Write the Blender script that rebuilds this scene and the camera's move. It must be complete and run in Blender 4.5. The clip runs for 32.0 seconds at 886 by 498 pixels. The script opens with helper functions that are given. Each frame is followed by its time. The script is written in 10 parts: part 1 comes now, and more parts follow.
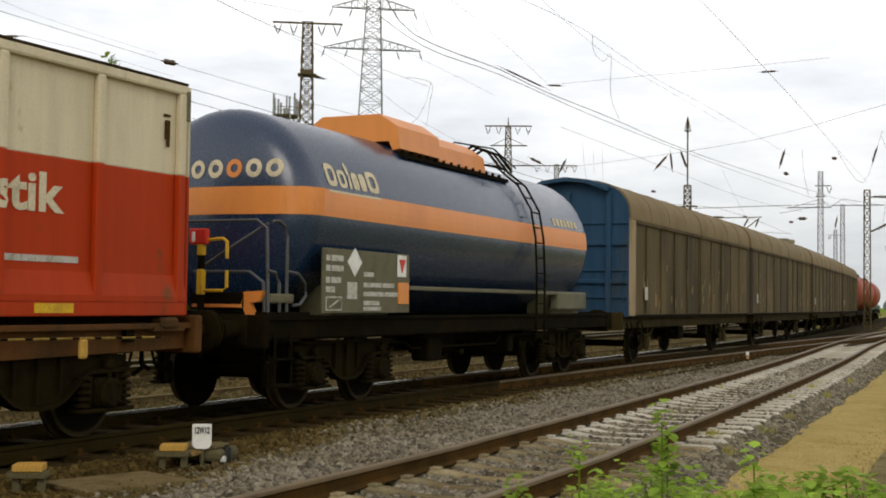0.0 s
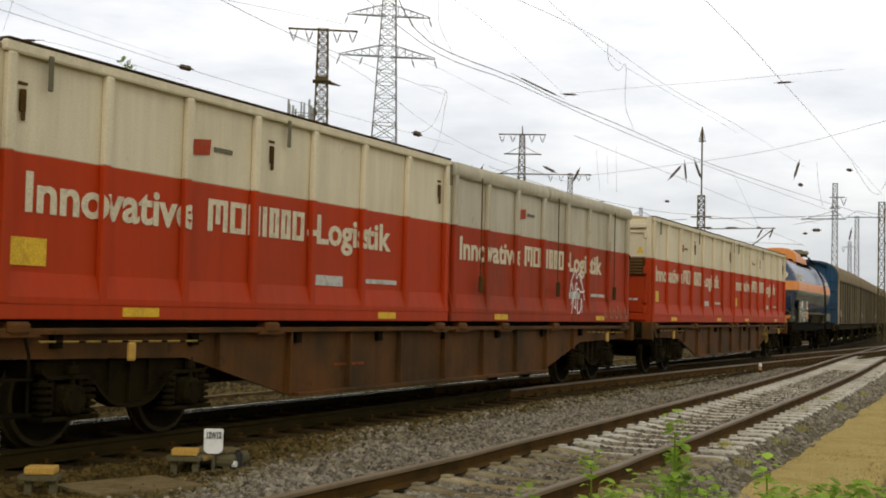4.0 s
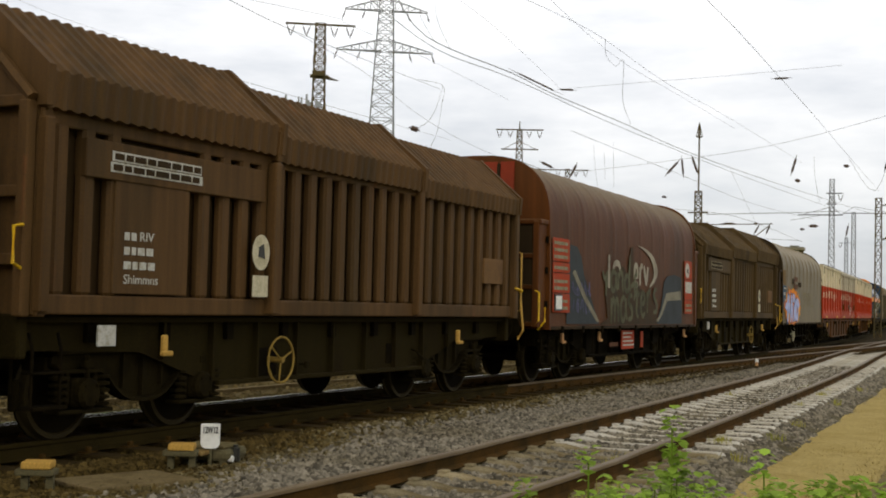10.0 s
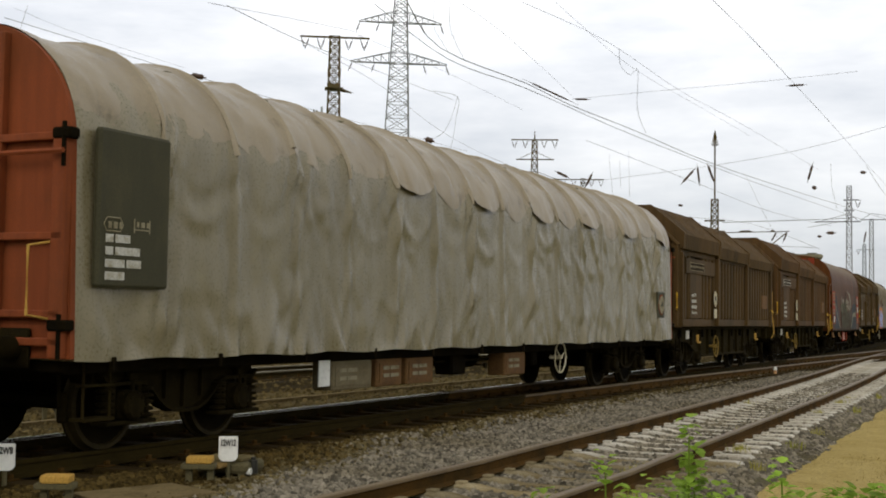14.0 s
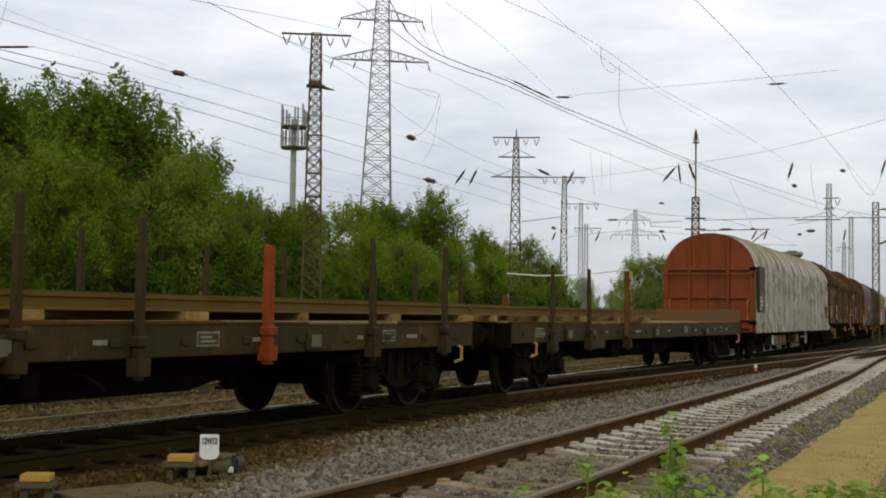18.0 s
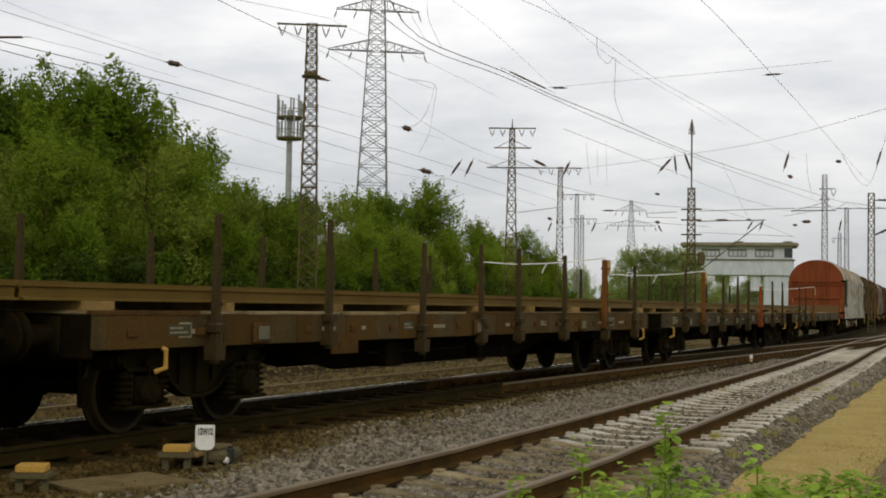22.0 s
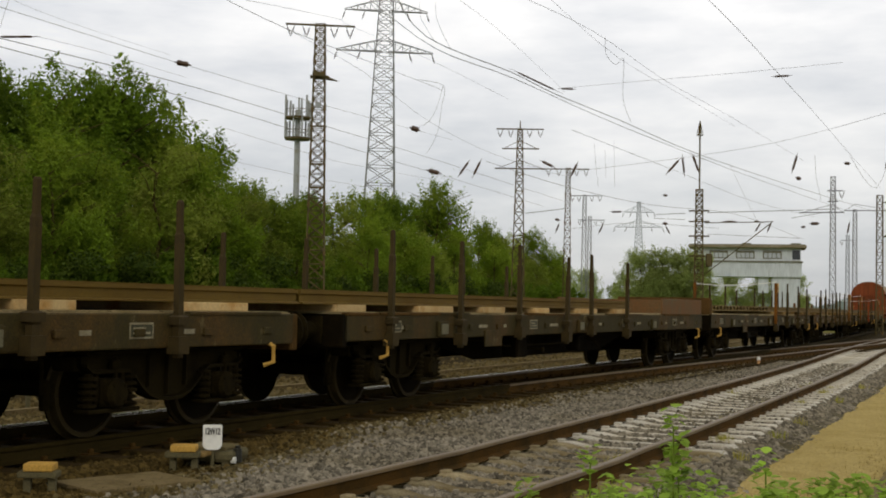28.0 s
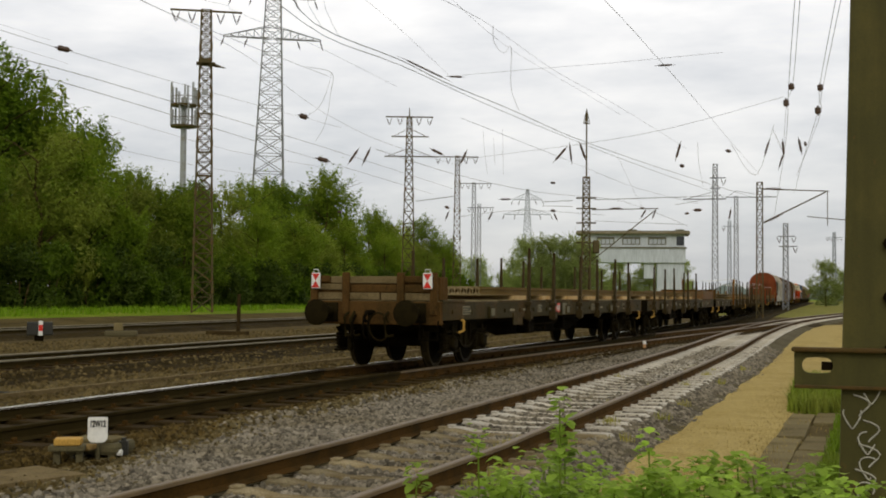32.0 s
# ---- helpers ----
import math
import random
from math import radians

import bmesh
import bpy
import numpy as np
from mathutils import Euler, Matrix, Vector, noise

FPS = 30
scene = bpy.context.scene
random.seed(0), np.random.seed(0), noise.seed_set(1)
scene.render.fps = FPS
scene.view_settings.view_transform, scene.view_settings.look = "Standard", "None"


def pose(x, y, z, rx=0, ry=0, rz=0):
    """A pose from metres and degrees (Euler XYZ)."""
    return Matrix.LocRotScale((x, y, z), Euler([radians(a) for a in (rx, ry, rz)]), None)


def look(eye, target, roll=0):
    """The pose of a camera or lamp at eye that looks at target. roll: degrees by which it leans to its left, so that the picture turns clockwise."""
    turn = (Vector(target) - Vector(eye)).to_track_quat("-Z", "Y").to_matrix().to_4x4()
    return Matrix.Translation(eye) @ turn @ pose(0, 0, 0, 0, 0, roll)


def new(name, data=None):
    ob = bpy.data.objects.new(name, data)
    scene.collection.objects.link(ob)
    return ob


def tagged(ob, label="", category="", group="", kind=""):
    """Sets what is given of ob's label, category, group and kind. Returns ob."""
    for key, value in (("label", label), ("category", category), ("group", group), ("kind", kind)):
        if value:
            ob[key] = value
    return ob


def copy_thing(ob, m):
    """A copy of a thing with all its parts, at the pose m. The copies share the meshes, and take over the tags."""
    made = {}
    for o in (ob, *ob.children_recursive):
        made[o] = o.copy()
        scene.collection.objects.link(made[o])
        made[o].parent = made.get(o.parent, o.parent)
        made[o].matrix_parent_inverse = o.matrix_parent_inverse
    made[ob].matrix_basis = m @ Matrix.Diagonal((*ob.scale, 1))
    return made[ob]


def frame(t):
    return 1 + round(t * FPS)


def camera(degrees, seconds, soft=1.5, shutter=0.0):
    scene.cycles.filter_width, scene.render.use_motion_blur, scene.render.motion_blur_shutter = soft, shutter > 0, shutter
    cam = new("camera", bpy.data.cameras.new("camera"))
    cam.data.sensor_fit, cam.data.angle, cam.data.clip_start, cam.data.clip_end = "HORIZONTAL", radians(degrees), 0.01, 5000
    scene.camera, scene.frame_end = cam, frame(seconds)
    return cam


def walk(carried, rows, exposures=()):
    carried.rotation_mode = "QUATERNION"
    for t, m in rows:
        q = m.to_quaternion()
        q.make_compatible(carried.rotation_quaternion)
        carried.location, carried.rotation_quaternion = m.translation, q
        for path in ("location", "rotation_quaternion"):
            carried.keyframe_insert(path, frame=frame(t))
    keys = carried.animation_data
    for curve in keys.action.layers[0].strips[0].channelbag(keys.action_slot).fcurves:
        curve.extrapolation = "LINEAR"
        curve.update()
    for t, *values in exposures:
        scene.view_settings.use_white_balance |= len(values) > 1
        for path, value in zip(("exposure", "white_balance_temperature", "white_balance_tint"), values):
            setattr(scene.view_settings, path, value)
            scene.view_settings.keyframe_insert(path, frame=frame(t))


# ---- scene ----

# ---- camera: held in the hand on the verge beside the tracks ----
# seconds, x, y, z, turn to the left, tilt up, lean
PATH = [
    (0, 0.001, -0.000, 1.390, 25.91, 2.46, -0.69),
    (0.5, -0.007, 0.006, 1.389, 25.82, 2.50, -0.96),
    (1, -0.007, 0.003, 1.393, 25.90, 2.59, -1.25),
    (1.5, -0.009, 0.001, 1.393, 26.02, 2.54, -1.21),
    (2, -0.003, 0.001, 1.388, 26.11, 2.61, -1.10),
    (2.5, -0.008, 0.003, 1.387, 26.26, 2.75, -1.22),
    (3, 0.004, -0.006, 1.387, 26.40, 2.85, -1.28),
    (3.5, -0.002, -0.006, 1.388, 26.53, 2.88, -1.37),
    (5.5, -0.005, 0.003, 1.392, 26.24, 2.28, -1.23),
    (6, -0.007, 0.001, 1.391, 26.23, 2.20, -1.48),
    (6.5, -0.009, 0.007, 1.386, 26.39, 2.23, -1.34),
    (7, -0.009, 0.003, 1.389, 26.67, 2.19, -1.20),
    (7.5, -0.004, -0.000, 1.390, 26.93, 2.18, -1.45),
    (8, -0.009, 0.003, 1.391, 26.82, 2.08, -1.57),
    (8.5, -0.008, 0.001, 1.392, 26.68, 2.00, -1.52),
    (9, -0.007, 0.006, 1.391, 26.51, 2.15, -1.29),
    (9.5, -0.010, 0.004, 1.390, 26.46, 2.38, -1.32),
    (10, -0.008, -0.002, 1.391, 26.36, 2.58, -1.44),
    (10.5, -0.005, -0.002, 1.391, 26.33, 2.63, -1.11),
    (11, -0.004, -0.001, 1.392, 26.53, 2.63, -1.14),
    (11.5, -0.000, -0.001, 1.393, 26.79, 2.80, -0.94),
    (12, 0.001, -0.009, 1.395, 27.14, 2.80, -0.78),
    (12.5, 0.000, -0.003, 1.393, 27.25, 2.75, -0.57),
    (13, 0.002, -0.005, 1.392, 27.37, 2.88, -0.74),
    (13.5, 0.001, -0.001, 1.393, 27.31, 3.03, -0.44),
    (14, 0.002, -0.005, 1.389, 27.12, 3.07, -0.89),
    (14.5, 0.001, -0.007, 1.393, 26.78, 2.87, -0.94),
    (15, -0.006, 0.000, 1.390, 26.61, 2.76, -0.96),
    (15.5, -0.009, 0.010, 1.391, 26.36, 2.52, -1.14),
    (17.5, -0.000, 0.000, 1.392, 26.20, 2.94, -0.86),
    (18, -0.002, -0.005, 1.392, 26.27, 2.97, -0.89),
    (18.5, 0.005, -0.005, 1.389, 26.40, 2.88, -0.65),
    (19, -0.000, 0.000, 1.389, 26.60, 2.56, -0.88),
    (19.5, -0.003, 0.004, 1.392, 26.82, 2.27, -0.70),
    (20, -0.001, 0.006, 1.391, 26.74, 2.37, -0.61),
    (20.5, 0.002, 0.003, 1.390, 26.53, 2.58, -0.58),
    (21, 0.005, 0.001, 1.388, 26.39, 2.66, -0.54),
    (21.5, -0.000, -0.000, 1.390, 26.18, 2.67, -0.88),
    (22, 0.001, -0.000, 1.389, 26.08, 2.55, -0.87),
    (22.5, -0.011, 0.008, 1.389, 26.40, 2.44, -1.16),
    (23, -0.011, 0.011, 1.391, 26.63, 2.26, -1.21),
    (23.5, -0.006, 0.008, 1.392, 26.62, 2.28, -1.21),
    (24, -0.003, 0.001, 1.394, 26.57, 2.47, -1.10),
    (24.5, 0.002, -0.005, 1.393, 26.40, 2.82, -1.05),
    (25, -0.002, -0.002, 1.392, 26.39, 2.93, -1.30),
    (25.5, -0.003, -0.006, 1.390, 26.57, 2.77, -1.31),
    (27.5, -0.003, -0.000, 1.389, 26.29, 2.73, -1.28),
    (28, -0.004, -0.001, 1.392, 26.42, 2.57, -1.10),
    (28.5, -0.003, 0.000, 1.391, 26.61, 2.55, -1.05),
    (29, -0.001, 0.001, 1.389, 26.01, 2.63, -1.04),
    (29.5, 0.001, -0.007, 1.389, 25.58, 2.63, -1.02),
    (30, -0.001, -0.003, 1.387, 25.34, 2.59, -1.13),
    (30.5, -0.003, -0.001, 1.386, 25.27, 2.40, -1.34),
    (31, 0.002, 0.004, 1.387, 24.79, 2.46, -1.65),
    (31.5, 0.001, 0.003, 1.379, 23.85, 2.53, -0.73),
    (31.8, 0.020, -0.000, 1.390, 23.15, 2.11, -0.70),
    (32, 0.009, -0.004, 1.384, 21.36, 2.09, -0.49),
]
cam = camera(39.2, 32.0, soft=1.85)
walk(cam, [(t, pose(x, y, z, 90, 0, turn) @ pose(0, 0, 0, up, 0, 0) @ pose(0, 0, 0, 0, 0, -lean)) for t, x, y, z, turn, up, lean in PATH], exposures=[(0.0, 0.12, 6700, 10), (3.5, 0.08, 6700, 10), (6.0, 0.0, 6700, 10), (10.0, 0.04, 6680, 10), (13.0, 0.03, 6650, 10), (15.0, -0.02, 6450, 10), (18.0, -0.14, 6380, 10), (20.0, -0.15, 6600, 10), (22.0, -0.14, 6750, 10), (25.0, -0.14, 6750, 10), (32.0, -0.11, 6800, 10)])

# ---- light: a bright overcast sky, brighter overhead ----
world = bpy.data.worlds.new("world")
scene.world = world
world.use_nodes = True
wt = world.node_tree
wt.nodes.clear()


def wnode(kind, **values):
    n = wt.nodes.new(kind)
    for k, v in values.items():
        n.inputs[k].default_value = v
    return n


sky = wt.nodes.new("ShaderNodeTexSky")
sky.sky_type = "NISHITA"
sky.sun_disc = False
sky.sun_elevation = radians(32)
sky.sun_rotation = radians(162)
coords = wt.nodes.new("ShaderNodeTexCoord")
split = wt.nodes.new("ShaderNodeSeparateXYZ")
wt.links.new(coords.outputs["Generated"], split.inputs[0])
height = wt.nodes.new("ShaderNodeMapRange")
height.inputs["From Min"].default_value, height.inputs["From Max"].default_value = 0.0, 0.8
wt.links.new(split.outputs["Z"], height.inputs["Value"])
shade = wt.nodes.new("ShaderNodeValToRGB")
shade.color_ramp.elements[0].color = (0.66, 0.68, 0.71, 1)
shade.color_ramp.elements[1].color = (0.81, 0.81, 0.82, 1)
middle_tone = shade.color_ramp.elements.new(0.3)
middle_tone.color = (1.16, 1.16, 1.17, 1)
wt.links.new(height.outputs[0], shade.inputs[0])
stretch = wt.nodes.new("ShaderNodeMapping")
stretch.inputs["Scale"].default_value = (1.5, 1.5, 6.0)
wt.links.new(coords.outputs["Generated"], stretch.inputs[0])
cloud = wnode("ShaderNodeTexNoise", Scale=3.6, Detail=6.0, Roughness=0.58)
wt.links.new(stretch.outputs[0], cloud.inputs["Vector"])
cloud_range = wnode("ShaderNodeMapRange", **{"From Min": 0.3, "From Max": 0.7, "To Min": 0.0, "To Max": 1.0})
wt.links.new(cloud.outputs["Fac"], cloud_range.inputs["Value"])
cloud_tone = wt.nodes.new("ShaderNodeValToRGB")
cloud_tone.color_ramp.elements[0].color = (0.68, 0.705, 0.745, 1)
cloud_tone.color_ramp.elements[1].color = (1.0, 1.0, 1.0, 1)
wt.links.new(cloud_range.outputs[0], cloud_tone.inputs[0])
lit = wt.nodes.new("ShaderNodeVectorMath")
lit.operation = "MULTIPLY"
wt.links.new(shade.outputs[0], lit.inputs[0])
wt.links.new(cloud_tone.outputs[0], lit.inputs[1])
clear = wt.nodes.new("ShaderNodeVectorMath")
clear.operation = "SCALE"
clear.inputs["Scale"].default_value = 0.01
wt.links.new(sky.outputs[0], clear.inputs[0])
both = wt.nodes.new("ShaderNodeVectorMath")
both.operation = "ADD"
wt.links.new(lit.outputs[0], both.inputs[0])
wt.links.new(clear.outputs[0], both.inputs[1])
back = wnode("ShaderNodeBackground", Strength=1.0)
wt.links.new(both.outputs[0], back.inputs["Color"])
wt.links.new(back.outputs[0], wt.nodes.new("ShaderNodeOutputWorld").inputs[0])

sun_data = bpy.data.lights.new("sun", "SUN")
sun_data.energy, sun_data.angle, sun_data.color = 0.62, radians(25), (1.0, 0.96, 0.9)
sun = new("sun", sun_data)
sun.matrix_basis = look((15, -30, 30), (0, 15, 0))

# ---- materials ----
def rich(c):
    """A colour a little deeper in hue."""
    grey = 0.3 * c[0] + 0.6 * c[1] + 0.1 * c[2]
    if c[2] > c[0]:
        warm = (1.0, 0.99, 0.95)
    else:
        k = min(1.0, grey / 0.45)
        warm = (1.05 - 0.05 * k, 0.97 + 0.02 * k, 0.49 + 0.41 * k)
    return tuple(max(0.0015, (grey + (q - grey) * 1.18) * f) for q, f in zip(c, warm))


def material(name, colour, rough=0.8, metal=0.0, second=None, amount=0.5, scale=3.0, grain=40.0, bump=0.15, streak=0.0, fine=0.25, island=0.0, each=0.0, third=None, third_amount=0.35, wrinkle=0.0):
    """A worn surface: two colours mixed in large blotches (streak: drawn out downwards), fine grain in brightness, and relief."""
    m = bpy.data.materials.new(name)
    m.use_nodes = True
    colour, second, third = rich(colour), second and rich(second), third and rich(third)
    t = m.node_tree
    b = t.nodes["Principled BSDF"]
    b.inputs["Roughness"].default_value, b.inputs["Metallic"].default_value = rough, metal
    b.inputs["Specular IOR Level"].default_value = 0.45 if rough < 0.6 else 0.14 if rough < 0.82 else 0.04
    link = t.links.new
    tc = t.nodes.new("ShaderNodeTexCoord")
    mp = t.nodes.new("ShaderNodeMapping")
    mp.inputs["Scale"].default_value = (1, 1, 1 - 0.9 * streak)
    link(tc.outputs["Object"], mp.inputs[0])

    def noise_at(size, detail, source):
        n = t.nodes.new("ShaderNodeTexNoise")
        n.inputs["Scale"].default_value, n.inputs["Detail"].default_value, n.inputs["Roughness"].default_value = size, detail, 0.62
        link(source, n.inputs["Vector"])
        return n.outputs["Fac"]

    def ranged(value, a, c, low, high):
        r = t.nodes.new("ShaderNodeMapRange")
        for k, v in (("From Min", a), ("From Max", c), ("To Min", low), ("To Max", high)):
            r.inputs[k].default_value = v
        link(value, r.inputs["Value"])
        return r.outputs[0]

    def mixed(factor, one, two):
        x = t.nodes.new("ShaderNodeMix")
        x.data_type = "RGBA"
        link(factor, x.inputs[0])
        for socket, c in ((x.inputs[6], one), (x.inputs[7], two)):
            if isinstance(c, tuple):
                socket.default_value = (*c, 1)
            else:
                link(c, socket)
        return x.outputs[2]

    second = second or tuple(c * 0.6 for c in colour)
    out = mixed(ranged(noise_at(scale, 6, mp.outputs[0]), 0.62 - 0.3 * amount, 0.74 - 0.12 * amount, 0, 1), colour, second)
    if third:
        out = mixed(ranged(noise_at(scale * 3.3, 4, mp.outputs[0]), 0.7 - 0.25 * third_amount, 0.75, 0, 1), out, third)
    fine_value = noise_at(grain, 3, tc.outputs["Object"])
    value = ranged(fine_value, 0.3, 0.7, 1 - fine, 1 + fine)
    if streak:
        # dirt washed down the wall in narrow runs
        runs = t.nodes.new("ShaderNodeMapping")
        runs.inputs["Scale"].default_value = (5.0, 5.0, 0.35)
        link(tc.outputs["Object"], runs.inputs[0])
        washed = ranged(noise_at(1.3, 5, runs.outputs[0]), 0.3, 0.7, 1 - 0.32 * streak, 1 + 0.2 * streak)
        both = t.nodes.new("ShaderNodeMath")
        both.operation = "MULTIPLY"
        link(value, both.inputs[0])
        link(washed, both.inputs[1])
        value = both.outputs[0]
    for on, node, socket in ((island, "ShaderNodeNewGeometry", "Random Per Island"), (each, "ShaderNodeObjectInfo", "Random")):
        if on:
            extra = ranged(t.nodes.new(node).outputs[socket], 0, 1, 1 - on, 1 + on)
            mul = t.nodes.new("ShaderNodeMath")
            mul.operation = "MULTIPLY"
            link(value, mul.inputs[0])
            link(extra, mul.inputs[1])
            value = mul.outputs[0]
    v = t.nodes.new("ShaderNodeVectorMath")
    v.operation = "SCALE"
    link(out, v.inputs[0])
    link(value, v.inputs["Scale"])
    link(v.outputs[0], b.inputs["Base Color"])
    link(ranged(fine_value, 0.3, 0.7, max(rough - 0.12, 0.05), min(rough + 0.12, 1)), b.inputs["Roughness"])
    if bump:
        bp = t.nodes.new("ShaderNodeBump")
        bp.inputs["Strength"].default_value, bp.inputs["Distance"].default_value = bump, 0.02
        link(fine_value, bp.inputs["Height"])
        link(bp.outputs[0], b.inputs["Normal"])
        if wrinkle:
            # sharp small creases of slack cloth
            fold = t.nodes.new("ShaderNodeTexNoise")
            fold.noise_type = "RIDGED_MULTIFRACTAL"
            for k, v in (("Scale", 1.5), ("Detail", 3.0), ("Roughness", 0.55), ("Distortion", 0.9), ("Gain", 1.6)):
                fold.inputs[k].default_value = v
            squeeze = t.nodes.new("ShaderNodeMapping")
            squeeze.inputs["Scale"].default_value = (1.0, 1.35, 0.75)
            link(tc.outputs["Object"], squeeze.inputs[0])
            link(squeeze.outputs[0], fold.inputs["Vector"])
            creases = t.nodes.new("ShaderNodeBump")
            creases.inputs["Strength"].default_value, creases.inputs["Distance"].default_value = wrinkle, 0.045
            link(fold.outputs["Fac"], creases.inputs["Height"])
            link(bp.outputs[0], creases.inputs["Normal"])
            link(creases.outputs[0], b.inputs["Normal"])
    return m


def leafy(name, colour, second, through_light=0.35):
    """Leaves: varied by clump, some light passing through."""
    m = material(name, colour, 0.65, 0, second, 0.5, 0.35, 6.0, 0.0, 0, 0.2, 0.22, 0.2)
    b = m.node_tree.nodes["Principled BSDF"]
    t = m.node_tree
    tr = t.nodes.new("ShaderNodeBsdfTranslucent")
    t.links.new(b.inputs["Base Color"].links[0].from_socket, tr.inputs[0])
    mx = t.nodes.new("ShaderNodeMixShader")
    mx.inputs[0].default_value = through_light
    t.links.new(b.outputs[0], mx.inputs[1])
    t.links.new(tr.outputs[0], mx.inputs[2])
    t.links.new(mx.outputs[0], t.nodes["Material Output"].inputs[0])
    return m


M = {}
M["earth"] = material("earth", (0.09, 0.072, 0.046), 0.95, 0, (0.05, 0.04, 0.025), 0.6, 0.5, 30, 0.5, 0, 0.4, third=(0.12, 0.105, 0.08))
M["ballast"] = material("ballast", (0.098, 0.09, 0.084), 0.95, 0, (0.066, 0.057, 0.048), 0.5, 0.35, 26, 1.0, 0, 0.55, third=(0.17, 0.16, 0.15))
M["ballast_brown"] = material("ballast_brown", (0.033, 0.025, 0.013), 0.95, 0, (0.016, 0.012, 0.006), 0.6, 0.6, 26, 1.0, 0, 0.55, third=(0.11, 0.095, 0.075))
M["stone"] = material("stone", (0.19, 0.176, 0.186), 0.9, 0, (0.138, 0.124, 0.124), 0.5, 0.6, 60, 0.3, 0, 0.2, 0.6)
M["stone_stained"] = material("stained_stone", (0.12, 0.103, 0.08), 0.9, 0, (0.085, 0.068, 0.046), 0.5, 0.8, 60, 0.3, 0, 0.2, 0.5)
# stones under the train, its shade put into their colour
M["stone_shaded"] = material("grimy_stone", (0.03, 0.023, 0.013), 0.9, 0, (0.015, 0.0115, 0.0065), 0.5, 0.6, 60, 0.3, 0, 0.2, 0.5)
M["stone_brown"] = material("stone_brown", (0.074, 0.056, 0.034), 0.9, 0, (0.041, 0.031, 0.018), 0.5, 1.1, 60, 0.3, 0, 0.2, 0.55)
M["sand"] = material("dry_grass_ground", (0.385, 0.308, 0.163), 0.95, 0, (0.31, 0.245, 0.124), 0.55, 1.6, 45, 0.6, 0, 0.4, third=(0.25, 0.2, 0.1), third_amount=0.5)
M["grass_ground"] = material("grass_ground", (0.12, 0.19, 0.03), 0.95, 0, (0.19, 0.22, 0.06), 0.5, 0.4, 14, 0.6, 0, 0.4)
M["verge_ground"] = material("dry_verge_ground", (0.2, 0.19, 0.085), 0.95, 0, (0.12, 0.15, 0.04), 0.55, 0.5, 20, 0.6, 0, 0.35, third=(0.27, 0.22, 0.13), third_amount=0.4)
M["rail_rust"] = material("red_brown_rail", (0.068, 0.041, 0.021), 0.85, 0.0, (0.034, 0.024, 0.0145), 0.5, 2.0, 60, 0.2, 0, 0.25)
M["rail_side"] = material("rusted_rail", (0.03, 0.0235, 0.013), 0.85, 0.0, (0.02, 0.0155, 0.009), 0.5, 2.0, 60, 0.2, 0, 0.25)
M["rail_head"] = material("bright_rail_head", (0.66, 0.64, 0.6), 0.22, 1.0, (0.55, 0.52, 0.47), 0.4, 2.0, 60, 0.0, 0, 0.06)
M["rail_head_dull"] = material("dull_rail_head", (0.14, 0.105, 0.075), 0.55, 0.0, (0.1, 0.072, 0.05), 0.5, 2.0, 60, 0.1, 0, 0.2)
M["rail_head_worn"] = material("worn_rail_head", (0.24, 0.22, 0.19), 0.5, 0.5, (0.17, 0.15, 0.12), 0.5, 2.0, 60, 0.0, 0, 0.1)
M["concrete_old"] = material("dusty_concrete_sleeper", (0.27, 0.235, 0.19), 0.9, 0, (0.13, 0.1, 0.07), 0.5, 1.5, 50, 0.3, 0, 0.25, each=0.25)
M["concrete"] = material("concrete_sleeper", (0.5, 0.47, 0.42), 0.9, 0, (0.38, 0.34, 0.29), 0.4, 1.5, 50, 0.3, 0, 0.2, each=0.15)
M["wood_sleeper"] = material("wooden_sleeper", (0.035, 0.026, 0.018), 0.9, 0, (0.06, 0.046, 0.032), 0.4, 2.0, 40, 0.4, 0, 0.3, each=0.2)
M["chair_rust"] = material("rusty_rail_chair", (0.058, 0.036, 0.019), 0.85, 0, (0.036, 0.024, 0.014), 0.5, 4, 40, 0.2, 0, 0.2, each=0.2)
M["slab"] = material("concrete_slab", (0.165, 0.142, 0.107), 0.9, 0, (0.1, 0.084, 0.06), 0.5, 1.5, 40, 0.3, 0, 0.2, each=0.15)
M["trunk"] = material("bark", (0.09, 0.07, 0.05), 0.95, 0, (0.05, 0.04, 0.03), 0.5, 2, 20, 0.5, 0, 0.3)
M["leaf_dark"] = leafy("dark_leaves", (0.115, 0.18, 0.036), (0.155, 0.225, 0.05), 0.5)
M["leaf_mid"] = leafy("green_leaves", (0.172, 0.25, 0.052), (0.225, 0.275, 0.066), 0.5)
M["leaf_light"] = leafy("light_leaves", (0.225, 0.285, 0.076), (0.265, 0.295, 0.092), 0.5)
# undergrowth leaves, with the deep shade below the trees put into their colour
M["leaf_shaded"] = leafy("bramble_leaves", (0.05, 0.078, 0.02), (0.085, 0.115, 0.03), 0.3)
# far trees: distance haze is mixed into the leaf colour
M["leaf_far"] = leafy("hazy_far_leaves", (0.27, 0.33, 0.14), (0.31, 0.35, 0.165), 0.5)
M["leaf_weed"] = leafy("weed_leaves", (0.33, 0.45, 0.12), (0.24, 0.36, 0.085), 0.5)
M["stem"] = material("green_stem", (0.14, 0.2, 0.05), 0.7, bump=0)
M["mast_steel"] = material("mast_steel", (0.098, 0.085, 0.064), 0.8, 0.1, (0.13, 0.082, 0.05), 0.4, 1.5, 30, 0.1, 0, 0.2)
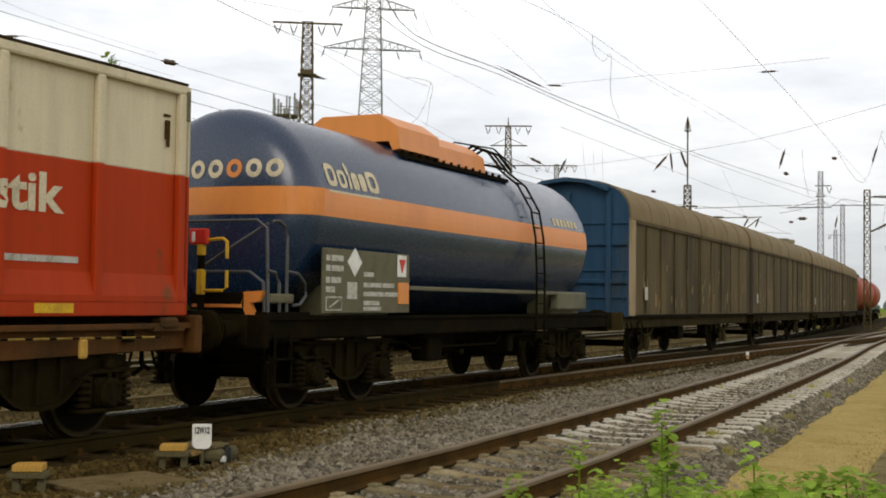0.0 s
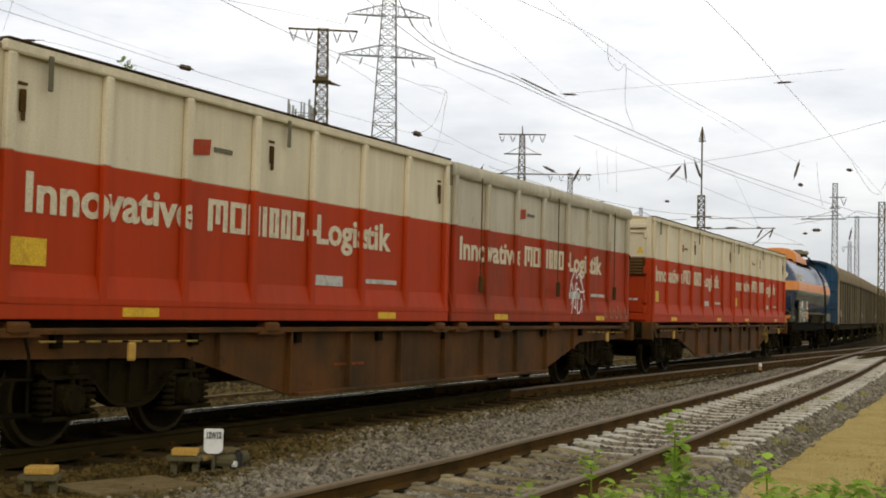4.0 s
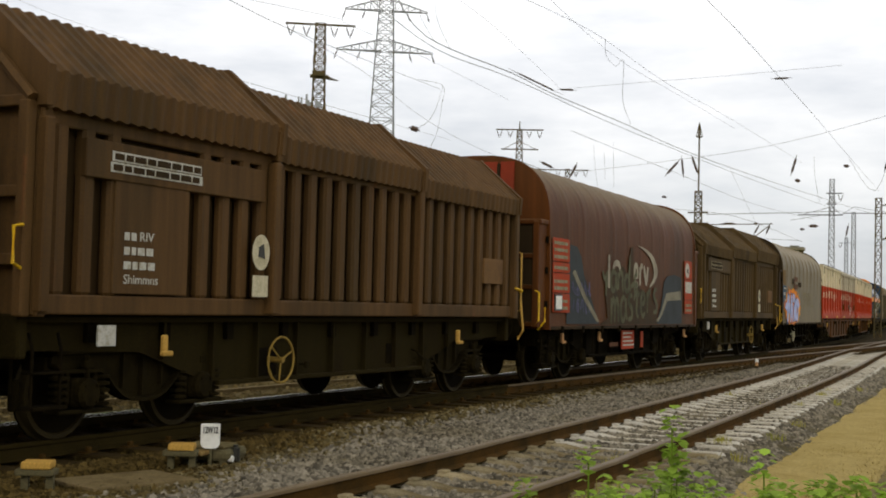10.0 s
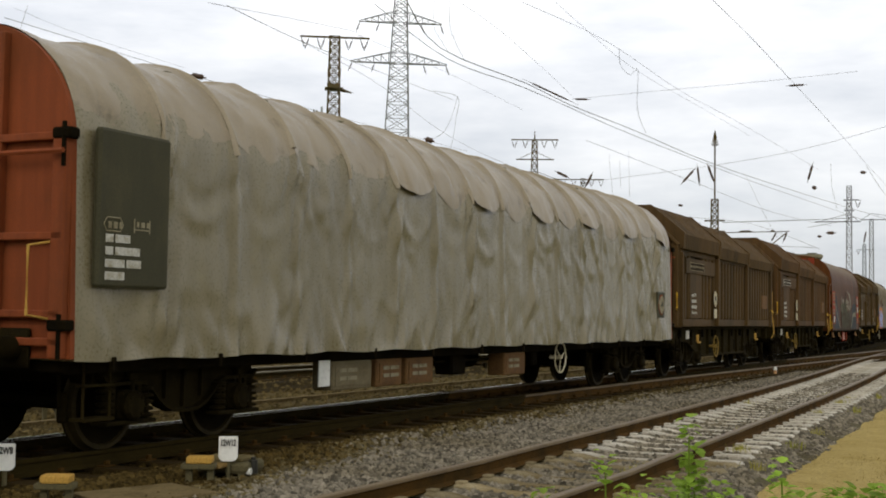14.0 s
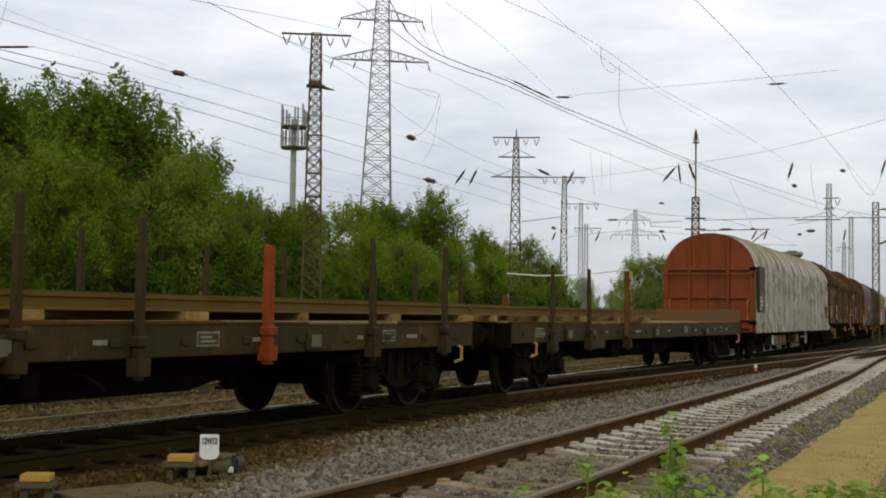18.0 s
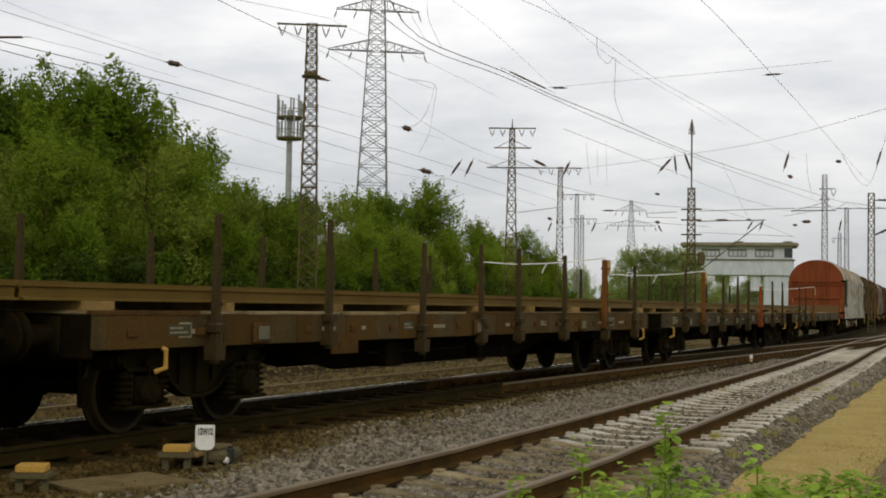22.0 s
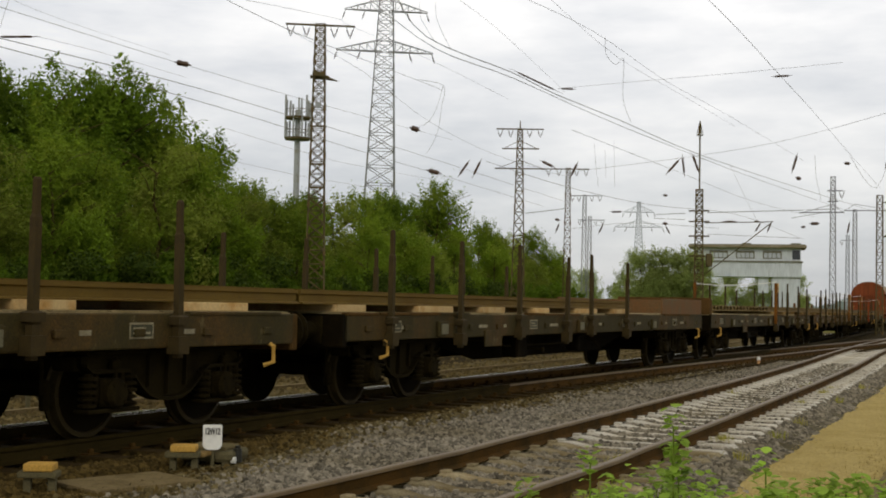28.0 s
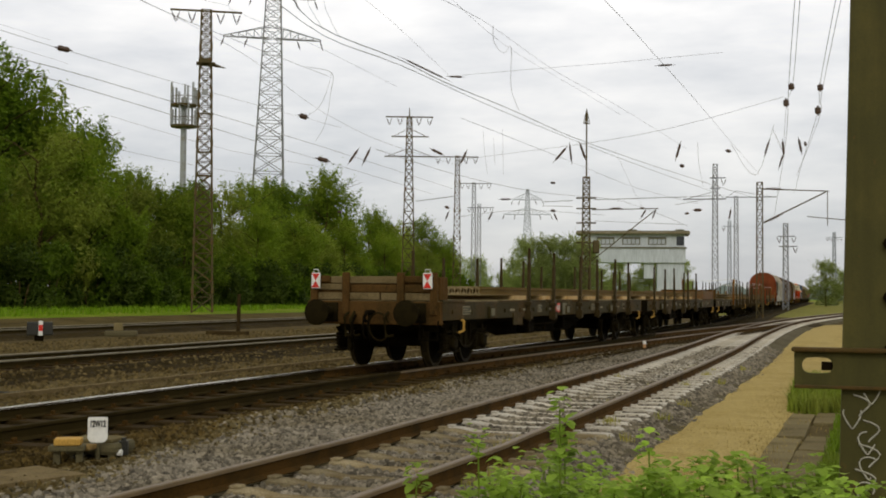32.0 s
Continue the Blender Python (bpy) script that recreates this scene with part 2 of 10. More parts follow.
M["galvanised"] = material("galvanised_steel", (0.34, 0.35, 0.35), 0.6, 0.5, (0.26, 0.26, 0.26), 0.4, 1.5, 30, 0.1)
M["wire"] = material("wire", (0.17, 0.17, 0.17), 0.6, 0.4, bump=0)
M["insulator"] = material("insulator", (0.06, 0.035, 0.025), 0.4, 0, bump=0)
M["green_paint"] = material("green_mast_paint", (0.062, 0.06, 0.032), 0.6, 0, (0.085, 0.078, 0.04), 0.5, 2.5, 60, 0.1, 0.5, 0.1, third=(0.14, 0.08, 0.04), third_amount=0.1)
M["white_paint"] = material("white_paint", (0.78, 0.78, 0.76), 0.5, 0, (0.6, 0.59, 0.56), 0.4, 6, 60, 0.05, 0, 0.06)
M["black"] = material("black_paint", (0.02, 0.02, 0.02), 0.5, bump=0)
M["yellow"] = material("yellow_paint", (0.62, 0.4, 0.04), 0.55, 0, (0.42, 0.26, 0.05), 0.4, 5, 60, 0.1)
M["ochre"] = material("ochre_cover", (0.45, 0.29, 0.11), 0.7, 0, (0.32, 0.2, 0.08), 0.4, 5, 60, 0.1)
M["ochre_dull"] = material("dull_ochre", (0.26, 0.185, 0.075), 0.75, 0, (0.15, 0.105, 0.045), 0.5, 6, 60, 0.1)
M["red_paint"] = material("red_paint", (0.55, 0.045, 0.03), 0.5, 0, (0.35, 0.04, 0.03), 0.4, 5, 60, 0.05)
M["red_dull"] = material("worn_red_marking", (0.19, 0.055, 0.03), 0.8, 0, (0.11, 0.045, 0.025), 0.5, 6, 60, 0.05)
M["grey_box"] = material("grey_box", (0.1, 0.092, 0.075), 0.8, 0, (0.1, 0.09, 0.075), 0.5, 5, 60, 0.2)
# rolling stock
M["railing_grey"] = material("worn_railing", (0.075, 0.078, 0.078), 0.55, 0.2, (0.045, 0.042, 0.036), 0.5, 4, 40, 0.05)
# running gear: grime set near black, with the wagons' underside shade in the colour
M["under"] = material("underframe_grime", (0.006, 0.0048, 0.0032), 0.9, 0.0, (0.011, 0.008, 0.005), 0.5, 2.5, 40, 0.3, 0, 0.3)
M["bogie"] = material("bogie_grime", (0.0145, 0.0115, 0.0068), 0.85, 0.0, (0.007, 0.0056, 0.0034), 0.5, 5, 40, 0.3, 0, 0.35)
# near-black ballast colour that stands for the train's shade
M["train_shade"] = material("oil_soaked_ballast", (0.009, 0.0075, 0.005), 0.95, 0, (0.015, 0.012, 0.0075), 0.5, 1.5, 26, 1.0, 0, 0.5)
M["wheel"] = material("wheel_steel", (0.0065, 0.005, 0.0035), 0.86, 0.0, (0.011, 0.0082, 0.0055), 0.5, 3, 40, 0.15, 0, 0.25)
M["tread"] = material("wheel_tread", (0.04, 0.032, 0.022), 0.6, 0.3, bump=0)
M["tank_blue"] = material("tank_blue_paint", (0.009, 0.023, 0.054), 0.24, 0, (0.014, 0.029, 0.06), 0.4, 0.5, 60, 0.03, 0.2, 0.06)
M["tank_blue"].node_tree.nodes["Principled BSDF"].inputs["Specular IOR Level"].default_value = 0.8
M["orange"] = material("orange_paint", (0.66, 0.27, 0.1), 0.45, 0, (0.56, 0.22, 0.09), 0.4, 0.8, 60, 0.04, 0.15, 0.06)
M["cover_blue"] = material("wagon_blue_paint", (0.026, 0.06, 0.105), 0.6, 0, (0.045, 0.06, 0.075), 0.5, 1.5, 50, 0.08, 0.6, 0.15)
M["cover_side"] = material("sliding_wall_grime", (0.11, 0.088, 0.063), 0.75, 0, (0.046, 0.038, 0.028), 0.65, 0.9, 50, 0.1, 0.9, 0.2, third=(0.2, 0.16, 0.11), third_amount=0.3)
M["frame_dusty"] = material("dusty_frame", (0.04, 0.033, 0.022), 0.85, 0, (0.02, 0.016, 0.011), 0.5, 2.0, 40, 0.2, 0.3, 0.3, third=(0.07, 0.05, 0.03), third_amount=0.2)
M["cover_roof"] = material("roof_grime", (0.185, 0.145, 0.108), 0.7, 0, (0.145, 0.113, 0.085), 0.5, 0.8, 50, 0.1, 0, 0.12)
M["con_red"] = material("container_red", (0.365, 0.055, 0.027), 0.62, 0, (0.31, 0.054, 0.029), 0.45, 0.6, 50, 0.06, 0.3, 0.08, third=(0.14, 0.06, 0.035), third_amount=0.16)
M["con_cream"] = material("container_cream", (0.66, 0.59, 0.455), 0.62, 0, (0.57, 0.5, 0.375), 0.45, 0.6, 50, 0.06, 0.35, 0.08, third=(0.36, 0.26, 0.16), third_amount=0.18)
M["con_red_dirty"] = material("scuffed_container_red", (0.3, 0.05, 0.028), 0.65, 0, (0.19, 0.048, 0.03), 0.6, 0.8, 50, 0.08, 0.5, 0.12, third=(0.07, 0.04, 0.028), third_amount=0.3)
M["con_cream_dirty"] = material("greyed_container_cream", (0.5, 0.455, 0.375), 0.65, 0, (0.4, 0.36, 0.29), 0.55, 0.8, 50, 0.08, 0.55, 0.12, third=(0.24, 0.18, 0.13), third_amount=0.25)
M["sheet_tan"] = material("dusty_top_sheet", (0.4, 0.32, 0.23), 0.8, 0, (0.3, 0.24, 0.17), 0.5, 1.5, 40, 0.1)
M["vent_brown"] = material("vent_slat_brown", (0.12, 0.075, 0.045), 0.75, 0, (0.08, 0.05, 0.03), 0.5, 3, 40, 0.1)
M["rust_frame"] = material("red_brown_frame", (0.095, 0.045, 0.021), 0.75, 0, (0.04, 0.026, 0.015), 0.6, 1.0, 50, 0.1, 0.4, 0.25, third=(0.02, 0.016, 0.01), third_amount=0.3)
M["hood_olive"] = material("olive_hood", (0.152, 0.123, 0.086), 0.5, 0, (0.118, 0.094, 0.062), 0.5, 0.6, 60, 0.05, 0.6, 0.1, third=(0.1, 0.08, 0.05), third_amount=0.25)
M["hood_brown"] = material("brown_hood", (0.084, 0.034, 0.016), 0.55, 0, (0.05, 0.0235, 0.012), 0.5, 0.8, 60, 0.08, 0.75, 0.12)
M["faded_red"] = material("faded_red_panel", (0.2, 0.042, 0.03), 0.7, 0, (0.15, 0.04, 0.03), 0.5, 1.5, 50, 0.08, 0.5, 0.12)


def dusted(m, colour, low, high, most):
    """Pale dust settled on what faces up, washed into runs at its lower edge."""
    t = m.node_tree
    b = t.nodes["Principled BSDF"]
    link = t.links.new
    tilt = t.nodes.new("ShaderNodeSeparateXYZ")
    link(t.nodes.new("ShaderNodeNewGeometry").outputs["Normal"], tilt.inputs[0])
    spread = t.nodes.new("ShaderNodeMapping")
    spread.inputs["Scale"].default_value = (0.5, 3.2, 0.45)
    link(t.nodes.new("ShaderNodeTexCoord").outputs["Object"], spread.inputs[0])
    runs = t.nodes.new("ShaderNodeTexNoise")
    runs.inputs["Scale"].default_value, runs.inputs["Detail"].default_value, runs.inputs["Roughness"].default_value = 1.6, 6, 0.7
    link(spread.outputs[0], runs.inputs["Vector"])
    wobble = t.nodes.new("ShaderNodeMath")
    wobble.operation = "MULTIPLY_ADD"
    link(runs.outputs["Fac"], wobble.inputs[0])
    wobble.inputs[1].default_value = 1.1
    link(tilt.outputs["Z"], wobble.inputs[2])
    amount = t.nodes.new("ShaderNodeMapRange")
    for k, v in (("From Min", low + 0.55), ("From Max", high + 0.55), ("To Min", 0.0), ("To Max", most)):
        amount.inputs[k].default_value = v
    link(wobble.outputs[0], amount.inputs["Value"])
    x = t.nodes.new("ShaderNodeMix")
    x.data_type = "RGBA"
    link(amount.outputs[0], x.inputs[0])
    link(b.inputs["Base Color"].links[0].from_socket, x.inputs[6])
    x.inputs[7].default_value = (*rich(colour), 1)
    link(x.outputs[2], b.inputs["Base Color"])


dusted(M["hood_brown"], (0.17, 0.13, 0.098), 0.2, 0.8, 0.75)
dusted(M["hood_olive"], (0.24, 0.2, 0.158), 0.15, 0.7, 0.7)
for name, gloss in (("hood_olive", 0.24), ("hood_brown", 0.1)):
    M[name].node_tree.nodes["Principled BSDF"].inputs["Specular IOR Level"].default_value = gloss
M["louvre"] = material("louvre_wagon_brown", (0.073, 0.05, 0.03), 0.75, 0, (0.046, 0.032, 0.0195), 0.5, 1.2, 50, 0.1, 0.9, 0.18)
M["louvre_brown"] = material("louvre_wagon_warm_brown", (0.08, 0.053, 0.0335), 0.7, 0, (0.05, 0.035, 0.022), 0.5, 1.2, 50, 0.1, 0.9, 0.18)
M["louvre_red"] = material("louvre_wagon_red_brown", (0.087, 0.052, 0.0315), 0.7, 0, (0.056, 0.0365, 0.023), 0.5, 1.2, 50, 0.1, 0.9, 0.18, third=(0.12, 0.058, 0.036), third_amount=0.2)
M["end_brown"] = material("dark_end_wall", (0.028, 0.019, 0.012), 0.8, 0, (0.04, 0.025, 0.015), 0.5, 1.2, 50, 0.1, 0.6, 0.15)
M["end_rust"] = material("rust_red_end_wall", (0.19, 0.06, 0.036), 0.7, 0, (0.125, 0.045, 0.028), 0.5, 1.2, 50, 0.08, 0.6, 0.12)
M["tarp"] = material("grey_tarpaulin", (0.206, 0.185, 0.155), 0.32, 0, (0.17, 0.152, 0.126), 0.5, 0.5, 30, 0.03, 0.4, 0.05, third=(0.23, 0.212, 0.172), third_amount=0.25, wrinkle=0.2)
# beige cloth; its tone paler than the walls is mostly painted skylight
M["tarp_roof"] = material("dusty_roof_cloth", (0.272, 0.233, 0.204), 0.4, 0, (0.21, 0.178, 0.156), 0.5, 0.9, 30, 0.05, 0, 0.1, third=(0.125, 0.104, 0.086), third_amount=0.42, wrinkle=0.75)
M["bow_strap"] = material("worn_bow_strap", (0.285, 0.248, 0.216), 0.5, 0, (0.228, 0.196, 0.17), 0.5, 2.0, 40, 0.08, 0, 0.12)
M["frame_brown"] = material("brown_frame_grime", (0.021, 0.017, 0.0095), 0.85, 0, (0.018, 0.0135, 0.0085), 0.5, 2.0, 40, 0.2, 0.3, 0.25)
M["flat_olive"] = material("olive_sill_grime", (0.07, 0.05, 0.029), 0.8, 0, (0.04, 0.031, 0.019), 0.5, 1.4, 40, 0.25, 0.35, 0.3, third=(0.13, 0.1, 0.07), third_amount=0.25)
M["patch_red"] = material("faded_repaint", (0.078, 0.05, 0.029), 0.85, 0, (0.06, 0.042, 0.025), 0.5, 1.4, 40, 0.15, 0.3, 0.2, each=0.25)
M["panel_dark"] = material("dark_data_panel", (0.05, 0.05, 0.046), 0.6, 0, (0.065, 0.062, 0.055), 0.5, 2, 60, 0.05, 0.4)
M["flat_side"] = material("flat_wagon_grime", (0.038, 0.032, 0.019), 0.8, 0, (0.068, 0.044, 0.024), 0.5, 1.3, 40, 0.25, 0.35, 0.35, third=(0.125, 0.105, 0.075), third_amount=0.26)
M["flat_rust"] = material("rusty_flat_wagon", (0.082, 0.05, 0.03), 0.85, 0, (0.045, 0.032, 0.02), 0.5, 1.8, 40, 0.2, 0.4, 0.3, third=(0.02, 0.016, 0.01), third_amount=0.35)
M["timber_old"] = material("grey_brown_timber", (0.26, 0.19, 0.115), 0.85, 0, (0.17, 0.115, 0.065), 0.5, 3, 30, 0.2, 0, 0.15, each=0.3)
M["deck"] = material("deck_planks", (0.25, 0.21, 0.16), 0.9, 0, (0.14, 0.115, 0.085), 0.5, 1.2, 30, 0.3, 0, 0.25)
M["timber"] = material("fresh_timber", (0.5, 0.38, 0.23), 0.8, 0, (0.38, 0.24, 0.12), 0.5, 3, 30, 0.2, 0, 0.15, each=0.15)
M["load_rail"] = material("rusty_load_rail", (0.128, 0.09, 0.038), 0.7, 0.2, (0.095, 0.06, 0.025), 0.5, 0.8, 40, 0.1, 0, 0.15)
M["stake"] = material("rusty_stake", (0.045, 0.034, 0.021), 0.8, 0.0, (0.028, 0.022, 0.015), 0.5, 3, 40, 0.15, 0, 0.2)
M["stake_red"] = material("red_stake", (0.22, 0.055, 0.026), 0.75, 0, (0.13, 0.045, 0.024), 0.5, 3, 40, 0.15, 0, 0.2)
M["plate_grey"] = material("grey_plate", (0.13, 0.125, 0.115), 0.6, 0, (0.09, 0.085, 0.075), 0.4, 3, 60, 0.05)
M["marking"] = material("worn_white_marking", (0.5, 0.49, 0.46), 0.7, 0, (0.3, 0.28, 0.25), 0.5, 12, 80, 0.05)
M["old_red_tank"] = material("red_tank_paint", (0.27, 0.075, 0.055), 0.6, 0, (0.18, 0.06, 0.048), 0.5, 1.2, 50, 0.05, 0.6, 0.12)
M["facade"] = material("pale_render", (0.55, 0.585, 0.6), 0.8, 0, (0.47, 0.5, 0.51), 0.5, 0.5, 20, 0.1, 0.7, 0.06)
M["facade_dark"] = material("dark_trim", (0.16, 0.16, 0.16), 0.7)
M["glass"] = material("window_glass", (0.03, 0.035, 0.04), 0.08, bump=0, fine=0.05)
M["far_roof"] = material("far_roof", (0.2, 0.17, 0.16), 0.9)
# steel paled in its colour for the haze over far masts and pylons
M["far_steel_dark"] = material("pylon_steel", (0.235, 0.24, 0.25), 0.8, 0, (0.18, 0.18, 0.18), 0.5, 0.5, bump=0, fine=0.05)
M["spray_pale"] = material("pale_spray", (0.4, 0.39, 0.36), 0.8, bump=0)
M["pane_light"] = material("lit_window_pane", (0.45, 0.48, 0.5), 0.15, 0, (0.3, 0.32, 0.34), 0.5, 0.4, bump=0, fine=0.05)
M["duct_wood"] = material("weathered_board", (0.16, 0.13, 0.1), 0.9, 0, (0.1, 0.08, 0.06), 0.5, 3, 40, 0.3)
M["marker_tan"] = material("tan_post", (0.5, 0.3, 0.18), 0.8)


# ---- mesh helpers ----
class Shape:
    """Gathers points and faces of one mesh."""

    def __init__(self):
        self.v, self.f = [], []

    def add(self, points, faces):
        n = len(self.v)
        self.v += [tuple(p) for p in points]
        self.f += [tuple(i + n for i in f) for f in faces]
        return self

    def box(self, x0, x1, y0, y1, z0, z1, chamfer=0.0, m=None):
        if chamfer:
            c = min(chamfer, (x1 - x0) * 0.3, (y1 - y0) * 0.3, (z1 - z0) * 0.3)
            ring = lambda d, z: [(x0 + d, y0 + c + d, z), (x0 + c + d, y0 + d, z), (x1 - c - d, y0 + d, z), (x1 - d, y0 + c + d, z), (x1 - d, y1 - c - d, z), (x1 - c - d, y1 - d, z), (x0 + c + d, y1 - d, z), (x0 + d, y1 - c - d, z)]
            p = ring(c * 0.5, z0) + ring(0, z0 + c) + ring(0, z1 - c) + ring(c * 0.5, z1)
            f = [tuple(range(7, -1, -1)), tuple(range(24, 32))]
            for k in range(3):
                f += [(8 * k + i, 8 * k + (i + 1) % 8, 8 * k + 8 + (i + 1) % 8, 8 * k + 8 + i) for i in range(8)]
        else:
            p = [(x, y, z) for z in (z0, z1) for x, y in ((x0, y0), (x1, y0), (x1, y1), (x0, y1))]
            f = [(3, 2, 1, 0), (4, 5, 6, 7), (0, 1, 5, 4), (1, 2, 6, 5), (2, 3, 7, 6), (3, 0, 4, 7)]
        if m:
            p = [m @ Vector(q) for q in p]
        return self.add(p, f)

    def rod(self, a, b, r, n=8, r2=None, caps=True):
        a, b = Vector(a), Vector(b)
        d = (b - a).normalized()
        u = d.cross(Vector((0, 0, 1)) if abs(d.z) < 0.9 else Vector((1, 0, 0))).normalized()
        w = d.cross(u)
        r2 = r if r2 is None else r2
        p = [a + r * (u * math.cos(k * math.tau / n) + w * math.sin(k * math.tau / n)) for k in range(n)]
        p += [b + r2 * (u * math.cos(k * math.tau / n) + w * math.sin(k * math.tau / n)) for k in range(n)]
        f = [(k, (k + 1) % n, n + (k + 1) % n, n + k) for k in range(n)]
        if caps:
            f += [tuple(range(n - 1, -1, -1)), tuple(range(n, 2 * n))]
        return self.add(p, f)

    def tube(self, path, r, n=6):
        """A bent rod through the points of path."""
        path = [Vector(p) for p in path]
        rings = []
        for i, p in enumerate(path):
            d = (path[min(i + 1, len(path) - 1)] - path[max(i - 1, 0)]).normalized()
            u = d.cross(Vector((0, 0, 1)) if abs(d.z) < 0.95 else Vector((1, 0, 0))).normalized()
            w = d.cross(u)
            rings.append([p + r * (u * math.cos(k * math.tau / n) + w * math.sin(k * math.tau / n)) for k in range(n)])
        pts = [q for ring in rings for q in ring]
        f = [(i * n + k, i * n + (k + 1) % n, i * n + n + (k + 1) % n, i * n + n + k) for i in range(len(path) - 1) for k in range(n)]
        f += [tuple(range(n - 1, -1, -1)), tuple(range(len(pts) - n, len(pts)))]
        return self.add(pts, f)

    def sweep(self, profile, y0, y1, steps=1, wave=None, caps=True):
        """A profile of (x, z) drawn along y; wave(i, y, x, z) may shift the points."""
        n = len(profile)
        pts = []
        for k in range(steps + 1):
            y = y0 + (y1 - y0) * k / steps
            for i, (x, z) in enumerate(profile):
                pts.append(wave(i, y, x, z) if wave else (x, y, z))
        f = [(k * n + i, k * n + (i + 1) % n, k * n + n + (i + 1) % n, k * n + n + i) for k in range(steps) for i in range(n)]
        if caps:
            f += [tuple(range(n - 1, -1, -1)), tuple(range(len(pts) - n, len(pts)))]
        return self.add(pts, [q[::-1] for q in f])

    def lathe(self, rings, n=24, axis="y", centre=(0, 0, 0)):
        """Rings of (distance along the axis, radius)."""
        pts = []
        for d, r in rings:
            for k in range(n):
                c, s = r * math.cos(k * math.tau / n), r * math.sin(k * math.tau / n)
                p = {"y": (c, d, s), "x": (d, c, s), "z": (c, s, d)}[axis]
                pts.append(tuple(q + o for q, o in zip(p, centre)))
        f = [(k * n + i, k * n + (i + 1) % n, k * n + n + (i + 1) % n, k * n + n + i) for k in range(len(rings) - 1) for i in range(n)]
        f += [tuple(range(n - 1, -1, -1)), tuple(range(len(pts) - n, len(pts)))]
        return self.add(pts, f)

    def plate(self, outline, x, thick=0.006):
        """A flat piece on a side wall that looks to +x; outline of (y, z), run anticlockwise or not."""
        n = len(outline)
        p = [(x, y, z) for y, z in outline] + [(x + thick, y, z) for y, z in outline]
        return self.add(p, [tuple(range(n)), tuple(range(2 * n - 1, n - 1, -1))] + [(i, (i + 1) % n, n + (i + 1) % n, n + i) for i in range(n)])

    def mesh(self, name, smooth=False):
        me = bpy.data.meshes.new(name)
        me.from_pydata(self.v, [], self.f)
        me.validate()
        bm = bmesh.new()
        bm.from_mesh(me)
        if len(self.f) < 60000:
            bmesh.ops.recalc_face_normals(bm, faces=bm.faces)
        bm.to_mesh(me)
        bm.free()
        if smooth:
            me.shade_smooth()
            me.set_sharp_from_angle(angle=radians(35))
        return me


def part(name, shape, mat, parent, label="", smooth=False, at=None):
    me = shape if isinstance(shape, bpy.types.Mesh) else shape.mesh(name, smooth)
    if not me.materials:
        me.materials.append(M[mat] if isinstance(mat, str) else mat)
    ob = new(name, me)
    ob.parent = parent
    if at is not None:
        ob.matrix_basis = at
    if label:
        tagged(ob, label)
    return ob


def thing(name, label, category, group="", kind="", at=None):
    ob = new(name)
    ob.empty_display_size = 0.3
    if at is not None:
        ob.matrix_basis = at
    return tagged(ob, label, category, group, kind)


def solid(name, shape, mat, label, category="", group="", kind="", smooth=False):
    ob = part(name, shape, mat, None, "", smooth)
    return tagged(ob, label, category, group, kind)


def letters(name, words, size, mat, parent, m, label="", wide=1.0, span=None, bold=0.0):
    """Writing as a thin mesh; it stands in the xy plane of m."""
    c = bpy.data.curves.new(name, "FONT")
    c.body, c.size, c.extrude, c.resolution_u, c.offset = words, size, 0.003, 3, bold
    tmp = bpy.data.objects.new(name, c)
    scene.collection.objects.link(tmp)
    me = bpy.data.meshes.new_from_object(tmp.evaluated_get(bpy.context.evaluated_depsgraph_get()))
    bpy.data.objects.remove(tmp)
    bpy.data.curves.remove(c)
    if span:
        wide = span / max(v.co.x for v in me.vertices)
    me.transform(Matrix.Diagonal((wide, 1, 1, 1)))
    me.materials.clear()
    return part(name, me, mat, parent, label, at=m)


def smoothed(points, step):
    """Points at even steps along a Catmull-Rom line through (x, y) points."""
    p = [np.array(q, float) for q in points]
    p = [2 * p[0] - p[1]] + p + [2 * p[-1] - p[-2]]
    out = []
    for i in range(1, len(p) - 2):
        for u in np.linspace(0, 1, 24, endpoint=False):
            a, b, c, d = p[i - 1 : i + 3]
            out.append(0.5 * (2 * b + (c - a) * u + (2 * a - 5 * b + 4 * c - d) * u**2 + (3 * b - a - 3 * c + d) * u**3))
    out = np.array(out + [p[-2]])
    d = np.r_[0, np.cumsum(np.hypot(*np.diff(out, axis=0).T))]
    s = np.arange(0, d[-1], step)
    return np.stack([np.interp(s, d, out[:, 0]), np.interp(s, d, out[:, 1])], 1)


def ribbon(line, profile):
    """A profile of (sideways, z) carried along a line on the ground; sideways is to the right of the way."""
    line = np.asarray(line)
    t = np.gradient(line, axis=0)
    t /= np.hypot(*t.T)[:, None]
    side = np.stack([t[:, 1], -t[:, 0]], 1)
    s = Shape()
    n = len(profile)
    s.v = [(*(line[i] + side[i] * o), z) for i in range(len(line)) for o, z in profile]
    s.f = [(i * n + k, i * n + k + 1, i * n + n + k + 1, i * n + n + k) for i in range(len(line) - 1) for k in range(n - 1)]
    return s

# ---- ground and tracks; z = 0 is the rail head of the train's track ----
HEADINGS = ((0, 0.0), (20, 0.82), (40, 1.94), (60, 3.1), (80, 4.6), (110, 4.7), (150, 4.2), (220, 4.0))
MAIN_X = -9.46
_g = np.arange(-320, 700, 0.25)
_h = np.radians(np.interp(_g, [a for a, b in HEADINGS], [b for a, b in HEADINGS]))
_x = np.r_[0, np.cumsum(-np.sin(_h[:-1]) * 0.25)]
